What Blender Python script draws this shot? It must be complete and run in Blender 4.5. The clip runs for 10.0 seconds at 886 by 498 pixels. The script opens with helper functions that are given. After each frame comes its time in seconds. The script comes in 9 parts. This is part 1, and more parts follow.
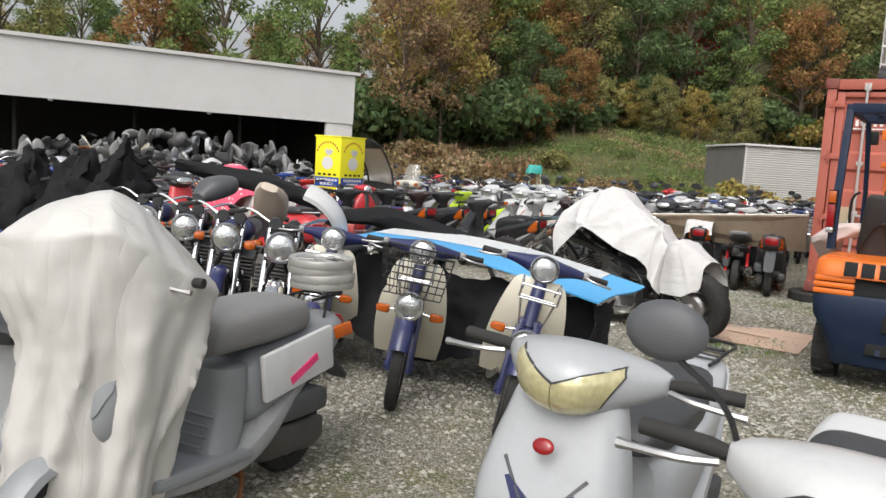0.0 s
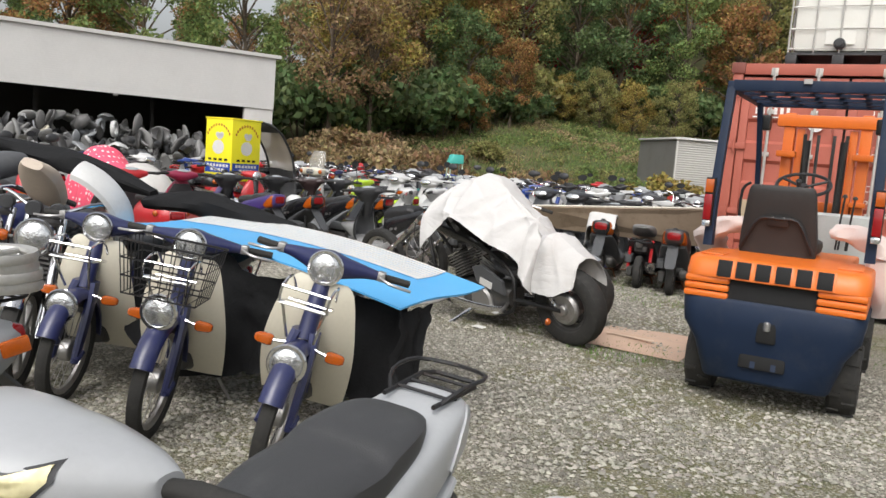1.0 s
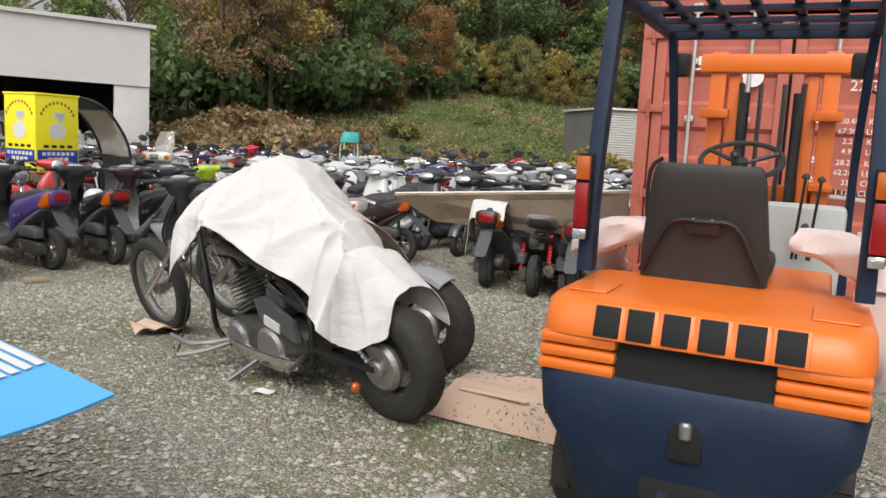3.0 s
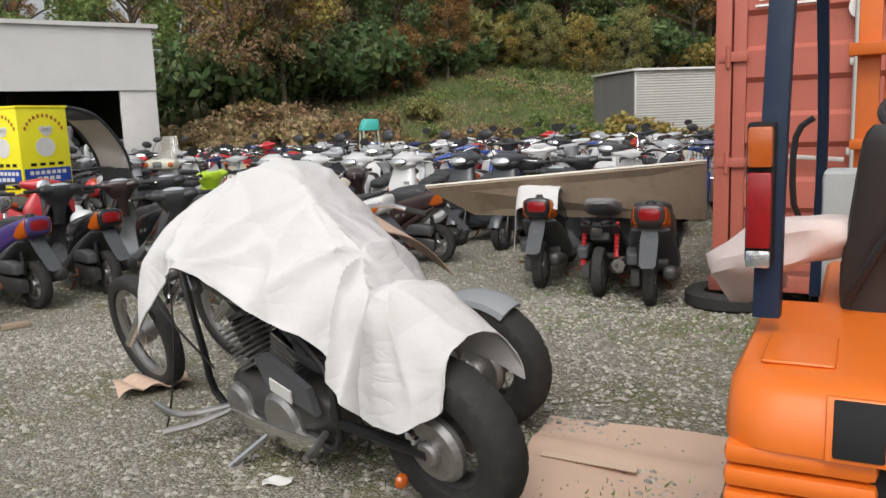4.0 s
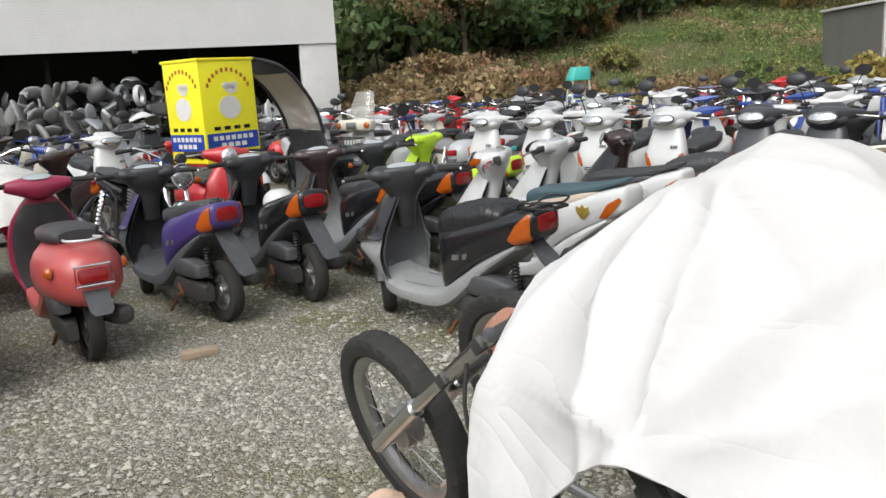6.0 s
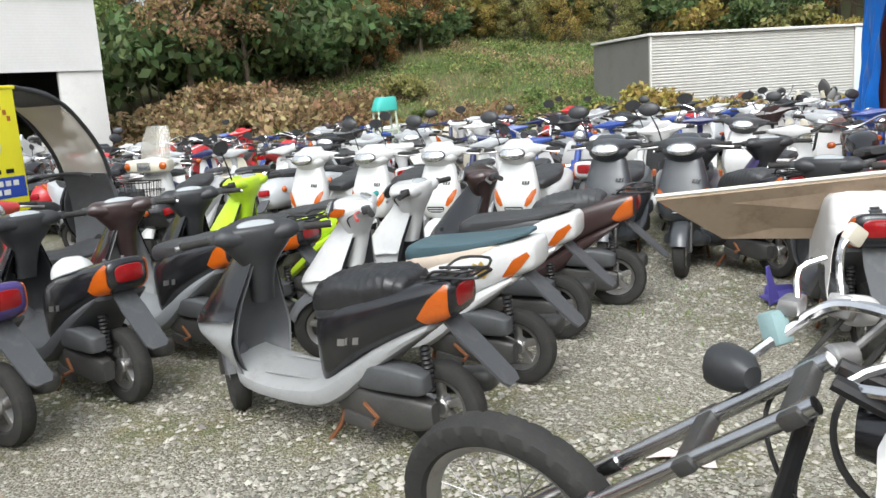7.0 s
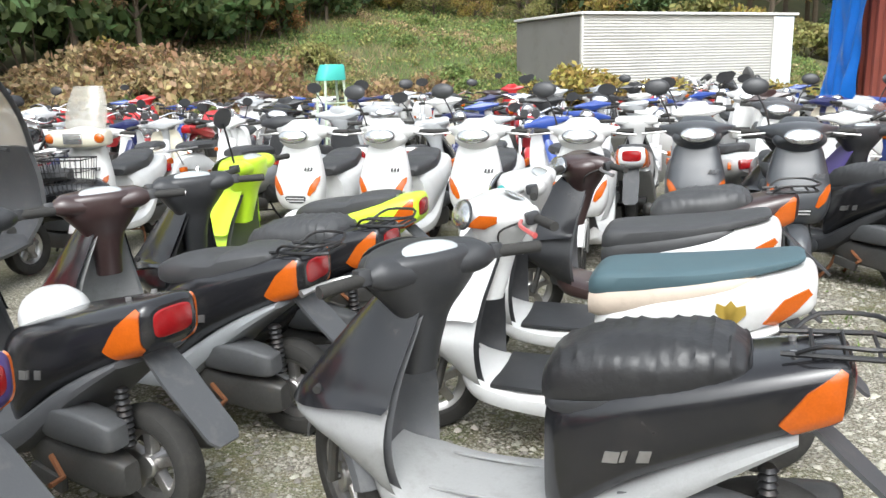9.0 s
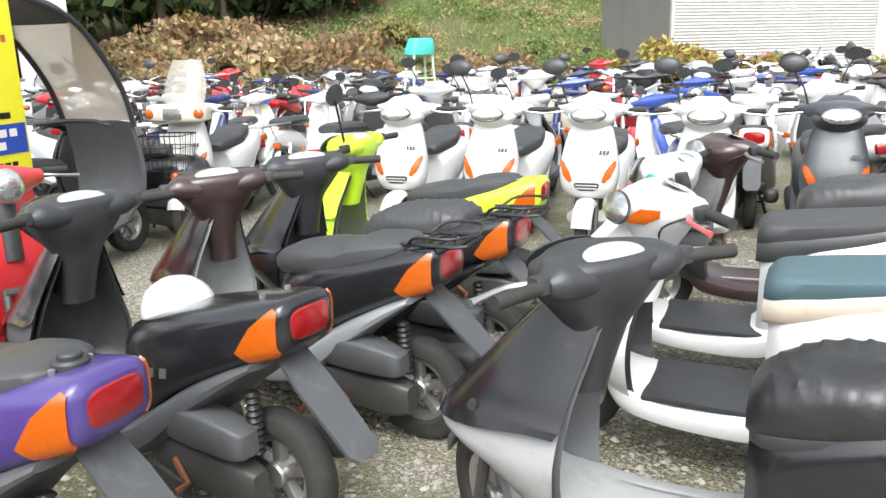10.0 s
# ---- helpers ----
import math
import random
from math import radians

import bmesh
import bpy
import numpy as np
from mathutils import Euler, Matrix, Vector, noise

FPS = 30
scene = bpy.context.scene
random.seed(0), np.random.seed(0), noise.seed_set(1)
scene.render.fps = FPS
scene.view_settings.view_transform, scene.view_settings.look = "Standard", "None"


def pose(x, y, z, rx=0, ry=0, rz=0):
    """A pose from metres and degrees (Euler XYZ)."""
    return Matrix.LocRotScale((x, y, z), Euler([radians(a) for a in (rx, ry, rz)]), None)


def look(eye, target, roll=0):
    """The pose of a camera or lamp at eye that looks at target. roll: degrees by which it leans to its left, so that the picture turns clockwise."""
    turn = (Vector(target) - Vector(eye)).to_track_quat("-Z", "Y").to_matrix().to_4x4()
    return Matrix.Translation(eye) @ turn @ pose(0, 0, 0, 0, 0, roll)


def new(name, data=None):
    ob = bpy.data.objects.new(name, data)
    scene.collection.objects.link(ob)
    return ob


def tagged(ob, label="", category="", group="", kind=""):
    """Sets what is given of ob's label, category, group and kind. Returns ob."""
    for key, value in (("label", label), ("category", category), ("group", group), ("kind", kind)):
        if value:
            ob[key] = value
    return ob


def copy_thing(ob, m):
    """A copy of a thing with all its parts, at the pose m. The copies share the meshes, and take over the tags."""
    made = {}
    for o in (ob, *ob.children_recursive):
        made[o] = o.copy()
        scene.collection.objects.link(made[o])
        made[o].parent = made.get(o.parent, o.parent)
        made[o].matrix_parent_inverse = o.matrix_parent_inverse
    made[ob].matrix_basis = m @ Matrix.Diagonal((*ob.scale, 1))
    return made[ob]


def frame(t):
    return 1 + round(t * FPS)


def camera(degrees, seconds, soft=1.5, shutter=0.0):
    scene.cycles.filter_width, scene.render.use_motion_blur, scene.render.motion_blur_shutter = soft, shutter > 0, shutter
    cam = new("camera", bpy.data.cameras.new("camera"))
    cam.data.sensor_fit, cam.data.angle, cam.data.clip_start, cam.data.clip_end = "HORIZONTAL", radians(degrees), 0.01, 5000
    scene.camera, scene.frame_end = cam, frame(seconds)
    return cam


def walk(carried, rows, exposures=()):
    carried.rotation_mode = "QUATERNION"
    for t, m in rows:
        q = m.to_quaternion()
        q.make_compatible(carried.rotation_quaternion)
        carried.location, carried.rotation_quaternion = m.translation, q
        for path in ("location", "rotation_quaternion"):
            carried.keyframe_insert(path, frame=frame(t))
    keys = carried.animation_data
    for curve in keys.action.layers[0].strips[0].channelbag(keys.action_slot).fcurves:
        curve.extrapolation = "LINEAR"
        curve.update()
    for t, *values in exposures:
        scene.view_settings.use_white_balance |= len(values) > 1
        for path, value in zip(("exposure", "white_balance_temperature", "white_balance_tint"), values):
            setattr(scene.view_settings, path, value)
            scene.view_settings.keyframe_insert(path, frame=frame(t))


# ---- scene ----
cam = camera(58.1, 10.0)
PATH = [
    (0, (0.045, -0.086, 1.445), (0.03, 1.902, 1.231), 3.6),
    (0.5, (0.481, 0.295, 1.42), (0.594, 2.279, 1.188), 4.4),
    (1, (0.889, 0.76, 1.413), (0.997, 2.744, 1.189), 4.5),
    (1.5, (1.326, 1.325, 1.405), (1.539, 3.303, 1.203), 5.1),
    (2, (1.61, 1.887, 1.418), (1.883, 3.855, 1.19), 5.4),
    (2.2, (1.693, 2.103, 1.43), (1.973, 4.068, 1.188), 5.1),
    (3.3, (2.072, 3.402, 1.447), (2.299, 5.368, 1.156), 1.4),
    (3.5, (2.078, 3.635, 1.432), (2.286, 5.599, 1.121), 0.1),
    (4, (2.047, 4.282, 1.458), (2.223, 6.249, 1.14), -2.1),
    (4.5, (1.855, 4.918, 1.494), (2.047, 6.883, 1.176), -2.0),
    (4.7, (1.758, 5.132, 1.487), (1.874, 7.098, 1.14), -0.1),
    (5, (1.648, 5.421, 1.481), (1.577, 7.388, 1.124), -0.6),
    (5.2, (1.549, 5.582, 1.473), (1.359, 7.538, 1.101), -1.1),
    (6.3, (1.023, 6.677, 1.45), (0.843, 8.625, 1.035), -4.7),
    (6.5, (0.908, 6.844, 1.455), (0.836, 8.804, 1.065), -5.4),
    (7, (0.662, 7.366, 1.495), (0.993, 9.302, 1.119), -3.7),
    (7.5, (0.425, 7.882, 1.492), (0.919, 9.787, 1.137), -1.4),
    (8, (0.198, 8.359, 1.516), (0.827, 10.225, 1.165), -2.1),
    (8.5, (0.036, 8.781, 1.499), (0.696, 10.637, 1.154), -1.6),
    (9, (-0.212, 9.06, 1.451), (0.419, 10.905, 1.009), -1.4),
    (9.5, (-0.35, 9.313, 1.446), (0.276, 11.142, 0.936), -1.1),
    (10, (-0.382, 9.411, 1.456), (0.082, 11.292, 0.958), -1.3),
]
walk(cam, [(t, look(eye, target, roll)) for t, eye, target, roll in PATH], exposures=((0, -0.34, 6400, 10), (2, -0.32, 6500, 10), (4, -0.5, 6400, 10), (5.2, -0.6, 6350, 9), (6.3, -0.13, 6250, 8), (7, 0.18, 6150, 7), (8.5, 0.4, 6150, 7), (10, 0.76, 6250, 8)))

# ---- light ----
world = bpy.data.worlds.new("overcast")
scene.world = world
world.use_nodes = True
wn = world.node_tree.nodes
wl = world.node_tree.links
sky = wn.new("ShaderNodeTexSky")
sky.sky_type = "NISHITA"
sky.sun_disc = False
sky.sun_elevation = radians(48)
sky.sun_rotation = radians(200)
sky.air_density, sky.dust_density, sky.ozone_density = 1.2, 6.0, 1.0
soft_sky = wn.new("ShaderNodeHueSaturation")
soft_sky.inputs["Saturation"].default_value = 0.22
wl.new(sky.outputs[0], soft_sky.inputs["Color"])
wl.new(soft_sky.outputs[0], wn["Background"].inputs["Color"])
wn["Background"].inputs["Strength"].default_value = 0.24
sun = new("sun", bpy.data.lights.new("sun", "SUN"))
sun.data.energy = 0.8
sun.data.angle = radians(35)
sun.data.color = (1.0, 0.985, 0.955)
sun.matrix_world = look((0, 0, 40), (8, 18, 0))


# ---- materials ----
def mat(name, color, rough=0.5, metal=0.0, var=0.15, scale=5.0, bump=0.0, fine=80.0, dirt=0.0, dirt_color=(0.11, 0.09, 0.07), coat=0.0, island=0.0, objrand=0.0, spec=0.5):
    """A surface with broad and fine variation, stains and fine relief."""
    m = bpy.data.materials.new(name)
    m.use_nodes = True
    n, l = m.node_tree.nodes, m.node_tree.links
    b = n["Principled BSDF"]
    b.inputs["Metallic"].default_value = metal
    b.inputs["Coat Weight"].default_value = coat
    b.inputs["Coat Roughness"].default_value = 0.15
    b.inputs["Specular IOR Level"].default_value = spec
    tc = n.new("ShaderNodeTexCoord")
    big = n.new("ShaderNodeTexNoise")
    big.inputs["Scale"].default_value = scale
    big.inputs["Detail"].default_value = 5
    small = n.new("ShaderNodeTexNoise")
    small.inputs["Scale"].default_value = fine
    small.inputs["Detail"].default_value = 3
    for t in (big, small):
        l.new(tc.outputs["Object"], t.inputs["Vector"])
    val = n.new("ShaderNodeMath")
    val.operation = "MULTIPLY_ADD"
    val.inputs[1].default_value = 2.2 * var
    val.inputs[2].default_value = 1 - 1.1 * var
    mixn = n.new("ShaderNodeMath")
    mixn.operation = "MULTIPLY_ADD"
    mixn.inputs[1].default_value = 0.4
    l.new(small.outputs["Fac"], mixn.inputs[0])
    half = n.new("ShaderNodeMath")
    half.operation = "MULTIPLY"
    half.inputs[1].default_value = 0.6
    l.new(big.outputs["Fac"], half.inputs[0])
    l.new(half.outputs[0], mixn.inputs[2])
    l.new(mixn.outputs[0], val.inputs[0])
    hsv = n.new("ShaderNodeHueSaturation")
    hsv.inputs["Color"].default_value = (*color, 1)
    l.new(val.outputs[0], hsv.inputs["Value"])
    out = hsv.outputs[0]
    if island or objrand:
        src = n.new("ShaderNodeNewGeometry").outputs["Random Per Island"] if island else n.new("ShaderNodeObjectInfo").outputs["Random"]
        amount = island or objrand
        r = n.new("ShaderNodeMapRange")
        r.inputs["To Min"].default_value, r.inputs["To Max"].default_value = 1 - amount, 1 + amount
        l.new(src, r.inputs["Value"])
        h2 = n.new("ShaderNodeHueSaturation")
        l.new(out, h2.inputs["Color"])
        l.new(r.outputs[0], h2.inputs["Value"])
        rh = n.new("ShaderNodeMapRange")
        rh.inputs["To Min"].default_value, rh.inputs["To Max"].default_value = 0.5 - amount * 0.06, 0.5 + amount * 0.06
        wv = n.new("ShaderNodeTexWhiteNoise")
        wv.noise_dimensions = "1D"
        l.new(src, wv.inputs["W"])
        l.new(wv.outputs["Value"], rh.inputs["Value"])
        l.new(rh.outputs[0], h2.inputs["Hue"])
        out = h2.outputs[0]
    rr = n.new("ShaderNodeMapRange")
    rr.inputs["To Min"].default_value, rr.inputs["To Max"].default_value = max(0.02, rough - 0.12), min(1, rough + 0.14)
    l.new(mixn.outputs[0], rr.inputs["Value"])
    l.new(rr.outputs[0], b.inputs["Roughness"])
    if dirt:
        st = n.new("ShaderNodeTexNoise")
        st.inputs["Scale"].default_value = scale * 1.7
        st.inputs["Detail"].default_value = 8
        st.inputs["Roughness"].default_value = 0.7
        l.new(tc.outputs["Object"], st.inputs["Vector"])
        ramp = n.new("ShaderNodeMapRange")
        ramp.inputs["From Min"].default_value, ramp.inputs["From Max"].default_value = 0.52, 0.72
        ramp.inputs["To Max"].default_value = dirt
        l.new(st.outputs["Fac"], ramp.inputs["Value"])
        mx = n.new("ShaderNodeMix")
        mx.data_type = "RGBA"
        l.new(ramp.outputs[0], mx.inputs["Factor"])
        l.new(out, mx.inputs["A"])
        mx.inputs["B"].default_value = (*dirt_color, 1)
        out = mx.outputs["Result"]
    l.new(out, b.inputs["Base Color"])
    if bump:
        bp = n.new("ShaderNodeBump")
        bp.inputs["Strength"].default_value = bump
        bp.inputs["Distance"].default_value = 0.01
        l.new(mixn.outputs[0], bp.inputs["Height"])
        l.new(bp.outputs[0], b.inputs["Normal"])
    return m


def glass(name, tint=(0.9, 0.93, 0.92), rough=0.08, alpha=0.35):
    m = bpy.data.materials.new(name)
    m.use_nodes = True
    b = m.node_tree.nodes["Principled BSDF"]
    b.inputs["Base Color"].default_value = (*tint, 1)
    b.inputs["Roughness"].default_value = rough
    b.inputs["Alpha"].default_value = alpha
    b.inputs["Coat Weight"].default_value = 0.6
    return m


def paint(name, c, dirt=0.12, rough=0.32, **k):
    return mat(name, c, rough, 0, 0.1, 4, dirt=dirt, dirt_color=(0.16, 0.14, 0.12), coat=0.35, fine=60, **k)


PAINT = {
    "black": paint("black_paint", (0.012, 0.012, 0.0135), 0.1, 0.2),
    "charcoal": paint("charcoal_paint", (0.045, 0.049, 0.055), 0.18),
    "silver": paint("silver_paint", (0.40, 0.41, 0.42), 0.14),
    "white": paint("white_paint", (0.58, 0.58, 0.57), 0.14),
    "cream": paint("cream_plastic", (0.62, 0.58, 0.47), 0.1),
    "lime": paint("lime_paint", (0.50, 0.72, 0.03), 0.06),
    "purple": paint("purple_paint", (0.055, 0.035, 0.16), 0.06),
    "red": paint("red_paint", (0.50, 0.025, 0.03), 0.1),
    "coral": paint("faded_red_paint", (0.42, 0.075, 0.07), 0.2),
    "maroon": paint("maroon_paint", (0.040, 0.023, 0.022), 0.12),
    "magenta": paint("crimson_paint", (0.28, 0.02, 0.06), 0.08),
    "navy": paint("navy_paint", (0.016, 0.021, 0.085), 0.12),
    "blue": paint("blue_paint", (0.025, 0.06, 0.27), 0.1),
    "sky": paint("pale_blue_paint", (0.30, 0.50, 0.62), 0.1),
    "grey": paint("grey_plastic_paint", (0.24, 0.25, 0.26), 0.15, 0.5),
    "green": paint("dark_green_paint", (0.02, 0.10, 0.07), 0.1),
}
plastic = mat("black_plastic", (0.030, 0.0308, 0.033), 0.42, spec=0.5, var=0.3, scale=7, bump=0.12, fine=220, dirt=0.25, dirt_color=(0.10, 0.095, 0.085))
grey_plastic = mat("weathered_grey_plastic", (0.08, 0.082, 0.087), 0.5, spec=0.5, var=0.25, scale=6, bump=0.12, fine=200, dirt=0.3, dirt_color=(0.16, 0.15, 0.14))
light_plastic = mat("light_grey_plastic", (0.27, 0.272, 0.27), 0.6, var=0.2, scale=7, bump=0.08, fine=150, dirt=0.45, dirt_color=(0.16, 0.155, 0.145))
vinyl = mat("black_vinyl", (0.042, 0.0425, 0.044), 0.46, spec=0.5, var=0.25, scale=6, bump=0.2, fine=260, dirt=0.2, dirt_color=(0.13, 0.13, 0.13))
mudguard_grey = mat("dusty_mudguard_plastic", (0.06, 0.062, 0.066), 0.5, var=0.2, scale=6, bump=0.1, fine=180, dirt=0.35, dirt_color=(0.17, 0.16, 0.15))
grey_vinyl = mat("grey_vinyl", (0.20, 0.195, 0.19), 0.55, var=0.2, scale=5, bump=0.15, fine=240, dirt=0.2)
teal_vinyl = mat("faded_teal_vinyl", (0.055, 0.095, 0.11), 0.55, var=0.2, scale=6, bump=0.15, fine=240, dirt=0.15)
beige_vinyl = mat("faded_beige_vinyl", (0.50, 0.42, 0.34), 0.6, var=0.15, scale=8, bump=0.1, fine=200, dirt=0.25, dirt_color=(0.25, 0.19, 0.14))
rubber = mat("tyre_rubber", (0.034, 0.033, 0.031), 0.78, spec=0.25, var=0.35, scale=9, bump=0.3, fine=120, dirt=0.4, dirt_color=(0.075, 0.068, 0.058))
alloy = mat("cast_alloy", (0.36, 0.35, 0.34), 0.45, 0.85, 0.25, 9, 0.1, 90, dirt=0.5, dirt_color=(0.12, 0.10, 0.08))
steel = mat("dull_steel", (0.42, 0.41, 0.40), 0.38, 0.9, 0.25, 10, 0.1, 120, dirt=0.4, dirt_color=(0.16, 0.09, 0.05))
fork_chrome = mat("worn_fork_chrome", (0.58, 0.58, 0.59), 0.22, 1.0, 0.12, 8, fine=90, dirt=0.25, dirt_color=(0.16, 0.13, 0.11))
chrome = mat("chrome", (0.75, 0.75, 0.76), 0.12, 1.0, 0.08, 8, fine=90, dirt=0.12, dirt_color=(0.2, 0.14, 0.09))
dark_metal = mat("dark_engine_metal", (0.085, 0.083, 0.08), 0.5, 0.5, 0.4, 10, 0.25, 90, dirt=0.5, dirt_color=(0.13, 0.10, 0.075))
rust = mat("rusty_steel", (0.19, 0.075, 0.03), 0.85, 0.2, 0.4, 14, 0.4, 120, dirt=0.5, dirt_color=(0.07, 0.03, 0.018))
frame_black = mat("black_steel_tube", (0.02, 0.02, 0.021), 0.42, 0.3, 0.25, 10, 0.05, 90, dirt=0.3, dirt_color=(0.12, 0.07, 0.04))
red_lens = mat("red_lens", (0.25, 0.006, 0.008), 0.18, var=0.35, scale=20, bump=0.1, fine=160, coat=0.25)
amber_lens = mat("amber_lens", (0.42, 0.085, 0.006), 0.2, var=0.35, scale=20, bump=0.1, fine=160, coat=0.6)
clear_lens = mat("clear_lamp_lens", (0.62, 0.63, 0.63), 0.1, 0.85, 0.6, 30, 0.6, 70, coat=0.8)
aged_lens = mat("yellowed_lamp_lens", (0.60, 0.54, 0.30), 0.12, 0.35, 0.7, 13, 0.2, 60, coat=0.8)
meter_glass = mat("meter_face", (0.36, 0.38, 0.385), 0.15, var=0.12, scale=18, coat=0.8, fine=60)
sticker_white = mat("white_sticker", (0.68, 0.67, 0.64), 0.5, var=0.12, scale=12, dirt=0.1)
sticker_gold = mat("gold_emblem", (0.45, 0.31, 0.06), 0.4, 0.4, 0.15, 20)
pink_tape = mat("pink_tape", (0.80, 0.05, 0.19), 0.5, var=0.1)


# ---- mesh tools ----
def finish(bm, name, material, smooth=38):
    bmesh.ops.recalc_face_normals(bm, faces=bm.faces)
    if smooth:
        lim = radians(smooth)
        for f in bm.faces:
            f.smooth = True
        for e in bm.edges:
            if len(e.link_faces) != 2 or e.calc_face_angle() > lim:
                e.smooth = False
    me = bpy.data.meshes.new(name)
    bm.to_mesh(me)
    bm.free()
    if material:
        me.materials.append(material)
    return me


def part(name, bm, material, parent, label="", smooth=38):
    me = bm if isinstance(bm, bpy.types.Mesh) else finish(bm, name, material, smooth)
    ob = new(name, me)
    if material:
        if not me.materials:
            me.materials.append(material)
        ob.material_slots[0].link = "OBJECT"
        ob.material_slots[0].material = material
    ob.parent = parent
    if label:
        ob["label"] = label
    return ob


def thing(name, label, category, group="", kind="", m=None):
    ob = new(name)
    tagged(ob, label, category, group, kind)
    if m is not None:
        ob.matrix_basis = m
    return ob


def solid(name, bm, material, label, category, group="", kind="", smooth=38, m=None):
    ob = part(name, bm, material, None, "", smooth)
    tagged(ob, label, category, group, kind)
    if m is not None:
        ob.matrix_basis = m
    return ob


def raw(name, verts, faces, material, smooth=False):
    me = bpy.data.meshes.new(name)
    me.from_pydata([tuple(v) for v in verts], [], [tuple(f) for f in faces])
    if smooth:
        me.polygons.foreach_set("use_smooth", [True] * len(me.polygons))
    if material:
        me.materials.append(material)
    me.update()
    return me


def B():
    return bmesh.new()


def box(bm, c, s, rot=(0, 0, 0), bevel=0.0, taper=1.0):
    """A box about c of size s, turned by rot degrees; the top is tapered."""
    tmp = bmesh.new()
    bmesh.ops.create_cube(tmp, size=1.0)
    for v in tmp.verts:
        k = taper if v.co.z > 0 else 1.0
        v.co = Vector((v.co.x * s[0] * k, v.co.y * s[1] * k, v.co.z * s[2]))
    if bevel:
        bmesh.ops.bevel(tmp, geom=list(tmp.edges), offset=bevel, segments=2, profile=0.6, affect="EDGES", clamp_overlap=True)
    tmp.transform(pose(*c, *rot))
    join(bm, tmp)
    return bm


def join(bm, tmp):
    me = bpy.data.meshes.new("tmp")
    tmp.to_mesh(me)
    tmp.free()
    bm.from_mesh(me)
    bpy.data.meshes.remove(me)


def ring_faces(bm, rings, closed_ring=True, cap=True, loop=False):
    n = len(rings[0])
    pairs = list(zip(rings, rings[1:])) + ([(rings[-1], rings[0])] if loop else [])
    for a, b in pairs:
        for i in range(n if closed_ring else n - 1):
            j = (i + 1) % n
            bm.faces.new((a[i], a[j], b[j], b[i]))
    if cap and not loop:
        bm.faces.new(list(reversed(rings[0])))
        bm.faces.new(rings[-1])


def tube(bm, pts, r, n=8, cap=True, loop=False):
    """A round bar along pts; r is one radius or one for each point."""
    pts = [Vector(p) for p in pts]
    rs = r if isinstance(r, (list, tuple)) else [r] * len(pts)
    rings, side = [], None
    for i, p in enumerate(pts):
        if loop:
            d = pts[(i + 1) % len(pts)] - pts[i - 1]
        else:
            d = pts[min(i + 1, len(pts) - 1)] - pts[max(i - 1, 0)]
        d.normalize()
        if side is None:
            side = d.cross(Vector((0, 0, 1)) if abs(d.z) < 0.9 else Vector((1, 0, 0))).normalized()
        else:
            side = (side - d * side.dot(d)).normalized()
        up = d.cross(side)
        rings.append([bm.verts.new(p + rs[i] * (math.cos(a) * side + math.sin(a) * up)) for a in (2 * math.pi * k / n for k in range(n))])
    ring_faces(bm, rings, cap=cap, loop=loop)
    return bm


def spline(pts, k=4):
    """Points through pts, k steps to each stretch."""
    pts = [np.array(p, float) for p in pts]
    out = []
    for i in range(len(pts) - 1):
        p0, p1, p2, p3 = pts[max(i - 1, 0)], pts[i], pts[i + 1], pts[min(i + 2, len(pts) - 1)]
        for j in range(k):
            t = j / k
            out.append(0.5 * (2 * p1 + (p2 - p0) * t + (2 * p0 - 5 * p1 + 4 * p2 - p3) * t * t + (3 * p1 - p0 - 3 * p2 + p3) * t**3))
    out.append(pts[-1])
    return [tuple(float(c) for c in p) for p in out]


def loft(bm, secs, n=16, k=3, axis="x", power=2.5, cap=True):
    """A skin over cross-sections (along, across, up, half width, half height): rounded boxes of that power."""
    rings = []
    for s in spline(secs, k):
        ring = []
        for i in range(n):
            a = 2 * math.pi * i / n
            c, d = math.cos(a), math.sin(a)
            u = s[3] * math.copysign(abs(c) ** (2 / power), c)
            v = s[4] * math.copysign(abs(d) ** (2 / power), d)
            if axis == "x":
                p = (s[0], s[1] + u, s[2] + v)
            elif axis == "y":
                p = (s[1] + u, s[0], s[2] + v)
            else:
                p = (s[1] + u, s[2] + v, s[0])
            ring.append(bm.verts.new(p))
        rings.append(ring)
    ring_faces(bm, rings, cap=cap)
    return bm


def revolve(bm, prof, c=(0, 0, 0), n=28, a0=0, a1=360, closed=False):
    """Turns a profile of (radius, across) about the axle y through c."""
    full = abs(a1 - a0) >= 360
    rings = []
    for k in range(n if full else n + 1):
        a = radians(a0 + (a1 - a0) * k / n)
        rings.append([bm.verts.new((c[0] + r * math.cos(a), c[1] + y, c[2] + r * math.sin(a))) for r, y in prof])
    ring_faces(bm, rings, closed_ring=closed, cap=False, loop=full)
    return bm


def shell(bm, rows, thick=0.012, nv=8):
    """A bowed shield: rows of (z, x, half width, bow), convex to the front, with thickness."""
    rows = spline(rows, 3)
    front, back = [], []
    for z, x, w, bow in rows:
        f, b = [], []
        for i in range(nv + 1):
            v = -1 + 2 * i / nv
            px = x + bow * (1 - abs(v) ** 2.4)
            f.append(bm.verts.new((px, v * w, z)))
            b.append(bm.verts.new((px - thick, v * (w - thick * 0.4), z)))
        front.append(f)
        back.append(b)
    rings = [f + list(reversed(b)) for f, b in zip(front, back)]
    ring_faces(bm, rings)
    return bm


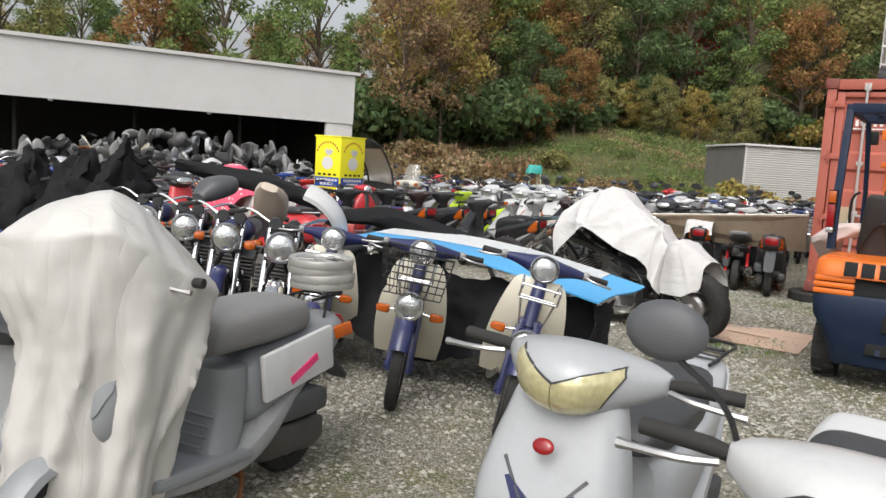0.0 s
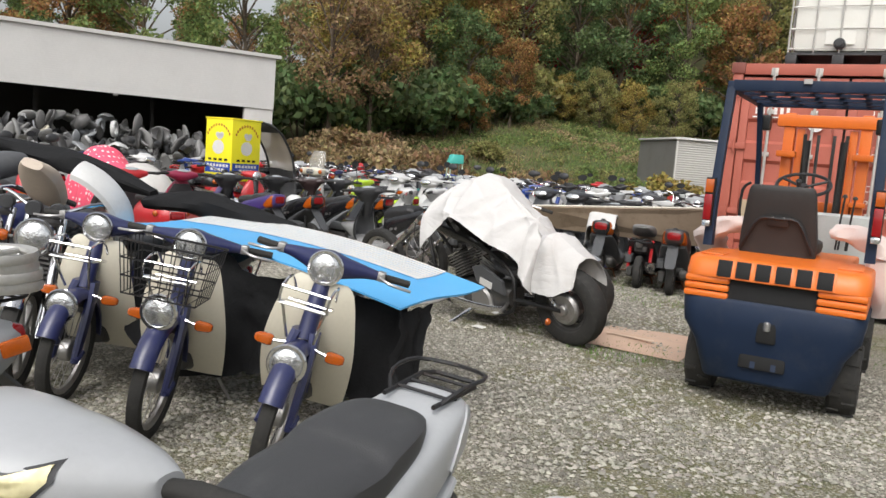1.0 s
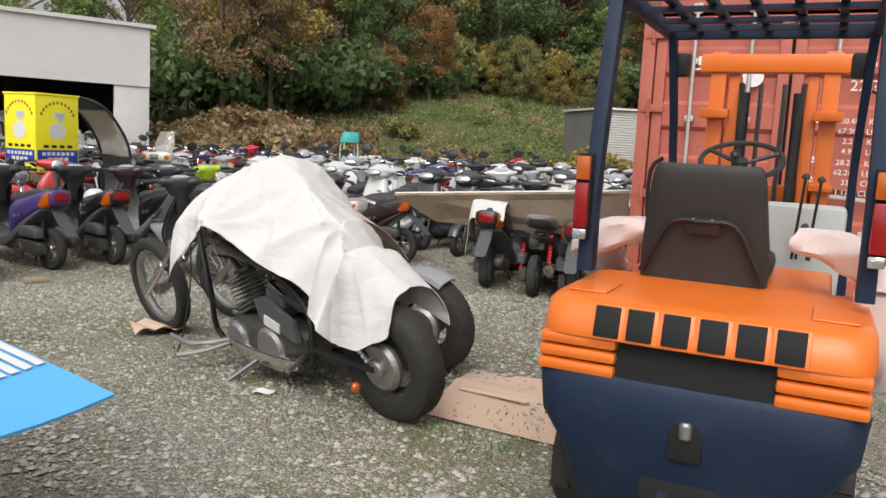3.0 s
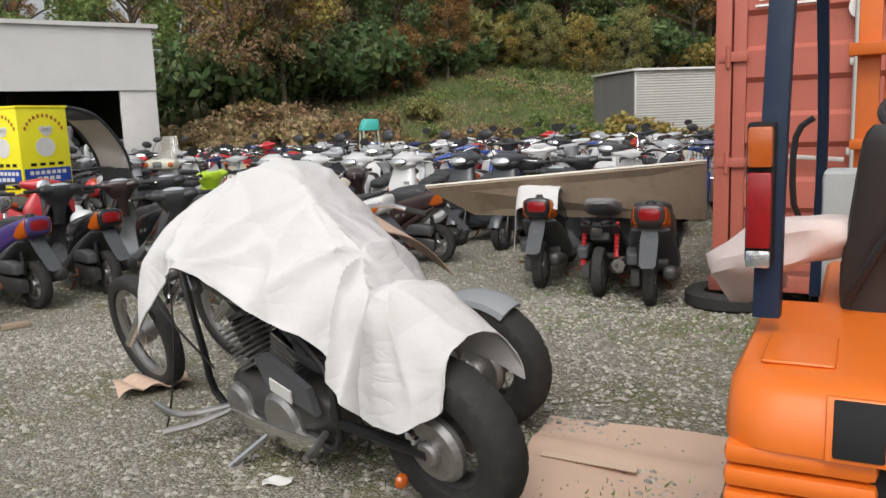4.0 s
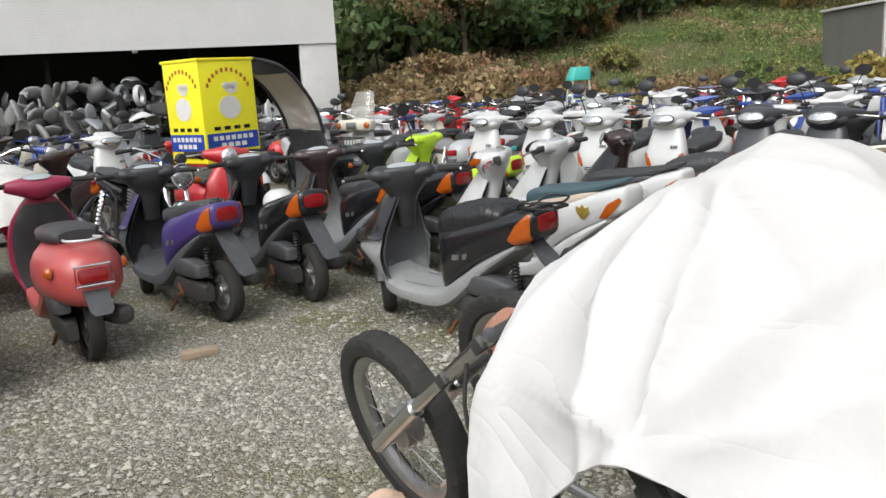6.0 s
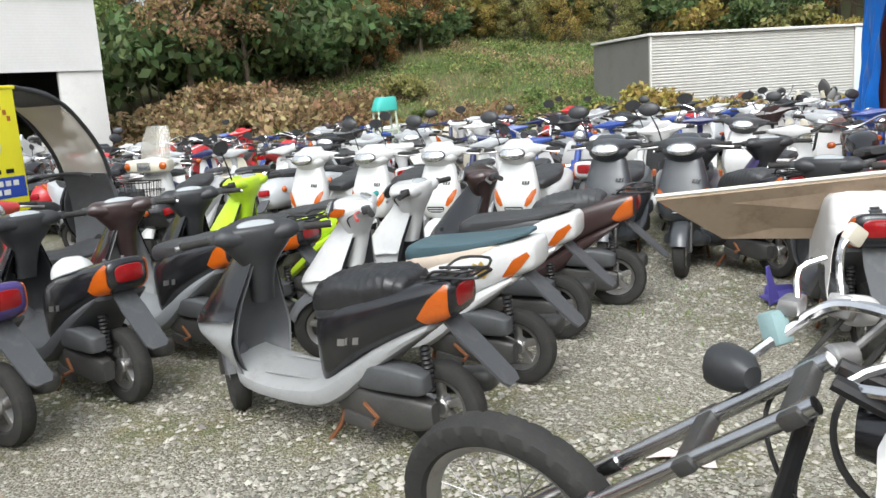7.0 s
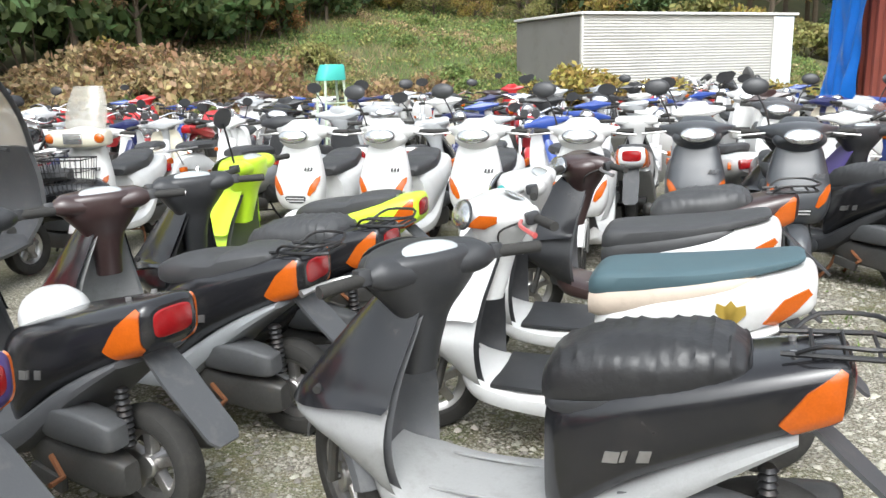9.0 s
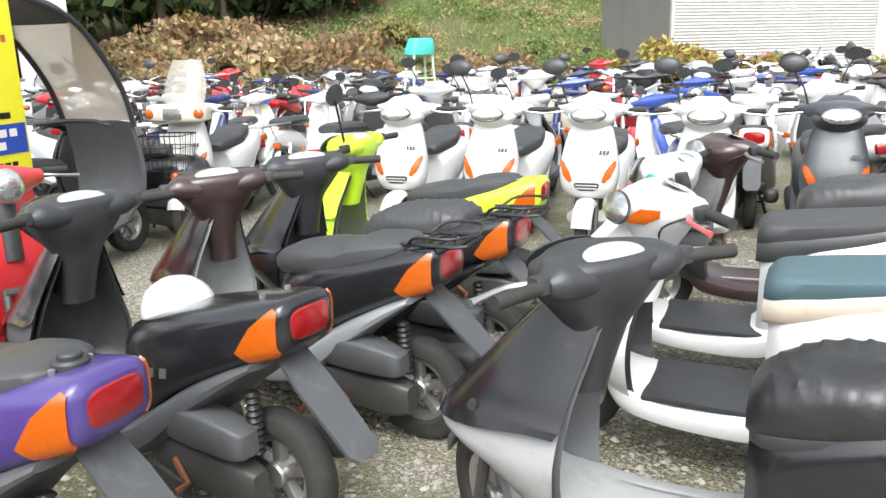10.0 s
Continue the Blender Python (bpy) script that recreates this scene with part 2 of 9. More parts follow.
def plate(bm, outline, depth, m=None):
    """A flat piece: its outline in x and y, depth thick, moved by m."""
    tmp = bmesh.new()
    lo = [tmp.verts.new((x, y, -depth / 2)) for x, y in outline]
    hi = [tmp.verts.new((x, y, depth / 2)) for x, y in outline]
    ring_faces(tmp, [lo, hi])
    if m is not None:
        tmp.transform(m)
    join(bm, tmp)
    return bm


def dome(bm, c, r, ax=(1, 0, 0), n=16, rings=5, bulge=0.5):
    """A lens: a round dome with half axes r=(across, up), bulging along ax."""
    tmp = bmesh.new()
    rr = []
    for k in range(rings):
        q = math.cos(math.pi / 2 * k / rings)
        h = math.sin(math.pi / 2 * k / rings) * bulge * min(r)
        rr.append([tmp.verts.new((h, r[0] * q * math.cos(2 * math.pi * i / n), r[1] * q * math.sin(2 * math.pi * i / n))) for i in range(n)])
    top = tmp.verts.new((bulge * min(r), 0, 0))
    for a, b in zip(rr, rr[1:]):
        for i in range(n):
            j = (i + 1) % n
            tmp.faces.new((a[i], a[j], b[j], b[i]))
    for i in range(n):
        tmp.faces.new((rr[-1][i], rr[-1][(i + 1) % n], top))
    tmp.faces.new(list(reversed(rr[0])))
    q = Vector(ax).to_track_quat("X", "Z").to_matrix().to_4x4()
    tmp.transform(Matrix.Translation(c) @ q)
    join(bm, tmp)
    return bm


def cyl(bm, c, r, h, axis="z", n=16, r2=None, bevel=0.0):
    r2 = r if r2 is None else r2
    d = {"x": Vector((1, 0, 0)), "y": Vector((0, 1, 0)), "z": Vector((0, 0, 1))}[axis]
    c = Vector(c)
    if bevel:
        return tube(bm, [c - d * h / 2, c - d * (h / 2 - bevel), c + d * (h / 2 - bevel), c + d * h / 2], [r - bevel, r, r2, r2 - bevel], n)
    return tube(bm, [c - d * h / 2, c + d * h / 2], [r, r2], n)


def grid_sheet(bm, f, nu, nv, thick=0.0, crumple=0.0):
    """A cloth or board: f(u, v) gives its points, u and v from 0 to 1."""
    g = [[bm.verts.new(f(i / nu, j / nv)) for j in range(nv + 1)] for i in range(nu + 1)]
    for i in range(nu):
        for j in range(nv):
            bm.faces.new((g[i][j], g[i + 1][j], g[i + 1][j + 1], g[i][j + 1]))
    if crumple:
        for v in bm.verts:
            p = v.co * 3.1
            d = noise.noise_vector(p) + 0.55 * noise.noise_vector(p * 2.7) + 0.3 * noise.noise_vector(p * 6.3)
            v.co += d * crumple
    if thick:
        bm.normal_update()
        u = [[bm.verts.new(v.co - v.normal * thick) for v in row] for row in g]
        for i in range(nu):
            for j in range(nv):
                bm.faces.new((u[i][j], u[i][j + 1], u[i + 1][j + 1], u[i + 1][j]))
        for i in range(nu):
            bm.faces.new((g[i][0], u[i][0], u[i + 1][0], g[i + 1][0]))
            bm.faces.new((g[i][nv], g[i + 1][nv], u[i + 1][nv], u[i][nv]))
        for j in range(nv):
            bm.faces.new((g[0][j], g[0][j + 1], u[0][j + 1], u[0][j]))
            bm.faces.new((g[nu][j], u[nu][j], u[nu][j + 1], g[nu][j + 1]))
    return bm


def wrinkled(m, stretch, turn, strength, distance, scale=2.2):
    """Adds long creases to a cloth's relief."""
    n, l = m.node_tree.nodes, m.node_tree.links
    b = n["Principled BSDF"]
    tc = n.new("ShaderNodeTexCoord")
    last = b.inputs["Normal"].links[0].from_socket if b.inputs["Normal"].links else None
    for k, (tn, sc) in enumerate(((turn, scale), (-turn * 0.7, scale * 1.6))):
        mp = n.new("ShaderNodeMapping")
        mp.inputs["Rotation"].default_value = (radians(tn), radians(tn * 0.6), radians(20 * k))
        mp.inputs["Scale"].default_value = stretch
        l.new(tc.outputs["Object"], mp.inputs["Vector"])
        no = n.new("ShaderNodeTexNoise")
        no.inputs["Scale"].default_value = sc
        no.inputs["Detail"].default_value = 2.5
        no.inputs["Distortion"].default_value = 0.6
        l.new(mp.outputs[0], no.inputs["Vector"])
        sb = n.new("ShaderNodeMath")
        sb.operation = "SUBTRACT"
        sb.inputs[1].default_value = 0.5
        ab = n.new("ShaderNodeMath")
        ab.operation = "ABSOLUTE"
        l.new(no.outputs["Fac"], sb.inputs[0])
        l.new(sb.outputs[0], ab.inputs[0])
        pw = n.new("ShaderNodeMath")
        pw.operation = "POWER"
        pw.inputs[1].default_value = 0.55
        l.new(ab.outputs[0], pw.inputs[0])
        bp = n.new("ShaderNodeBump")
        bp.inputs["Strength"].default_value = strength
        bp.inputs["Distance"].default_value = distance
        l.new(pw.outputs[0], bp.inputs["Height"])
        if last:
            l.new(last, bp.inputs["Normal"])
        last = bp.outputs[0]
    l.new(last, b.inputs["Normal"])
    return m


def text_part(name, words, size, m, material, parent, depth=0.002):
    cu = bpy.data.curves.new(name, "FONT")
    cu.body, cu.size, cu.extrude = words, size, depth
    tmp = bpy.data.objects.new("tmp", cu)
    me = bpy.data.meshes.new_from_object(tmp)
    bpy.data.objects.remove(tmp)
    me.transform(m)
    me.materials.clear()
    return part(name, me, material, parent)


def patch(bm, outline, axis="y", side=1, off=0.004, thick=0.006):
    """Cuts from a skin the piece inside a convex outline, seen along axis, and raises it a little."""
    bmesh.ops.recalc_face_normals(bm, faces=bm.faces)
    bm.normal_update()
    cx = sum(p[0] for p in outline) / len(outline)
    cz = sum(p[1] for p in outline) / len(outline)
    wrong = [f for f in bm.faces if (f.normal.y if axis == "y" else f.normal.x) * side <= 0.02]
    bmesh.ops.delete(bm, geom=wrong, context="FACES")
    for (a0, b0), (a1, b1) in zip(outline, outline[1:] + outline[:1]):
        na, nb = b1 - b0, a0 - a1
        if (cx - a0) * na + (cz - b0) * nb > 0:
            na, nb = -na, -nb
        co, no = ((a0, 0, b0), (na, 0, nb)) if axis == "y" else ((0, a0, b0), (0, na, nb))
        bmesh.ops.bisect_plane(bm, geom=list(bm.verts) + list(bm.edges) + list(bm.faces), plane_co=co, plane_no=no, clear_outer=True)
    bm.normal_update()
    inner = {}
    for v in bm.verts:
        inner[v] = v.normal.copy()
    rim = [e for e in bm.edges if len(e.link_faces) == 1]
    for v, no in inner.items():
        v.co += no * off
    ext = bmesh.ops.extrude_edge_only(bm, edges=rim)
    moved = [g for g in ext["geom"] if isinstance(g, bmesh.types.BMVert)]
    near = list(inner.items())
    for v in moved:
        no = min(near, key=lambda q_: (q_[0].co - v.co).length_squared)[1]
        v.co -= no * (off + thick)
    return bm


def steer(ob, deg, bar=0.31, axle=0.57):
    """Turns the bars and the front wheel."""
    for o in ob.children:
        kind_ = o.name.split(".")[0]
        x = bar if kind_ in ("handlebar_cover", "mirror") else axle
        if kind_ in ("handlebar_cover", "front_wheel", "front_fork", "front_fender", "mirror"):
            o.matrix_basis = pose(x, 0, 0, 0, 0, deg) @ pose(-x, 0, 0) @ o.matrix_basis
    return ob


cleaner_grey = mat("dusty_engine_case", (0.075, 0.077, 0.08), 0.55, 0.2, 0.35, 9, 0.25, 70, dirt=0.45, dirt_color=(0.055, 0.05, 0.045))


# ---- two-wheelers; x forward, y to the left, the ground at 0 ----
def wheel(parent, name, x, z, R, w, rim_mat, spokes=5, wire=False, disc=0.0, tread=0):
    t = B()
    h = w / 2
    r0 = R - w * 0.85
    prof = [(r0, -h * 0.55), (r0 + w * 0.12, -h * 0.85), (R - w * 0.32, -h), (R - w * 0.1, -h * 0.8), (R - 0.003, -h * 0.42), (R, 0), (R - 0.003, h * 0.42), (R - w * 0.1, h * 0.8), (R - w * 0.32, h), (r0 + w * 0.12, h * 0.85), (r0, h * 0.55)]
    revolve(t, prof, (x, 0, z), tread * 6 if tread else 36, closed=True)
    if tread:
        for v in t.verts:
            dx, dz = v.co.x - x, v.co.z - z
            r = math.hypot(dx, dz)
            turn = math.atan2(dz, dx) / (2 * math.pi) * tread + 0.55 * abs(v.co.y) / h + (0.5 if v.co.y > 0 else 0)
            if r > R - w * 0.2 and (turn % 1.0 < 0.2 or abs(v.co.y) < 0.001):
                v.co.x -= dx / r * 0.006
                v.co.z -= dz / r * 0.006
    tyre = part(name, t, rubber, parent)
    r = B()
    revolve(r, [(r0 - 0.012, -h * 0.5), (r0 + 0.006, -h * 0.6), (r0 + 0.004, -h * 0.4), (r0 - 0.016, -h * 0.25), (r0 - 0.016, h * 0.25), (r0 + 0.004, h * 0.4), (r0 + 0.006, h * 0.6), (r0 - 0.012, h * 0.5), (r0 - 0.026, h * 0.2), (r0 - 0.026, -h * 0.2)], (x, 0, z), 30, closed=True)
    cyl(r, (x, 0, z), R * 0.2 + disc, w * 0.8, "y", 16, bevel=0.006)
    if wire:
        m = 18
        for i in range(m):
            a = 2 * math.pi * i / m
            s = 0.35 if i % 2 else -0.35
            y = h * 0.4 * (1 if (i // 2) % 2 else -1)
            p0 = (x + R * 0.2 * math.cos(a + s), y, z + R * 0.2 * math.sin(a + s))
            p1 = (x + (r0 - 0.01) * math.cos(a), 0, z + (r0 - 0.01) * math.sin(a))
            tube(r, [p0, p1], 0.0022, 4)
    else:
        for i in range(spokes):
            a = 2 * math.pi * i / spokes + 0.3
            ca, sa = math.cos(a), math.sin(a)
            mid = (R * 0.15 + r0) / 2
            box(r, (x + mid * ca, 0, z + mid * sa), (r0 - R * 0.15, w * 0.4, R * 0.17), (0, -math.degrees(a), 0), 0.006)
    part("rim", r, rim_mat, tyre)
    return tyre


def fender(bm, x, z, R, w, a0, a1, n=12):
    prof = [(R - 0.03, -w), (R - 0.004, -w * 0.85), (R + 0.012, -w * 0.45), (R + 0.016, 0), (R + 0.012, w * 0.45), (R - 0.004, w * 0.85), (R - 0.03, w), (R - 0.033, w * 0.93), (R + 0.006, 0), (R - 0.033, -w * 0.93)]
    rings = []
    for k in range(n + 1):
        a = radians(a0 + (a1 - a0) * k / n)
        rings.append([bm.verts.new((x + r * math.cos(a), y, z + r * math.sin(a))) for r, y in prof])
    ring_faces(bm, rings)
    return bm


def mirror(parent, side, base, top, material=plastic, r=(0.062, 0.045)):
    s = B()
    tube(s, spline([base, ((base[0] + top[0]) / 2 + 0.01, base[1] * 1.2, (base[2] + top[2]) / 2), top], 3), 0.006, 6)
    m = part("mirror", s, frame_black, parent)
    h = B()
    dome(h, (top[0], top[1], top[2] + 0.03), r, (1, 0, 0.15), 16, 4, 0.45)
    part("mirror_housing", h, material, m)
    return m


APRON = {
    "face": [(0.43, 0.45, 0.08, 0.11), (0.445, 0.46, 0.105, 0.15), (0.52, 0.475, 0.125, 0.186), (0.63, 0.475, 0.12, 0.198), (0.74, 0.46, 0.10, 0.182), (0.83, 0.445, 0.082, 0.16), (0.895, 0.435, 0.07, 0.142), (0.92, 0.43, 0.055, 0.12)],
    "retro": [(0.24, 0.37, 0.04, 0.16), (0.38, 0.42, 0.05, 0.215), (0.55, 0.44, 0.065, 0.225), (0.70, 0.43, 0.07, 0.20), (0.83, 0.41, 0.055, 0.12), (0.90, 0.40, 0.04, 0.05)],
}


SPORT_REAR = [(-0.07, 0, 0.43, 0.10, 0.16), (-0.13, 0, 0.45, 0.15, 0.185), (-0.28, 0, 0.545, 0.172, 0.145), (-0.47, 0, 0.62, 0.165, 0.115), (-0.62, 0, 0.672, 0.146, 0.098), (-0.72, 0, 0.702, 0.126, 0.088), (-0.77, 0, 0.716, 0.11, 0.078), (-0.79, 0, 0.72, 0.085, 0.055)]


def apron(rows, n, k, back=0.4, power=2.6):
    """The rounded front of a scooter, flatter towards the rider."""
    bm = loft(B(), [(z, x, 0, hx, hy) for z, x, hx, hy in rows], n, k, "z", 3.3 if rows[0][0] > 0.4 else power)
    zs, xc = [r[0] for r in rows], [r[1] for r in rows]
    for v in bm.verts:
        c = float(np.interp(v.co.z, zs, xc))
        if v.co.x < c:
            v.co.x = c + (v.co.x - c) * back
    return bm


# a pointed nose: height, rider's side, nose, half width
BEAK = [(0.25, 0.34, 0.43, 0.15), (0.32, 0.35, 0.51, 0.185), (0.39, 0.355, 0.63, 0.202), (0.44, 0.355, 0.725, 0.206), (0.475, 0.355, 0.745, 0.20), (0.53, 0.35, 0.71, 0.183), (0.62, 0.335, 0.63, 0.15), (0.71, 0.31, 0.55, 0.112), (0.80, 0.285, 0.465, 0.076), (0.87, 0.27, 0.40, 0.055)]


def beak(rows, n, k, hollow=0.12, trim=1.0, power=1.75, depths=None):
    """A wedge-shaped leg shield with a sharp nose and a hollow rider's side."""
    bm = B()
    rings = []
    h = n // 2
    for z, back, nose, hy, depth in spline([(*r, dp) for r, dp in zip(rows, depths or [r[2] - r[1] for r in rows])], k):
        ring = []
        for i in range(h + 1):
            a = math.pi * (i / h - 0.5)
            c, d = math.cos(a), math.sin(a)
            ring.append(bm.verts.new((back + (nose - back) * max(0.0, c) ** (2 / power), trim * hy * math.copysign(abs(d) ** (2 / power), d), z)))
        for i in range(1, h):
            y = 1 - 2 * i / h
            ring.append(bm.verts.new((back + min(hollow * min(1, hy / 0.15), 0.6 * depth) * (1 - (trim * y) ** 2), trim * hy * y, z)))
        rings.append(ring)
    ring_faces(bm, rings)
    return bm


def cowl(bm, style, hh, n, k):
    """The lamp housing between the grips, narrowing down to the steering neck."""
    if style == "face":
        rows = [(hh - 0.15, 0.42, 0, 0.06, 0.07), (hh - 0.10, 0.43, 0, 0.09, 0.12), (hh - 0.05, 0.44, 0, 0.12, 0.16), (hh, 0.43, 0, 0.11, 0.15), (hh + 0.06, 0.395, 0, 0.085, 0.125), (hh + 0.095, 0.365, 0, 0.05, 0.085)]
    elif style == "big":
        rows = [(hh - 0.20, 0.42, 0, 0.055, 0.06), (hh - 0.13, 0.42, 0, 0.065, 0.085), (hh - 0.08, 0.42, 0, 0.08, 0.12), (hh - 0.03, 0.41, 0, 0.07, 0.14)]
    else:
        rows = [(hh - 0.34, 0.47, 0, 0.05, 0.055), (hh - 0.27, 0.45, 0, 0.052, 0.058), (hh - 0.21, 0.435, 0, 0.055, 0.066), (hh - 0.15, 0.43, 0, 0.066, 0.085), (hh - 0.10, 0.43, 0, 0.09, 0.122), (hh - 0.05, 0.43, 0, 0.112, 0.158), (hh - 0.005, 0.43, 0, 0.118, 0.172), (hh + 0.025, 0.415, 0, 0.10, 0.16), (hh + 0.04, 0.40, 0, 0.07, 0.125)]
    return loft(bm, rows, n + 2, k, "z", 2.5)


def scooter(col, low=None, style="sport", seat_mat=vinyl, carrier=False, mirrors=False, detail=2, label="", inner=plastic, head=None, lens=clear_lens, basket=False, screen=False, lamp=True, seat=True, seat_low=None, category="scooter", group="parked scooters", top_box=False):
    """A small scooter. detail 2: near, 1: middle distance, 0: far off."""
    body, low, head = PAINT[col], (PAINT[low] if isinstance(low, str) else low) or PAINT[col], (PAINT[head] if isinstance(head, str) else head) or PAINT[col]
    t = thing("scooter", label, category, group)
    n = (8, 12, 18)[detail]
    k = (1, 2, 4)[detail]
    big = style in ("big",)
    R, w = 0.205, 0.092
    rwx = -0.63 if style == "sport" else -0.56
    wheel(t, "rear_wheel", rwx, R, R, w, alloy if detail < 2 else steel, 5)
    wheel(t, "front_wheel", 0.60, R, R, w, alloy if detail < 2 else steel, 5)
    b = B()
    if style == "retro":
        loft(b, [(-0.03, 0, 0.44, 0.12, 0.19), (-0.12, 0, 0.46, 0.185, 0.22), (-0.32, 0, 0.50, 0.225, 0.2), (-0.55, 0, 0.52, 0.225, 0.185), (-0.72, 0, 0.52, 0.185, 0.17), (-0.82, 0, 0.51, 0.12, 0.13), (-0.86, 0, 0.5, 0.05, 0.07)], n + 2, k, power=2.3)
    elif style == "face":
        loft(b, [(-0.04, 0, 0.44, 0.13, 0.18), (-0.14, 0, 0.47, 0.175, 0.21), (-0.35, 0, 0.53, 0.19, 0.17), (-0.58, 0, 0.60, 0.18, 0.13), (-0.74, 0, 0.64, 0.15, 0.1), (-0.84, 0, 0.65, 0.09, 0.055)], n, k, power=2.7)
    else:
        loft(b, SPORT_REAR, n + 6 if detail == 2 else n, k, power=3.8)
    part("rear_body", b, body, t)
    f = B()
    loft(f, [(0.43, 0, 0.30, 0.13, 0.05), (0.36, 0, 0.255, 0.175, 0.055), (0.18, 0, 0.225, 0.19, 0.05), (-0.08, 0, 0.235, 0.195, 0.065), (-0.24, 0, 0.31, 0.198, 0.075), (-0.40, 0, 0.43, 0.185, 0.055), (-0.56, 0, 0.53, 0.168, 0.035), (-0.68, 0, 0.598, 0.145, 0.016)], n, k, power=3.2)
    part("floorboard", f, low, t)
    ap = APRON["retro" if style == "retro" else "face"]
    if style == "sport":
        if detail:
            fc = beak([(z, back - 0.003, nose + 0.006, hy * 1.03 + 0.004) for z, back, nose, hy in BEAK[4:]], 28, k)
            for v in fc.verts:
                if v.co.z < 0.56:
                    v.co.z += (0.56 - v.co.z) * min(0.9, 3.0 * max(0.0, 0.745 - v.co.x))
            part("front_cover", fc, body, t)
        part("leg_shield", beak(BEAK, (10, 18, 28)[detail], k), low if low is not body else body, t)
    else:
        part("leg_shield", apron(ap, (8, 14, 20)[detail], k), body, t)
    hh = {"sport": 0.935, "face": 1.0, "big": 0.955, "retro": 0.96}[style]
    h = B()
    ws = 1.0 if not big else 1.12
    fl = 0.068 if big else 0.05
    if style == "retro":
        loft(h, [(-0.2, 0.375, hh - 0.01, 0.035, 0.03), (-0.1, 0.39, hh - 0.02, 0.07, 0.06), (0, 0.41, hh - 0.03, 0.1, 0.085), (0.1, 0.39, hh - 0.02, 0.07, 0.06), (0.2, 0.375, hh - 0.01, 0.035, 0.03)], n, k, "y", 2.2)
    elif style == "face":
        loft(h, [(-0.25, 0.315, hh + 0.012, 0.02, 0.018), (-0.19, 0.355, hh + 0.006, 0.055, 0.036), (-0.10, 0.43, hh - 0.005, 0.12, 0.07), (0, 0.455, hh - 0.01, 0.145, 0.085), (0.10, 0.43, hh - 0.005, 0.12, 0.07), (0.19, 0.355, hh + 0.006, 0.055, 0.036), (0.25, 0.315, hh + 0.012, 0.02, 0.018)], n, k, "y", 2.3)
    else:
        loft(h, [(-0.19 * ws, 0.36, hh + 0.0, 0.03, 0.024), (-0.15 * ws, 0.385, hh, 0.07, 0.046), (-0.08, 0.43, hh - 0.008, 0.115 * ws, fl * ws), (0, 0.445, hh - 0.012, 0.125 * ws, (fl + 0.01) * ws), (0.08, 0.43, hh - 0.008, 0.115 * ws, fl * ws), (0.15 * ws, 0.385, hh, 0.07, 0.046), (0.19 * ws, 0.36, hh, 0.03, 0.024)], n, k, "y", 2.4)
    hx = -0.12 if style == "sport" else 0.0
    if style != "retro":
        cowl(h, style, hh, n, k)
    hd = part("handlebar_cover", h, head, t)
    hd.matrix_basis = pose(hx, 0, 0)
    part("steering_stem", tube(B(), [(0.43, 0, hh - 0.06), (0.46, 0, 0.78), (0.485 - hx * 0.5, 0, 0.62)], [0.05, 0.045, 0.045], 10), plastic, hd)
    lx = 0.585 if style == "face" else 0.568
    if lamp:
        g = B()
        if style == "retro":
            dome(g, (0.49, 0, hh - 0.03), (0.075, 0.075), (1, 0, 0.08), 18, 5, 0.45)
        else:
            dome(g, (lx, 0, hh - 0.012), (0.112 * ws, 0.052 * ws), (1, 0, 0.42), 20, 5, 0.5)
        lm = part("headlight", g, lens, hd)
        if style != "retro" and detail:
            g = B()
            dome(g, (lx - 0.005, 0, hh - 0.013), (0.118 * ws, 0.055 * ws), (1, 0, 0.42), 20, 5, 0.42)
            part("headlight_rim", g, plastic, lm)
    g = B()
    dome(g, (0.36, 0, hh + (0.044 if detail == 2 else 0.03)), (0.085, 0.042) if detail == 2 else (0.075, 0.035), (-0.42, 0, 1), 20, 4, 0.16)
    part("meter", g, meter_glass if detail == 2 else plastic, hd)
    for sd in (-1, 1):
        g = B()
        tube(g, [(0.365, sd * 0.17 * ws, hh), (0.345, sd * 0.225 * ws, hh + 0.002), (0.325, sd * 0.34 * ws, hh)], [0.013, 0.0175, 0.0175], 10)
        part("grip", g, rubber, hd)
        if detail:
            g = B()
            tube(g, spline([(0.40, sd * 0.2 * ws, hh - 0.005), (0.42, sd * 0.26 * ws, hh - 0.01), (0.40, sd * 0.36 * ws, hh - 0.02)], 3), [0.008] * 6 + [0.011], 6)
            part("brake_lever", g, steel, hd)
    fk = B()
    for sd in (-1, 1):
        tube(fk, [(0.60, sd * 0.062, R), (0.555, sd * 0.062, 0.36), (0.50, sd * 0.05, 0.50)], 0.017, 8)
    tube(fk, [(0.505, -0.06, 0.49), (0.505, 0.06, 0.49)], 0.02, 8)
    tube(fk, [(0.6, -0.075, R), (0.6, 0.075, R)], 0.012, 8)
    part("front_fork", fk, dark_metal, t)
    ff = fender(B(), 0.60, R, R + 0.018, 0.068, 20, 165, 12 if detail else 6)
    part("front_fender", ff, body if style != "sport" else grey_plastic, t)
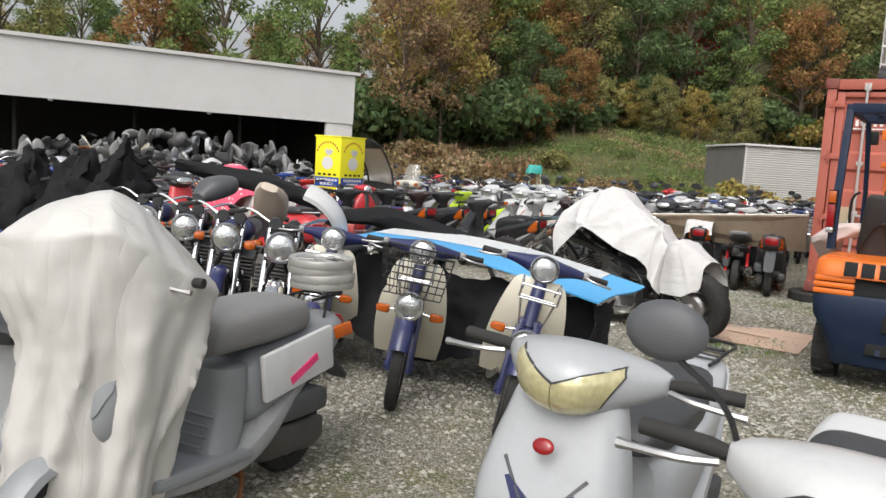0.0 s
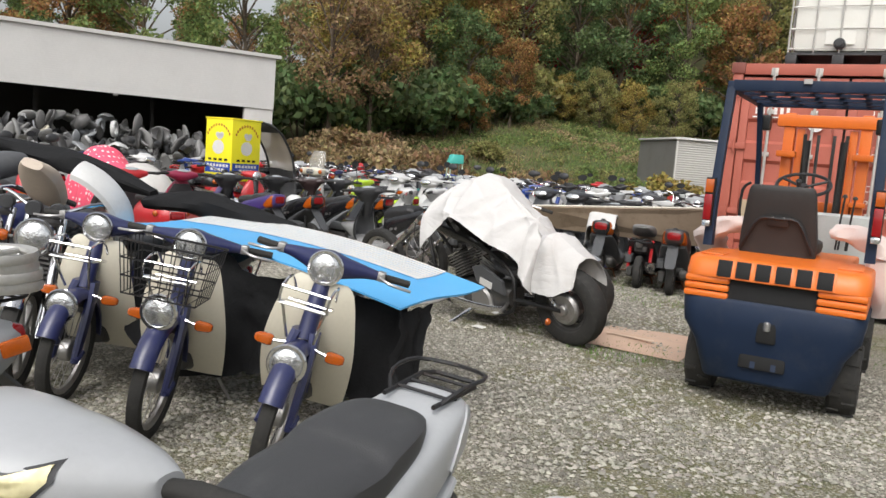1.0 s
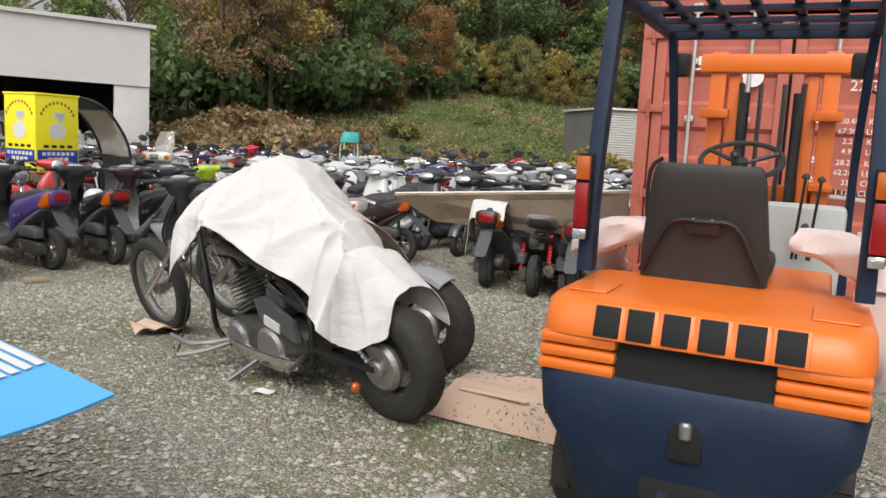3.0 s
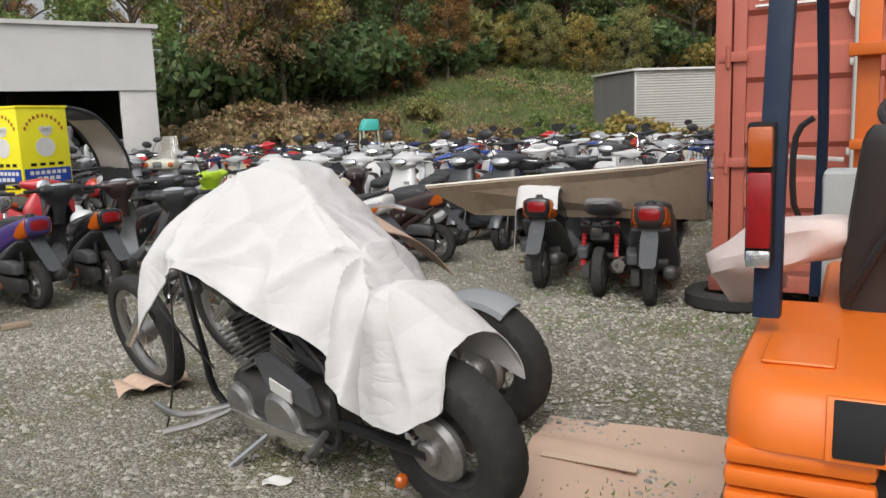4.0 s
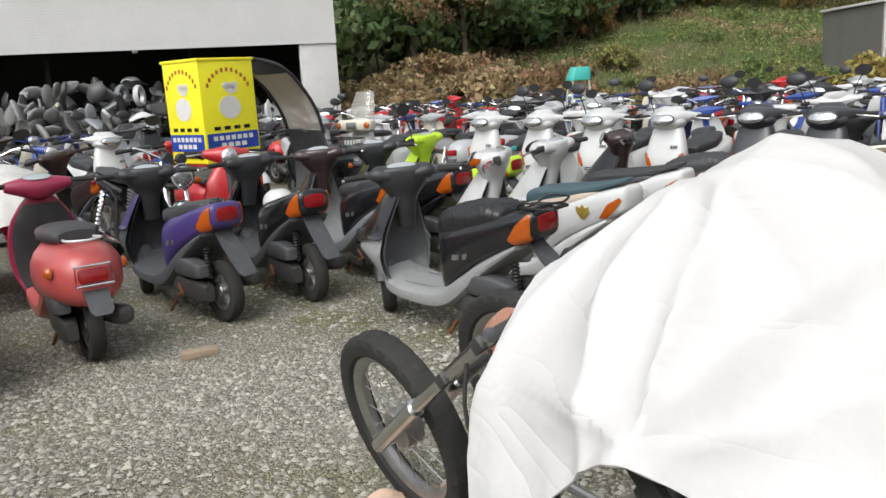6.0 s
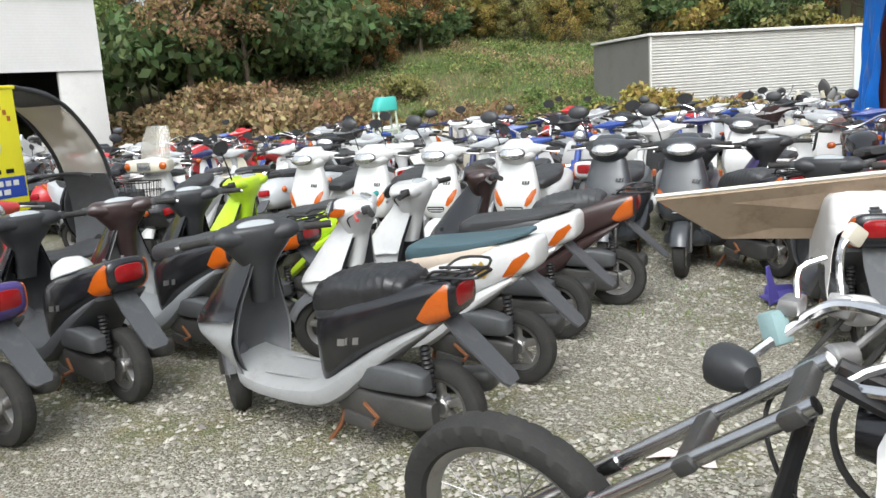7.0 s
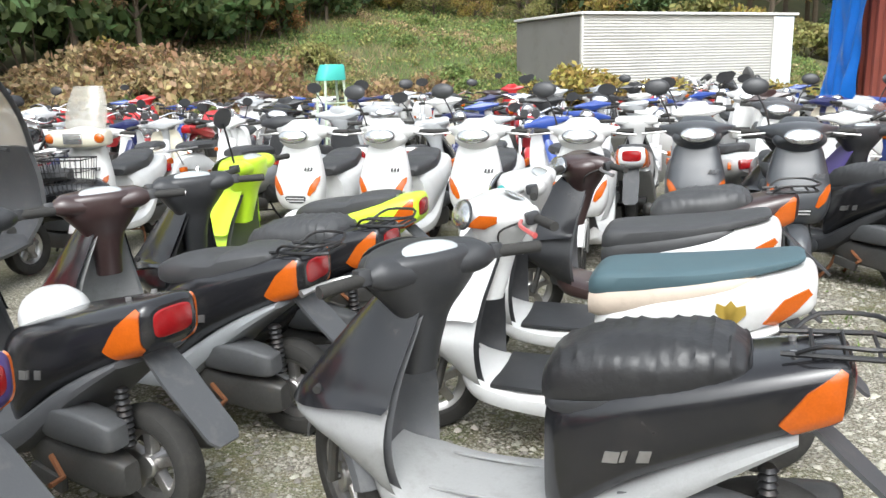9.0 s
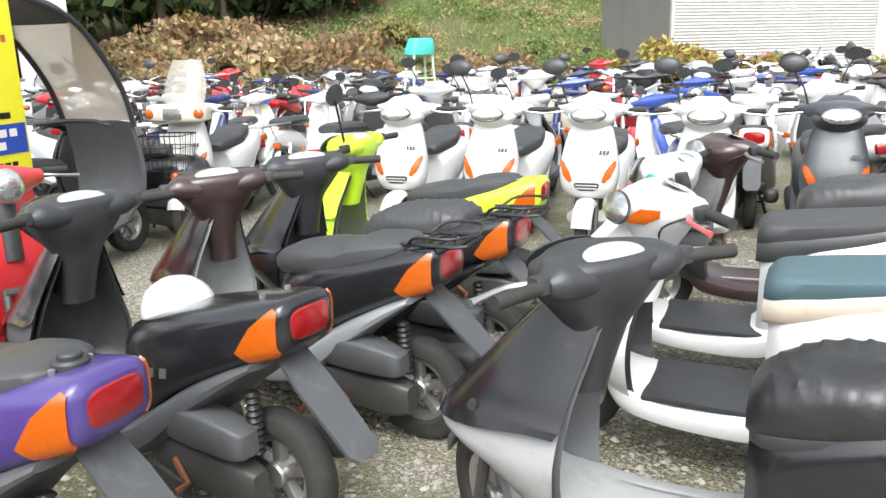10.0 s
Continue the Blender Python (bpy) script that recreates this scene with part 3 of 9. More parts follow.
    if seat:
        se = B()
        if style == "retro":
            loft(se, [(0.02, 0, 0.68, 0.10, 0.03), (-0.08, 0, 0.70, 0.135, 0.055), (-0.28, 0, 0.715, 0.15, 0.06), (-0.5, 0, 0.73, 0.14, 0.055), (-0.6, 0, 0.73, 0.10, 0.035)], n, k, power=2.8)
        else:
            sx = -0.06 if style == 'sport' else 0.0
            loft(se, [(0.02 + sx, 0, 0.65, 0.07, 0.026), (-0.03 + sx, 0, 0.665, 0.105, 0.05), (-0.17 + sx, 0, 0.682, 0.138, 0.06), (-0.31 + sx, 0, 0.695, 0.148, 0.06), (-0.37 + sx, 0, 0.715, 0.146, 0.066), (-0.49 + sx, 0, 0.745, 0.13, 0.052), (-0.56 + sx, 0, 0.765, 0.10, 0.03), (-0.59 + sx, 0, 0.772, 0.06, 0.014)], n, k, power=3.6)
        part("seat", se, seat_mat, t)
        if seat_low:
            part("seat_base", loft(B(), [(-0.05, 0, 0.60, 0.085, 0.04), (-0.14, 0, 0.615, 0.14, 0.055), (-0.42, 0, 0.675, 0.156, 0.06), (-0.56, 0, 0.72, 0.135, 0.045), (-0.62, 0, 0.74, 0.1, 0.02)], n, k, power=3), seat_low, t)
    tl = B()
    if style == "retro":
        box(tl, (-0.845, 0, 0.545), (0.06, 0.15, 0.075), (0, 12, 0), 0.02)
    elif style == "face":
        box(tl, (-0.815, 0, 0.66), (0.075, 0.21, 0.085), (0, 15, 0), 0.025)
    else:
        loft(tl, [(-0.762, 0, 0.715, 0.104, 0.07) if col != "white" else (-0.766, 0, 0.71, 0.088, 0.045), (-0.779, 0, 0.718, 0.094, 0.058) if col != "white" else (-0.776, 0, 0.712, 0.08, 0.04), (-0.794, 0, 0.722, 0.07, 0.04) if col != "white" else (-0.786, 0, 0.714, 0.06, 0.028)], 24, 3, power=3.8)
    part("tail_lamp", tl, red_lens, t)
    for sd in (-1, 1):
        sg = B()
        if style == "retro":
            dome(sg, (-0.72, sd * 0.19, 0.57), (0.035, 0.035), (-0.35, sd, 0), 12, 4, 0.8)
        elif style == "face":
            box(sg, (-0.76, sd * 0.155, 0.645), (0.1, 0.03, 0.06), (0, 15, -sd * 22), 0.012)
        else:
            loft(sg, SPORT_REAR, 36, 5, power=3.8)
            patch(sg, [(-0.635, 0.64), (-0.665, 0.615), (-0.73, 0.622), (-0.766, 0.65), (-0.77, 0.768), (-0.756, 0.775), (-0.69, 0.72)] if col != "white" else [(-0.63, 0.615), (-0.67, 0.612), (-0.73, 0.665), (-0.772, 0.72), (-0.76, 0.74), (-0.69, 0.70)], "y", sd, 0.006, 0.012)
        part("rear_turn_signal", sg, amber_lens, t)
        if detail and style == "face":
            sg = B()
            sg = patch(apron(ap, 40, 5), [(sd * 0.095, 0.555), (sd * 0.115, 0.545), (sd * 0.155, 0.585), (sd * 0.182, 0.655), (sd * 0.18, 0.69), (sd * 0.155, 0.675), (sd * 0.115, 0.615)], "x", 1, 0.005, 0.01)
            part("front_turn_signal", sg, amber_lens, t)
    if detail and style == "face":
        mo = B()
        mo = patch(apron(ap, 40, 5), [(-0.085, 0.535), (-0.075, 0.505), (-0.045, 0.49), (0.045, 0.49), (0.075, 0.505), (0.085, 0.535), (0.07, 0.545), (-0.07, 0.545)], "x", 1, 0.003, 0.006)
        gr = part("front_grille", mo, plastic, t)
        for z in (0.505, 0.525):
            part("grille_bar", patch(apron(ap, 40, 5), [(-0.07, z), (0.07, z), (0.07, z + 0.006), (-0.07, z + 0.006)], "x", 1, 0.007, 0.006), body, gr)
        em = B()
        for i in range(3):
            plate(em, [(-0.012, -0.014), (0.006, -0.014), (0.012, 0.014), (-0.004, 0.014)], 0.004, pose(0.577, 0.085 + 0.024 * i, 0.745, 90, 0, 78) )
        part("script_badge", em, grey_plastic, t)
    if detail:
        if style == "sport":
            part("inner_panel", beak([(z, back - 0.012, back + 0.14, hy) for z, back, nose, hy in BEAK[:-1]], 24, 3, 0.12, 0.86, depths=[r[2] - r[1] for r in BEAK[:-1]]), inner, t)
        else:
            part("inner_panel", apron(([(0.27, 0.37, 0.04, 0.14)] if ap[0][0] > 0.4 else []) + [(z, x - 0.022, hx * 0.7, hy * 0.9) for z, x, hx, hy in ap[:-1]], 14, 2, 0.75), inner, t)
        rf = B()
        plate(rf, [(-0.055, -0.02), (0.055, -0.02), (0.066, 0.12), (0.06, 0.35), (0.04, 0.38), (-0.04, 0.38), (-0.06, 0.35), (-0.066, 0.12)], 0.012, pose(-0.70, 0, 0.61, 0, 0, 90) @ pose(0, 0, 0, -43, 0, 0))
        part("rear_mudguard", rf, mudguard_grey, t)
        e = B()
        loft(e, [(-0.16, 0.07, 0.24, 0.06, 0.05), (-0.26, 0.09, 0.23, 0.065, 0.075), (-0.42, 0.105, 0.22, 0.055, 0.07), (-0.58, 0.11, 0.21, 0.045, 0.075), (-0.66, 0.11, 0.21, 0.03, 0.05)], 16, 2, power=5)
        cyl(e, (-0.28, -0.05, 0.27), 0.07, 0.14, "y", 12, bevel=0.01)
        en = part("engine", e, dark_metal, t)
        a = B()
        loft(a, [(-0.27, 0.12, 0.36, 0.03, 0.035), (-0.34, 0.13, 0.365, 0.05, 0.055), (-0.50, 0.135, 0.37, 0.055, 0.06), (-0.62, 0.135, 0.36, 0.046, 0.05), (-0.65, 0.13, 0.355, 0.03, 0.036)], 16, 2, power=6)
        part("air_cleaner", a, cleaner_grey, en)
        mf = B()
        tube(mf, [(-0.3, -0.08, 0.18), (-0.36, -0.13, 0.17), (-0.42, -0.14, 0.2)], 0.015, 8)
        loft(mf, [(-0.40, -0.145, 0.21, 0.02, 0.02), (-0.45, -0.15, 0.225, 0.05, 0.055), (-0.70, -0.15, 0.27, 0.055, 0.06), (-0.80, -0.15, 0.285, 0.045, 0.05), (-0.82, -0.15, 0.29, 0.02, 0.02)], 12, 2)
        part("muffler", mf, dark_metal, en)
        sh = B()
        zz = [(0.30 + 0.2 * i / 20) for i in range(21)]
        tube(sh, [(rwx + 0.0 + 0.04 * (z - 0.3), 0.085, z) for z in zz], [0.026 if i % 2 else 0.017 for i in range(21)], 8)
        part("shock_absorber", sh, frame_black, t)
        st = B()
        for sd in (-1, 1):
            tube(st, spline([(-0.17, sd * 0.07, 0.2), (-0.16, sd * 0.11, 0.1), (-0.10, sd * 0.135, 0.012)], 3), 0.011, 6)
        tube(st, [(-0.165, -0.1, 0.12), (-0.165, 0.1, 0.12)], 0.009, 6)
        part("centre_stand", st, rust if detail == 2 else frame_black, t)
    if detail == 2 and style == "sport":
        for sd in (-1, 1):
            for i in range(3):
                x, z, w_ = -0.235 - 0.042 * i, 0.49 + 0.007 * i, (0.038, 0.014, 0.03)[i]
                em = patch(loft(B(), SPORT_REAR, 28, 4, power=3.8), [(x, z), (x - w_, z + 0.004), (x - w_ - 0.008, z + 0.036), (x - 0.008, z + 0.032)], "y", sd, 0.003, 0.003)
                part("side_emblem", em, alloy if col != "white" else PAINT["white"], t)
        for sd in (-1, 1):
            part("switch_box", box(B(), (0.36, sd * 0.205, hh + 0.004), (0.05, 0.04, 0.045), (0, 10, 0), 0.01), plastic, hd)
            b_ = B()
            tube(b_, spline([(0.40, sd * 0.2, hh - 0.01), (0.47, sd * 0.16, hh - 0.05), (0.45, sd * 0.08, hh - 0.14), (0.46, sd * 0.04, hh - 0.22)], 4), 0.004, 6)
            part("brake_cable", b_, rubber, hd)
        part("meter_sticker", box(B(), (0.335, 0, hh - 0.02), (0.006, 0.06, 0.03), (0, 20, 0)), sticker_white, hd)
        for y in (-0.05, 0.05):
            part("deck_bolt", cyl(B(), (-0.66, y, 0.778), 0.009, 0.02, "z", 8), steel, t)
        sh2 = B()
        box(sh2, (-0.30, 0.155, 0.15), (0.16, 0.03, 0.06), (0, -10, 0), 0.012)
        part("kick_cover", sh2, dark_metal, t)
        kl = B()
        tube(kl, [(-0.34, 0.165, 0.24), (-0.42, 0.185, 0.19), (-0.43, 0.24, 0.19)], 0.01, 6)
        part("kick_starter", kl, rust, t)
    if carrier:
        c = B()
        pts = [(-0.63, -0.075, 0.79), (-0.84, -0.085, 0.80), (-0.88, -0.06, 0.80), (-0.88, 0.06, 0.80), (-0.84, 0.085, 0.80), (-0.63, 0.075, 0.79)]
        tube(c, pts, 0.007, 6)
        for x in (-0.70, -0.77, -0.84):
            tube(c, [(x, -0.08, 0.797), (x, 0.08, 0.797)], 0.005, 6)
        for sd in (-1, 1):
            tube(c, [(-0.74, sd * 0.078, 0.795), (-0.7, sd * 0.09, 0.70)], 0.007, 6)
            tube(c, spline([(-0.66, sd * 0.075, 0.79), (-0.72, sd * 0.11, 0.83), (-0.85, sd * 0.11, 0.835), (-0.9, 0, 0.83)], 3), 0.006, 6)
        part("rear_carrier", c, frame_black, t)
    if mirrors:
        for sd in ((-1, 1) if mirrors is True else (mirrors,)):
            mirror(t, sd, (0.38 + hx, sd * 0.17, hh + 0.02), (0.36 + hx, sd * 0.27, hh + 0.26), r=(0.085, 0.056))
    if basket:
        wire_basket(t, 0.64, 0.80, 0.3, 0.22, 0.2)
    if screen:
        g = B()
        shell(g, [(hh + 0.03, 0.46, 0.16, 0.05), (hh + 0.2, 0.40, 0.17, 0.05), (hh + 0.38, 0.33, 0.12, 0.04)], 0.004, 8)
        part("windscreen", g, screen_glass, t)
    if top_box:
        g = B()
        box(g, (-0.78, 0, 0.98), (0.36, 0.38, 0.34), (0, 0, 0), 0.03)
        part("top_box", g, plastic, t)
    return t


def wire_basket(parent, x, z, w, d, h, material=frame_black, split=False):
    """A wire basket; split: every wire a piece of its own."""
    wires = []
    for lev in (0, 0.33, 0.66):
        k, zz = 0.82 + 0.18 * lev, z - h / 2 + h * lev
        wires.append(([(x - d / 2 * k, -w / 2 * k, zz), (x + d / 2 * k, -w / 2 * k, zz), (x + d / 2 * k, w / 2 * k, zz), (x - d / 2 * k, w / 2 * k, zz)], 0.004, True))
    for i in range(9):
        y = -w / 2 + w * i / 8
        for s in (-1, 1):
            wires.append(([(x + s * d / 2 * 0.82, y * 0.82, z - h / 2), (x + s * d / 2, y, z + h / 2)], 0.0025, False))
        wires.append(([(x - d / 2 * 0.82, y * 0.82, z - h / 2), (x + d / 2 * 0.82, y * 0.82, z - h / 2)], 0.0025, False))
    for i in range(1, 6):
        xx = -d / 2 + d * i / 6
        for s in (-1, 1):
            wires.append(([(x + xx * 0.82, s * w / 2 * 0.82, z - h / 2), (x + xx, s * w / 2, z + h / 2)], 0.0025, False))
    c = tube(B(), [(x - d / 2, -w / 2, z + h / 2), (x + d / 2, -w / 2, z + h / 2), (x + d / 2, w / 2, z + h / 2), (x - d / 2, w / 2, z + h / 2)], 0.006, 5, loop=True)
    if split:
        basket = part("basket", c, material, parent)
        for pts, r, lp in wires:
            part("wire", tube(B(), pts, r, 5, loop=lp), material, basket)
        return basket
    for pts, r, lp in wires:
        tube(c, pts, r, 4, loop=lp)
    return part("basket", c, material, parent)


def cub(col="navy", shield="cream", detail=2, basket=False, low_lamp=True, low_z=0.645, label="", group="parked business bikes", rack=True, seat_mat=vinyl, mirrors=False, top_box=False):
    """A step-through business motorcycle with leg shields."""
    body, sh_mat = PAINT[col], PAINT[shield]
    t = thing("business_motorcycle", label, "motorcycle", group)
    n = (8, 10, 14)[detail]
    k = (1, 2, 3)[detail]
    R, w = 0.285, 0.066
    wheel(t, "rear_wheel", -0.60, R, R, w, steel, 0, wire=detail > 0)
    wheel(t, "front_wheel", 0.60, R, R, w, steel, 0, wire=detail > 0)
    f = B()
    loft(f, [(0.36, 0, 0.70, 0.045, 0.07), (0.22, 0, 0.52, 0.05, 0.075), (0.02, 0, 0.42, 0.055, 0.07), (-0.18, 0, 0.50, 0.07, 0.11), (-0.40, 0, 0.57, 0.085, 0.12), (-0.66, 0, 0.60, 0.08, 0.075), (-0.82, 0, 0.55, 0.065, 0.05), (-0.9, 0, 0.46, 0.05, 0.03)], n, k)
    part("frame_body", f, body, t)
    fe = fender(B(), -0.60, R, R + 0.03, 0.062, 55, 185, 10)
    part("rear_fender", fe, body, t)
    fe = fender(B(), 0.60, R, R + 0.028, 0.052, 25, 175, 12)
    part("front_fender", fe, body, t)
    fk = B()
    for sd in (-1, 1):
        loft(fk, [(0.24, 0.64, sd * 0.06, 0.026, 0.016), (0.36, 0.60, sd * 0.06, 0.034, 0.02), (0.54, 0.535, sd * 0.055, 0.04, 0.022), (0.64, 0.49, sd * 0.04, 0.04, 0.025)], 8, 2, "z", 3)
        tube(fk, [(0.655, sd * 0.07, 0.25), (0.585, sd * 0.07, 0.285)], 0.018, 8)
    tube(fk, [(0.5, 0, 0.6), (0.40, 0, 0.92)], 0.04, 10)
    part("front_fork", fk, body, t)
    for sd in (-1, 1):
        s = B()
        rows = spline([(0.22, 0.14, 0.20, 0.02), (0.36, 0.24, 0.215, 0.03), (0.52, 0.33, 0.215, 0.045), (0.68, 0.385, 0.19, 0.05), (0.82, 0.40, 0.15, 0.04), (0.86, 0.40, 0.11, 0.03)], 3)
        rings = []
        for z, x, wd, bow in rows:
            fr, bk = [], []
            for i in range(6):
                v = i / 5
                y = sd * (0.02 + (wd - 0.02) * v)
                px = x + bow * (1 - v**2)
                fr.append(s.verts.new((px, y, z)))
                bk.append(s.verts.new((px - 0.008, y * 0.985, z)))
            rings.append(fr + list(reversed(bk)))
        ring_faces(s, rings)
        part("leg_shield", s, sh_mat, t)
    hz = 0.93
    h = B()
    loft(h, [(-0.25, 0.33, hz + 0.0, 0.018, 0.018), (-0.17, 0.35, hz + 0.005, 0.026, 0.028), (-0.07, 0.38, hz, 0.05, 0.05), (0, 0.39, hz - 0.005, 0.07, 0.07), (0.07, 0.38, hz, 0.05, 0.05), (0.17, 0.35, hz + 0.005, 0.026, 0.028), (0.25, 0.33, hz, 0.018, 0.018)], n, k, "y", 2.2)
    hd = part("handlebar_cover", h, body, t)
    lamp(hd, (0.46, 0, hz - 0.01), 0.072)
    for sd in (-1, 1):
        g = B()
        tube(g, [(0.33, sd * 0.235, hz), (0.31, sd * 0.26, hz), (0.275, sd * 0.36, hz - 0.005)], [0.012, 0.017, 0.017], 8)
        part("grip", g, rubber, hd)
        if detail:
            g = B()
            box(g, (0.335, sd * 0.235, hz + 0.005), (0.05, 0.035, 0.045), (0, 0, 0), 0.008)
            tube(g, spline([(0.36, sd * 0.235, hz), (0.39, sd * 0.29, hz - 0.01), (0.36, sd * 0.38, hz - 0.02)], 3), 0.007, 6)
            part("lever", g, steel, hd)
        g = B()
        loft(g, [(sd * 0.12, 0.55, 0.57, 0.018, 0.018), (sd * 0.135, 0.55, 0.57, 0.025, 0.026), (sd * 0.185, 0.55, 0.57, 0.02, 0.022), (sd * 0.20, 0.55, 0.57, 0.01, 0.012)], 10, 2, "y", 3)
        part("turn_signal", g, amber_lens, t)
        g = B()
        tube(g, [(0.54, sd * 0.03, 0.585), (0.55, sd * 0.13, 0.57)], 0.007, 6)
        part("signal_stalk", g, chrome, t)
        if detail:
            g = B()
            box(g, (-0.84, sd * 0.15, 0.56), (0.05, 0.07, 0.05), (0, 0, 0), 0.014)
            part("turn_signal", g, amber_lens, t)
    se = B()
    loft(se, [(-0.05, 0, 0.72, 0.06, 0.02), (-0.12, 0, 0.74, 0.11, 0.045), (-0.32, 0, 0.755, 0.135, 0.05), (-0.5, 0, 0.76, 0.12, 0.045), (-0.58, 0, 0.755, 0.08, 0.025)], n, k, power=2.8)
    part("seat", se, seat_mat, t)
    c = B()
    for sd in (-1, 1):
        tube(c, [(-0.5, sd * 0.12, 0.745), (-1.0, sd * 0.12, 0.745)], 0.009, 6)
        tube(c, [(-0.85, sd * 0.11, 0.745), (-0.75, sd * 0.1, 0.6)], 0.007, 6)
    for i in range(5):
        tube(c, [(-0.6 - 0.1 * i, -0.12, 0.745), (-0.6 - 0.1 * i, 0.12, 0.745)], 0.006, 6)
    part("rear_carrier", c, steel, t)
    tl = B()
    box(tl, (-0.9, 0, 0.60), (0.07, 0.1, 0.08), (0, 0, 0), 0.02)
    part("tail_lamp", tl, red_lens, t)
    if detail:
        e = B()
        loft(e, [(0.26, 0, 0.30, 0.05, 0.055), (0.14, 0, 0.295, 0.075, 0.075), (-0.02, 0, 0.27, 0.11, 0.09), (-0.2, 0, 0.28, 0.11, 0.08), (-0.28, 0, 0.29, 0.08, 0.05)], 12, 2, power=3)
        part("engine", e, dark_metal, t)
        m = B()
        tube(m, spline([(0.2, -0.09, 0.25), (0.1, -0.13, 0.17), (-0.2, -0.14, 0.18), (-0.45, -0.14, 0.23), (-0.95, -0.15, 0.30)], 3), [0.014] * 8 + [0.035] * 4 + [0.036], 8)
        part("muffler", m, steel, t)
        for sd in (-1, 1):
            s = B()
            tube(s, [(-0.62 + 0.1 * i / 14, sd * 0.1, 0.30 + 0.25 * i / 14) for i in range(15)], [0.024 if i % 2 else 0.018 for i in range(15)], 8)
            part("shock_absorber", s, chrome, t)
        st = B()
        tube(st, [(0.02, 0.1, 0.24), (-0.05, 0.24, 0.02)], 0.01, 6)
        part("side_stand", st, steel, t)
    if low_lamp and detail:
        lamp(t, (0.755, 0, low_z), 0.075)
        g = B()
        tube(g, [(0.50, -0.09, 0.76), (0.50, 0.09, 0.76), (0.74, 0.10, 0.79), (0.74, -0.10, 0.79)], 0.006, 6, loop=True)
        for x in (0.58, 0.66):
            tube(g, [(x, -0.095, 0.775), (x, 0.095, 0.775)], 0.005, 6)
        for sd in (-1, 1):
            tube(g, [(0.72, sd * 0.09, 0.79), (0.6, sd * 0.06, 0.62)], 0.007, 6)
            tube(g, spline([(0.74, sd * 0.1, 0.79), (0.75, sd * 0.1, 0.86), (0.6, sd * 0.1, 0.88), (0.5, sd * 0.09, 0.80)], 2), 0.006, 6)
        tube(g, [(0.75, -0.1, 0.86), (0.75, 0.1, 0.86)], 0.006, 6)
        part("front_carrier", g, chrome, t)
    if basket:
        wire_basket(t, 0.68, 0.83, 0.40, 0.28, 0.24, split=detail == 2)
    if mirrors:
        for sd in (-1, 1):
            mirror(t, sd, (0.35, sd * 0.2, hz + 0.02), (0.33, sd * 0.28, hz + 0.17))
    if top_box:
        g = B()
        box(g, (-0.8, 0, 0.93), (0.4, 0.4, 0.34), (0, 0, 0), 0.03)
        part("top_box", g, plastic, t)
    return t


def lamp(parent, c, r):
    g = B()
    loft(g, [(c[0] - r * 1.1, c[1], c[2], r * 0.45, r * 0.45), (c[0] - r * 0.6, c[1], c[2], r * 0.85, r * 0.85), (c[0] - r * 0.1, c[1], c[2], r, r)], 18, 2, power=2)
    sh = part("lamp_shell", g, chrome, parent)
    g = B()
    dome(g, (c[0] - 0.004, c[1], c[2]), (r * 0.93, r * 0.93), (1, 0, 0), 20, 5, 0.35)
    part("headlight", g, clear_lens, sh)
    g = B()
    tube(g, [(c[0] - r * 0.06, c[1] + r * math.cos(a), c[2] + r * math.sin(a)) for a in (2 * math.pi * i / 24 for i in range(24))], r * 0.13, 6, loop=True)
    part("lamp_rim", g, chrome, sh)
    return sh


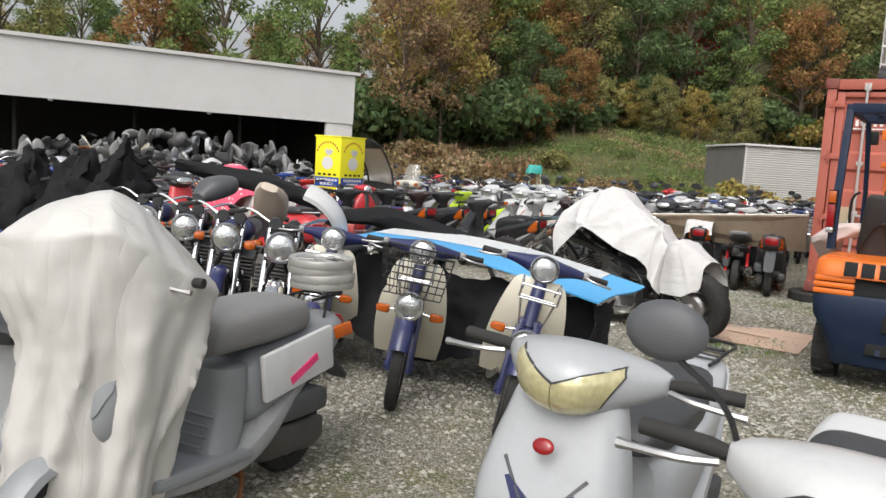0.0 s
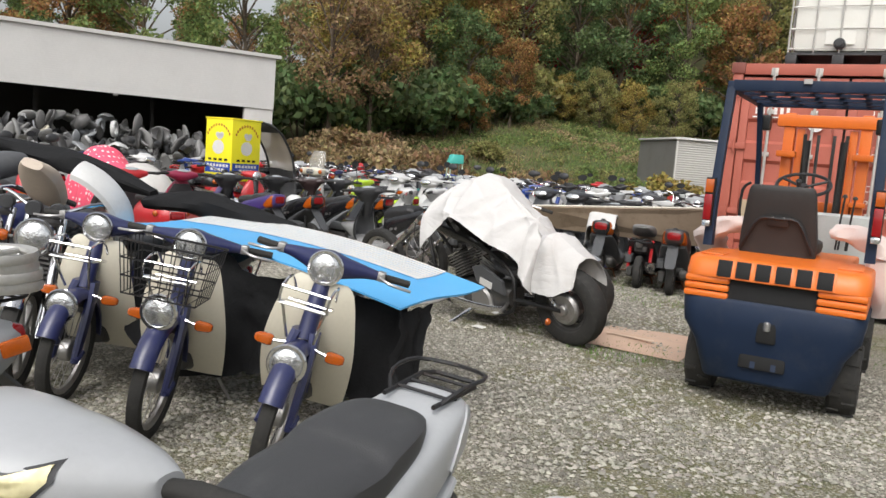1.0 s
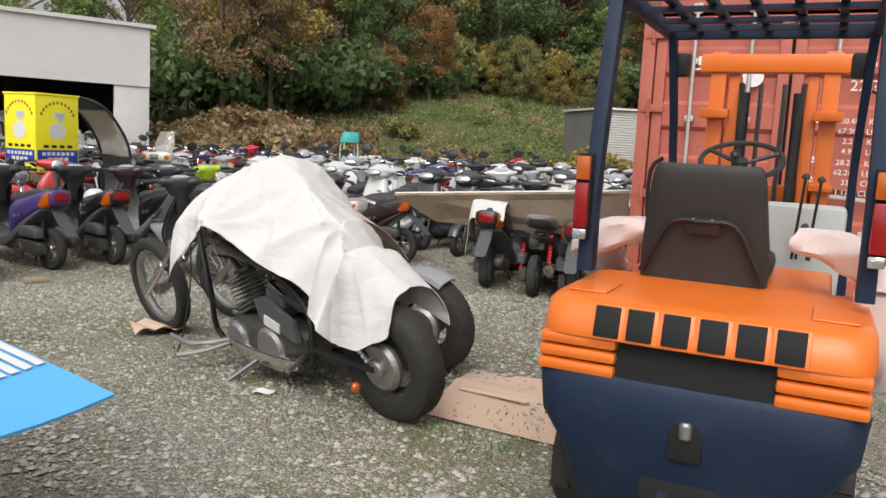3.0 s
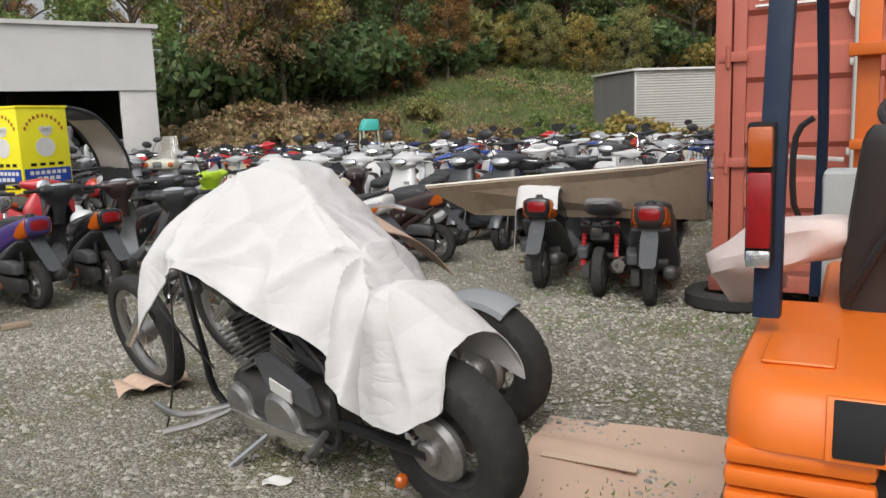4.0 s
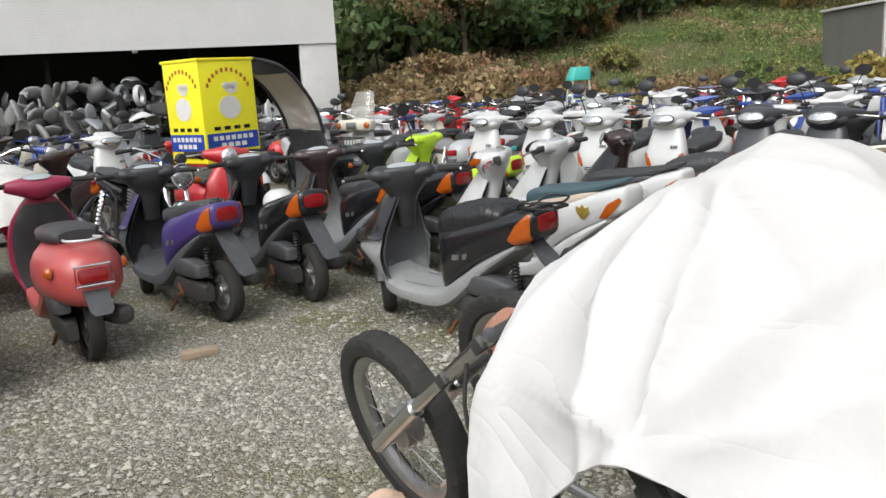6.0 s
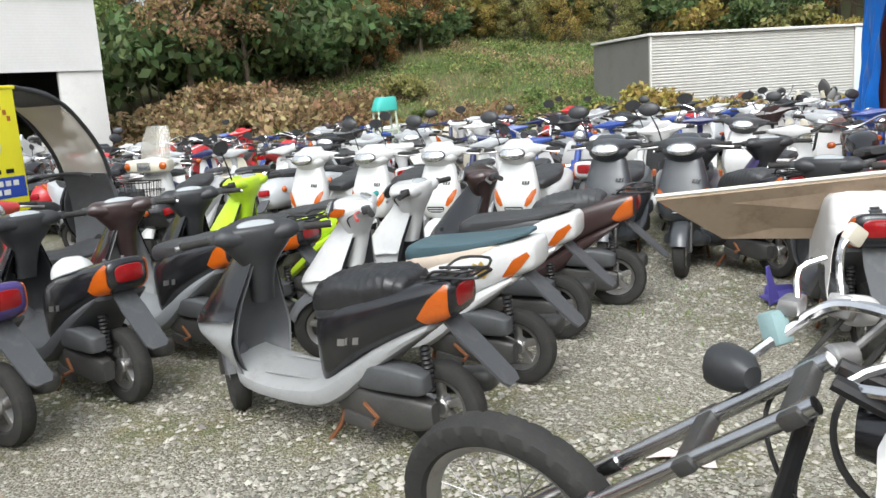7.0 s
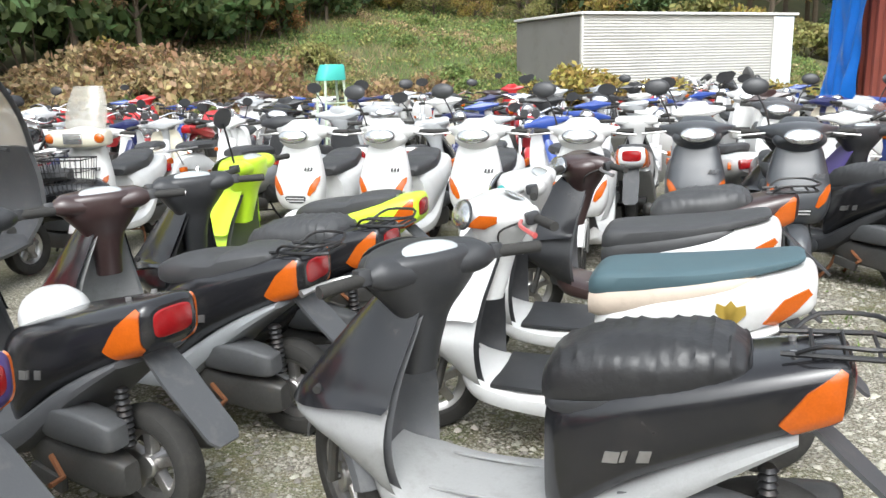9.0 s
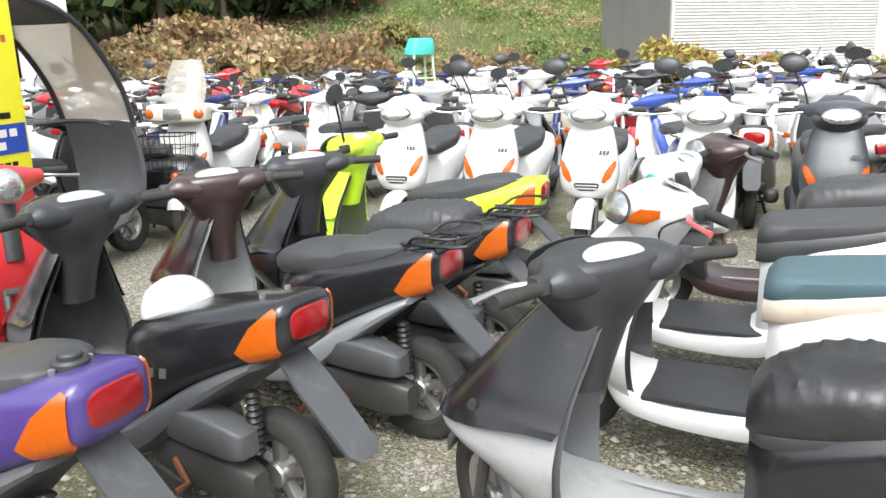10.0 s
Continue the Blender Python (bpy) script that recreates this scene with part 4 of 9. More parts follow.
def naked(col="black", detail=2, label="", group="parked motorcycles", bars=0.0):
    """A standard motorcycle with a round headlight and chrome forks."""
    t = thing("motorcycle", label, "motorcycle", group)
    n = (8, 10, 16)[detail]
    k = (1, 2, 3)[detail]
    R = 0.30
    wheel(t, "rear_wheel", -0.68, R, R, 0.11, alloy, 6, wire=False)
    wheel(t, "front_wheel", 0.70, R, R, 0.09, alloy, 6, wire=False)
    g = B()
    loft(g, [(0.28, 0, 0.80, 0.07, 0.06), (0.2, 0, 0.83, 0.125, 0.095), (0.02, 0, 0.83, 0.145, 0.105), (-0.14, 0, 0.80, 0.11, 0.075), (-0.24, 0, 0.77, 0.06, 0.035)], n, k, power=2.5)
    part("fuel_tank", g, PAINT[col], t)
    g = B()
    loft(g, [(-0.16, 0, 0.76, 0.09, 0.035), (-0.26, 0, 0.765, 0.125, 0.05), (-0.46, 0, 0.78, 0.14, 0.05), (-0.75, 0, 0.82, 0.12, 0.045), (-0.86, 0, 0.83, 0.07, 0.03)], n, k, power=2.8)
    part("seat", g, vinyl, t)
    g = B()
    loft(g, [(-0.25, 0, 0.62, 0.11, 0.08), (-0.5, 0, 0.66, 0.11, 0.09), (-0.8, 0, 0.73, 0.09, 0.055), (-0.98, 0, 0.76, 0.055, 0.03)], n, k, power=2.6)
    part("side_cover", g, PAINT[col], t)
    g = fender(B(), 0.70, R, R + 0.025, 0.055, 40, 155, 10)
    part("front_fender", g, PAINT[col] if col != "black" else chrome, t)
    g = fender(B(), -0.68, R, R + 0.04, 0.07, 70, 175, 10)
    part("rear_fender", g, chrome, t)
    for sd in (-1, 1):
        g = B()
        tube(g, [(0.70, sd * 0.09, R), (0.60, sd * 0.09, 0.55), (0.46, sd * 0.09, 0.93)], [0.026, 0.024, 0.02], 10)
        part("fork_leg", g, chrome, t)
        g = B()
        loft(g, [(sd * 0.17, 0.50, 0.80, 0.02, 0.02), (sd * 0.19, 0.50, 0.80, 0.032, 0.032), (sd * 0.23, 0.50, 0.80, 0.03, 0.03), (sd * 0.245, 0.5, 0.8, 0.012, 0.012)], 10, 2, "y", 2.4)
        part("turn_signal", g, amber_lens, t)
    g = B()
    tube(g, [(0.5, -0.17, 0.80), (0.5, 0.17, 0.80)], 0.01, 6)
    box(g, (0.47, 0, 0.90), (0.05, 0.2, 0.03), (0, 20, 0), 0.008)
    box(g, (0.535, 0, 0.74), (0.06, 0.21, 0.03), (0, 20, 0), 0.008)
    part("fork_clamp", g, dark_metal, t)
    lamp(t, (0.66, 0, 0.83), 0.095)
    g = B()
    tube(g, spline([(0.27, -0.38, 0.99), (0.33, -0.25, 1.03), (0.42, -0.1, 0.97), (0.43, 0, 0.95), (0.42, 0.1, 0.97), (0.33, 0.25, 1.03), (0.27, 0.38, 0.99)], 3), 0.011, 8)
    hb = part("handlebar", g, chrome, t)
    for sd in (-1, 1):
        g = B()
        tube(g, [(0.318, sd * 0.27, 1.022), (0.268, sd * 0.39, 0.985)], 0.018, 8)
        part("grip", g, rubber, hb)
        g = B()
        cyl(g, (0.50, sd * 0.06, 0.97), 0.045, 0.05, "x", 14, bevel=0.006)
        part("gauge", g, plastic, hb)
    g = B()
    box(g, (0.02, 0, 0.38), (0.42, 0.28, 0.22), (0, 0, 0), 0.04)
    part("engine", g, dark_metal, t)
    if detail:
        g = B()
        for z in range(7):
            box(g, (0.12, 0, 0.50 + 0.028 * z), (0.2, 0.34, 0.012), (0, 10, 0))
        part("cylinder_fins", g, alloy, t)
        g = B()
        for sd in (-1, 1):
            tube(g, spline([(0.24, sd * 0.1, 0.54), (0.34, sd * 0.1, 0.42), (0.22, sd * 0.12, 0.24), (-0.1, sd * 0.15, 0.22), (-0.5, sd * 0.17, 0.26), (-0.95, sd * 0.18, 0.33)], 3), [0.02] * 11 + [0.045] * 4 + [0.048], 8)
        part("exhaust", g, chrome, t)
        g = B()
        tube(g, spline([(0.45, 0, 0.8), (0.3, 0.12, 0.45), (0.25, 0.12, 0.2), (-0.25, 0.12, 0.22), (-0.35, 0.1, 0.6), (-0.7, 0.1, 0.72)], 3), 0.018, 6)
        tube(g, spline([(0.45, 0, 0.8), (0.3, -0.12, 0.45), (0.25, -0.12, 0.2), (-0.25, -0.12, 0.22), (-0.35, -0.1, 0.6), (-0.7, -0.1, 0.72)], 3), 0.018, 6)
        part("frame", g, frame_black, t)
        for sd in (-1, 1):
            g = B()
            tube(g, [(-0.66 + 0.12 * i / 16, sd * 0.13, 0.32 + 0.33 * i / 16) for i in range(17)], [0.03 if i % 2 else 0.02 for i in range(17)], 8)
            part("shock_absorber", g, chrome, t)
    g = B()
    box(g, (-0.96, 0, 0.72), (0.06, 0.13, 0.08), (0, 0, 0), 0.02)
    part("tail_lamp", g, red_lens, t)
    return t


screen_glass = glass("scratched_windscreen", (0.34, 0.32, 0.27), 0.25, 0.5)


def put(ob, x, y, heading, lean=0.0, z=0.0):
    ob.matrix_basis = pose(x, y, z, lean, 0, heading)
    return ob


def recolour(ob, swaps, label=""):
    """Other paints for the parts of a copy, by the part's name."""
    for o in ob.children_recursive:
        key = o.name.split(".")[0]
        if key in swaps:
            o.material_slots[0].material = swaps[key]
    if label:
        ob["label"] = label
    return ob


# ---- ground and hill ----
def hill(x, y):
    """The height of the ground: the yard is level, the hillside rises behind it."""
    d = y - 26.3 - 0.6 * math.sin(x * 0.21)
    if x > 12:
        d -= 0.25 * (x - 12)
    if d <= 0:
        return 0.0
    ease = min(1.0, max(0.0, (x + 8) / 14))
    z = 0.27 * d + 0.12 * math.sin(x * 0.5 + y * 0.3) * min(1, d / 4)
    if d > 16:
        z += (0.25 * ease - 0.2 * (1 - ease)) * (min(d, 60) - 16)
    return z if d < 60 else hill(x, 26.3 + 59.5 + 0.6 * math.sin(x * 0.21) + (0.25 * (x - 12) if x > 12 else 0))


def ground_material():
    """Crushed stone in two sizes over dark dirt, with moss creeping between the stones."""
    m = bpy.data.materials.new("gravel_ground")
    m.use_nodes = True
    n, l = m.node_tree.nodes, m.node_tree.links
    b = n["Principled BSDF"]
    b.inputs["Roughness"].default_value = 0.95
    b.inputs["Specular IOR Level"].default_value = 0.25
    tc = n.new("ShaderNodeTexCoord")

    def ramp(src, stops):
        r = n.new("ShaderNodeValToRGB")
        e = r.color_ramp.elements
        e[0].position, e[0].color = stops[0][0], (*stops[0][1], 1)
        e[1].position, e[1].color = stops[-1][0], (*stops[-1][1], 1)
        for p, c in stops[1:-1]:
            k = e.new(p)
            k.color = (*c, 1)
        l.new(src, r.inputs[0])
        return r.outputs[0]

    def span(src, lo, hi, to=1.0, start=0.0):
        r = n.new("ShaderNodeMapRange")
        for key, val in (("From Min", lo), ("From Max", hi), ("To Min", start), ("To Max", to)):
            r.inputs[key].default_value = val
        l.new(src, r.inputs["Value"])
        return r.outputs[0]

    def calc(op, p, q):
        x = n.new("ShaderNodeMath")
        x.operation = op
        for i, v in enumerate((p, q)):
            if isinstance(v, float):
                x.inputs[i].default_value = v
            else:
                l.new(v, x.inputs[i])
        return x.outputs[0]

    def blend(f, p, q):
        x = n.new("ShaderNodeMix")
        x.data_type = "RGBA"
        for key, v in (("Factor", f), ("A", p), ("B", q)):
            if isinstance(v, tuple):
                x.inputs[key].default_value = (*v, 1)
            elif isinstance(v, float):
                x.inputs[key].default_value = v
            else:
                l.new(v, x.inputs[key])
        return x.outputs["Result"]

    def cloud(scale, detail):
        x = n.new("ShaderNodeTexNoise")
        x.inputs["Scale"].default_value, x.inputs["Detail"].default_value = scale, detail
        l.new(tc.outputs["Object"], x.inputs["Vector"])
        return x.outputs["Fac"]

    def stones(scale):
        x = n.new("ShaderNodeTexVoronoi")
        x.inputs["Scale"].default_value = scale
        l.new(tc.outputs["Object"], x.inputs["Vector"])
        sep = n.new("ShaderNodeSeparateColor")
        l.new(x.outputs["Color"], sep.inputs[0])
        return x.outputs["Distance"], sep.outputs[0], sep.outputs[1]

    d1, r1, g1 = stones(50)
    d2, r2, g2 = stones(105)
    coarse = ramp(r1, ((0.0, (0.20, 0.187, 0.152)), (0.4, (0.36, 0.337, 0.28)), (0.8, (0.47, 0.445, 0.38)), (1.0, (0.56, 0.535, 0.465))))
    fines = ramp(r2, ((0.0, (0.16, 0.147, 0.115)), (0.6, (0.39, 0.365, 0.295)), (1.0, (0.53, 0.505, 0.425))))
    gap1, gap2 = span(d1, 0.36, 0.60), span(d2, 0.36, 0.68)
    fines = blend(calc("MULTIPLY", gap2, 0.8), fines, (0.105, 0.094, 0.068))
    pick = span(calc("ADD", g1, calc("MULTIPLY", cloud(2.3, 4), 0.8)), 0.86, 0.94)
    both = blend(calc("MULTIPLY", pick, calc("SUBTRACT", 1.0, gap1)), fines, coarse)
    dusty = blend(span(cloud(0.8, 5), 0.45, 0.7, 0.35), both, (0.27, 0.255, 0.215))
    dusty = blend(span(cloud(0.42, 6), 0.55, 0.68, 0.5), dusty, (0.15, 0.128, 0.088))
    patch_ = calc("MULTIPLY", span(cloud(0.55, 7), 0.40, 0.56), span(cloud(3.1, 6), 0.38, 0.56))
    moss = calc("MULTIPLY", patch_, span(calc("ADD", gap1, gap2), 0.0, 1.2, 0.8, 0.2))
    tint = ramp(cloud(6.0, 3), ((0.35, (0.11, 0.125, 0.045)), (0.65, (0.19, 0.17, 0.08))))
    l.new(blend(moss, dusty, tint), b.inputs["Base Color"])
    height = calc("SUBTRACT", calc("MULTIPLY", pick, calc("SUBTRACT", 1.0, d1)), calc("MULTIPLY", d2, 0.45))
    bp = n.new("ShaderNodeBump")
    bp.inputs["Strength"].default_value = 1.0
    bp.inputs["Distance"].default_value = 0.02
    l.new(height, bp.inputs["Height"])
    l.new(bp.outputs[0], b.inputs["Normal"])
    return m


gravel = ground_material()
soil = mat("hillside_soil_and_grass", (0.085, 0.088, 0.035), 0.95, var=0.5, scale=0.7, bump=0.6, fine=14, dirt=0.7, dirt_color=(0.12, 0.085, 0.045))


def axis_steps(lo, hi, a, b, fine):
    out = list(np.arange(a, b + 1e-6, fine))
    step = fine
    x = a
    left = []
    while x > lo:
        step *= 1.35
        x -= step
        left.append(x)
    x, step, right = b, fine, []
    while x < hi:
        step *= 1.35
        x += step
        right.append(x)
    return left[::-1] + out + right


xs, ys = axis_steps(-450, 450, -24, 36, 1.2), axis_steps(-300, 600, -4, 66, 1.0)
gv = [(x, y, hill(x, y) + (0.012 * math.sin(x * 1.7) * math.sin(y * 1.3) if y < 24 else 0)) for x in xs for y in ys]
gf, gm = [], []
for i in range(len(xs) - 1):
    for j in range(len(ys) - 1):
        gf.append((i * len(ys) + j, (i + 1) * len(ys) + j, (i + 1) * len(ys) + j + 1, i * len(ys) + j + 1))
        gm.append(1 if ys[j] > 26 + 0.6 * math.sin(xs[i] * 0.21) else 0)
me = raw("ground", gv, gf, gravel, True)
me.materials.append(soil)
me.polygons.foreach_set("material_index", gm)
ground = tagged(new("ground", me), "grey gravel yard with moss patches, rising into a grassy hillside", "ground", kind="structure")


def rock_mesh(rng, cx, cy, rad, squash):
    a = rng.uniform(0, 6.28)
    c, s = math.cos(a), math.sin(a)
    z0 = 0.012 * math.sin(cx * 1.7) * math.sin(cy * 1.3)
    pts = [(1, 0, 0.1), (0.45, 0.85, 0.15), (-0.6, 0.7, 0.05), (-1, -0.1, 0.15), (-0.4, -0.8, 0.1), (0.6, -0.7, 0.12), (0.15, 0.1, 1), (0.1, 0, -0.6)]
    out = []
    for x, y, z in pts:
        x, y, z = x * rng.uniform(0.75, 1.2), y * rng.uniform(0.6, 1.1), z * squash
        out.append((cx + rad * (c * x - s * y), cy + rad * (s * x + c * y), z0 + rad * (z + 0.1)))
    f = [(i, (i + 1) % 6, 6) for i in range(6)]
    return out, f


def pebbles(count, seed, x0, x1, y0, y1, lo, hi):
    rng = random.Random(seed)
    v, f = [], []
    for _ in range(count):
        p, q = rock_mesh(rng, rng.uniform(x0, x1), rng.uniform(y0, y1), lo + (hi - lo) * rng.random() ** 3, rng.uniform(0.4, 0.8))
        k = len(v)
        v += p
        f += [(a + k, b + k, c + k) for a, b, c in q]
    return v, f


stone = mat("gravel_stone", (0.315, 0.297, 0.252), 0.9, var=0.3, scale=9, bump=0.2, fine=150, island=0.5, spec=0.25)
v, f = pebbles(62000, 3, -2.2, 4.6, 4.3, 10.5, 0.006, 0.024)
v2, f2 = pebbles(30000, 4, -3.0, 6.5, 9.5, 14.5, 0.007, 0.024)
v3, f3 = pebbles(20000, 5, -1.5, 5.5, 1.2, 5.5, 0.007, 0.025)
for a, b in ((v2, f2), (v3, f3)):
    k = len(v)
    v += a
    f += [tuple(i + k for i in t) for t in b]
tagged(new("gravel_stones", raw("gravel_stones", v, f, stone)), "loose grey crushed stones lying on the yard", "gravel", kind="stuff")


# ---- plants ----
def leaf_mat(name, c, island=0.6):
    m = mat(name, c, 0.65, var=0.3, scale=0.5, fine=8, island=island)
    n, l = m.node_tree.nodes, m.node_tree.links
    b = n["Principled BSDF"]
    tr = n.new("ShaderNodeBsdfTranslucent")
    l.new(b.inputs["Base Color"].links[0].from_socket, tr.inputs["Color"])
    mx = n.new("ShaderNodeMixShader")
    mx.inputs["Fac"].default_value = 0.5
    l.new(b.outputs[0], mx.inputs[1])
    l.new(tr.outputs[0], mx.inputs[2])
    l.new(mx.outputs[0], n["Material Output"].inputs["Surface"])
    return m


LEAF = {
    "dark": leaf_mat("dark_green_leaves", (0.125, 0.18, 0.068)),
    "green": leaf_mat("green_leaves", (0.21, 0.275, 0.09)),
    "olive": leaf_mat("olive_leaves", (0.31, 0.30, 0.11)),
    "yellow": leaf_mat("yellowing_leaves", (0.37, 0.29, 0.085)),
    "orange": leaf_mat("orange_autumn_leaves", (0.33, 0.19, 0.07)),
    "brown": leaf_mat("brown_autumn_leaves", (0.30, 0.205, 0.105)),
    "red": leaf_mat("red_autumn_leaves", (0.28, 0.03, 0.022)),
    "dry": leaf_mat("dry_grass_and_leaves", (0.44, 0.34, 0.19)),
}
bark = mat("grey_brown_bark", (0.11, 0.085, 0.06), 0.9, var=0.35, scale=4, bump=0.6, fine=30)
straw = mat("dry_grass_blades", (0.23, 0.19, 0.095), 0.8, var=0.3, scale=0.5, fine=9, island=0.5)
grass_green = mat("green_grass_blades", (0.125, 0.18, 0.05), 0.75, var=0.35, scale=0.4, fine=9, island=0.5)


def leaves(rng, centres, radii, count, size, flat=0.75):
    """Many small leaf blades on the outside of lumps."""
    w = np.array(radii) ** 2
    idx = rng.choice(len(centres), count, p=w / w.sum())
    d = rng.normal(size=(count, 3))
    d[:, 2] = d[:, 2] * 0.9 + 0.15
    d /= np.linalg.norm(d, axis=1, keepdims=True)
    rr = np.array(radii)[idx] * (0.25 + 0.95 * rng.random(count) ** 0.7)
    c = np.array(centres)[idx] + d * rr[:, None] * np.array([1, 1, flat])
    a = rng.normal(size=(count, 3)) + d * 0.8
    a /= np.linalg.norm(a, axis=1, keepdims=True)
    b = np.cross(a, rng.normal(size=(count, 3)))
    b /= np.linalg.norm(b, axis=1, keepdims=True)
    e = np.cross(a, b)
    s = size * (0.55 + 0.9 * rng.random((count, 1)))
    q = np.stack([c - b * s, c + e * s * 0.55, c + b * s, c - e * s * 0.55], 1).reshape(-1, 3)
    return q, [(4 * i, 4 * i + 1, 4 * i + 2, 4 * i + 3) for i in range(count)]


def tree(seed, height, spread, material, count, trunk_share=0.35, label="", size=0.095):
    rng = np.random.default_rng(seed)
    t = thing("tree", label, "tree", "trees on the hillside")
    b = B()
    lean = rng.normal(0, 0.25, 2)
    top = (lean[0] * 1.5, lean[1] * 1.5, height * 0.8)
    tube(b, spline([(0, 0, -0.5), (lean[0] * 0.4, lean[1] * 0.4, height * 0.3), top], 4), [0.16 + 0.008 * height, 0.15, 0.14, 0.13, 0.12, 0.1, 0.08, 0.05, 0.03], 8)
    cs, rs = [], []
    nl = 26
    for i in range(nl):
        a = i * 2.4 + rng.uniform(-0.4, 0.4)
        h = height * (trunk_share + (0.97 - trunk_share) * (i + 0.5) / nl)
        reach = spread * (0.35 + 0.65 * math.sin(math.pi * min(0.95, 0.25 + 0.75 * i / nl))) * rng.uniform(0.45, 1.0)
        p = np.array([lean[0] * 2 * h / height + reach * math.cos(a), lean[1] * 2 * h / height + reach * math.sin(a), h])
        q = np.array([lean[0] * h / height, lean[1] * h / height, h * 0.72])
        tube(b, spline([tuple(q), tuple((p + q) / 2 + np.array([0, 0, 0.15])), tuple(p)], 2), [0.06, 0.05, 0.04, 0.03, 0.015], 5)
        cs.append(p)
        rs.append(spread * rng.uniform(0.16, 0.36))
    part("trunk", b, bark, t)
    q, f = leaves(rng, cs, rs, count, size)
    part("crown", raw("crown", q, f, material), material, t)
    return t


def bush(seed, width, height, material, count, label="", size=0.11, name="bush", category="bush"):
    rng = np.random.default_rng(seed)
    t = thing(name, label, category, "bushes by the yard")
    b = B()
    cs, rs = [], []
    for i in range(9):
        a = i * 2.4
        r = width * 0.42 * math.sqrt((i + 0.5) / 9)
        h = height * rng.uniform(0.35, 0.8)
        p = (r * math.cos(a), r * math.sin(a), h)
        tube(b, [(r * 0.2 * math.cos(a), r * 0.2 * math.sin(a), -0.2), p], [0.025, 0.01], 5)
        cs.append(np.array(p))
        rs.append(min(width, height) * rng.uniform(0.2, 0.36))
    part("stem", b, bark, t)
    q, f = leaves(rng, cs, rs, count, size)
    part("foliage", raw("foliage", q, f, material), material, t)
    return t


rnd = random.Random(11)
TREE_LABEL = {"dark": "dense evergreen tree with dark green leaves on the hillside", "green": "broadleaf tree with green leaves on the hillside", "olive": "tall tree with olive green leaves on the hillside", "yellow": "autumn tree with yellow leaves on the hillside", "orange": "autumn tree with orange brown leaves on the hillside", "brown": "thin autumn tree with brown leaves on the hillside", "red": "small autumn tree with red leaves on the hillside"}
protos = {}
for i, (k, hgt, spr, cnt) in enumerate([("dark", 8, 2.9, 10500), ("green", 9, 3.0, 10000), ("olive", 10, 2.9, 9500), ("yellow", 8, 2.5, 7000), ("orange", 8, 2.5, 7000), ("brown", 9, 2.4, 4500), ("red", 5, 1.6, 2600)]):
    protos[k] = tree(20 + i, hgt, spr, LEAF[k], cnt, 0.18 if k in ("dark", "green") else 0.3, TREE_LABEL[k])
used = set()


def plant(k, x, y, s, dz=0.0):
    m = pose(x, y, hill(x, y) + dz, 0, 0, rnd.uniform(0, 360))
    ob = protos[k]
    if k in used:
        ob = copy_thing(protos[k], m)
    else:
        ob.matrix_basis = m
        used.add(k)
    ob.scale = (s * rnd.uniform(0.9, 1.1), s * rnd.uniform(0.9, 1.1), s)
    return ob


def edge_of_wood(x):
    """How far back the trees begin."""
    pts = [(-40, 27), (-6, 28.5), (-3, 30), (0, 33.5), (4, 37), (8, 42), (13, 41), (18, 37), (26, 33), (60, 33)]
    for (a, b), (c, d) in zip(pts, pts[1:]):
        if a <= x <= c:
            return b + (d - b) * (x - a) / (c - a)
    return 33


for row, (off, step, mix) in enumerate([(1.5, 3.0, "dark dark green olive dark orange brown"), (5.0, 3.3, "dark green olive yellow olive orange brown"), (9.5, 3.8, "green olive olive orange yellow dark brown"), (15, 4.6, "olive green dark orange olive yellow"), (22, 5.6, "green olive dark orange")]):
    x = -34.0 - row
    mix = mix.split()
    while x < 46:
        k = rnd.choice(mix)
        y = edge_of_wood(x) + off + rnd.uniform(-1, 1)
        s = rnd.uniform(0.62, 0.95) if row == 0 else rnd.uniform(0.85, 1.2)
        if x < -2:
            s *= (0.8, 0.75, 0.6, 0.5, 0.5)[row]
        if not (-22 < x < -2 and y < 33):
            plant(k, x, y, s)
        x += step * rnd.uniform(0.75, 1.2)
for k, x, y, s in [("red", 7.5, 44, 1.1), ("red", 12.0, 44, 0.9), ("orange", 4.5, 40.5, 0.75), ("yellow", 2.0, 39.5, 0.9), ("orange", 5.5, 37.8, 0.5), ("yellow", -1.2, 32.4, 0.8), ("brown", -2.0, 30.2, 0.75), ("brown", -0.6, 31.5, 0.62)]:
    plant(k, x, y, s)

bprot = {}
for i, (k, wd, hg, cnt) in enumerate([("dark", 3.2, 2.2, 2400), ("olive", 3.0, 1.8, 2000), ("yellow", 2.6, 1.5, 1500), ("dry", 1.8, 1.1, 900), ("brown", 2.2, 1.4, 1000), ("green", 1.6, 0.9, 900)]):
    bprot[k] = bush(50 + i, wd, hg, LEAF[k], cnt, {"dark": "dark green bush at the edge of the wood", "olive": "olive green bush on the hillside", "yellow": "yellowing bush on the hillside", "dry": "dry brown weeds at the foot of the hill", "brown": "brown autumn shrub at the foot of the hill", "green": "low green shrub at the foot of the hill"}[k], 0.13 if k in ("dark", "olive") else 0.085)
bused = set()


def plant_bush(k, x, y, s):
    m = pose(x, y, hill(x, y) - 0.05, 0, 0, rnd.uniform(0, 360))
    ob = bprot[k]
    if k in bused:
        ob = copy_thing(ob, m)
    else:
        ob.matrix_basis = m
        bused.add(k)
    ob.scale = (s, s, s * rnd.uniform(0.8, 1.15))


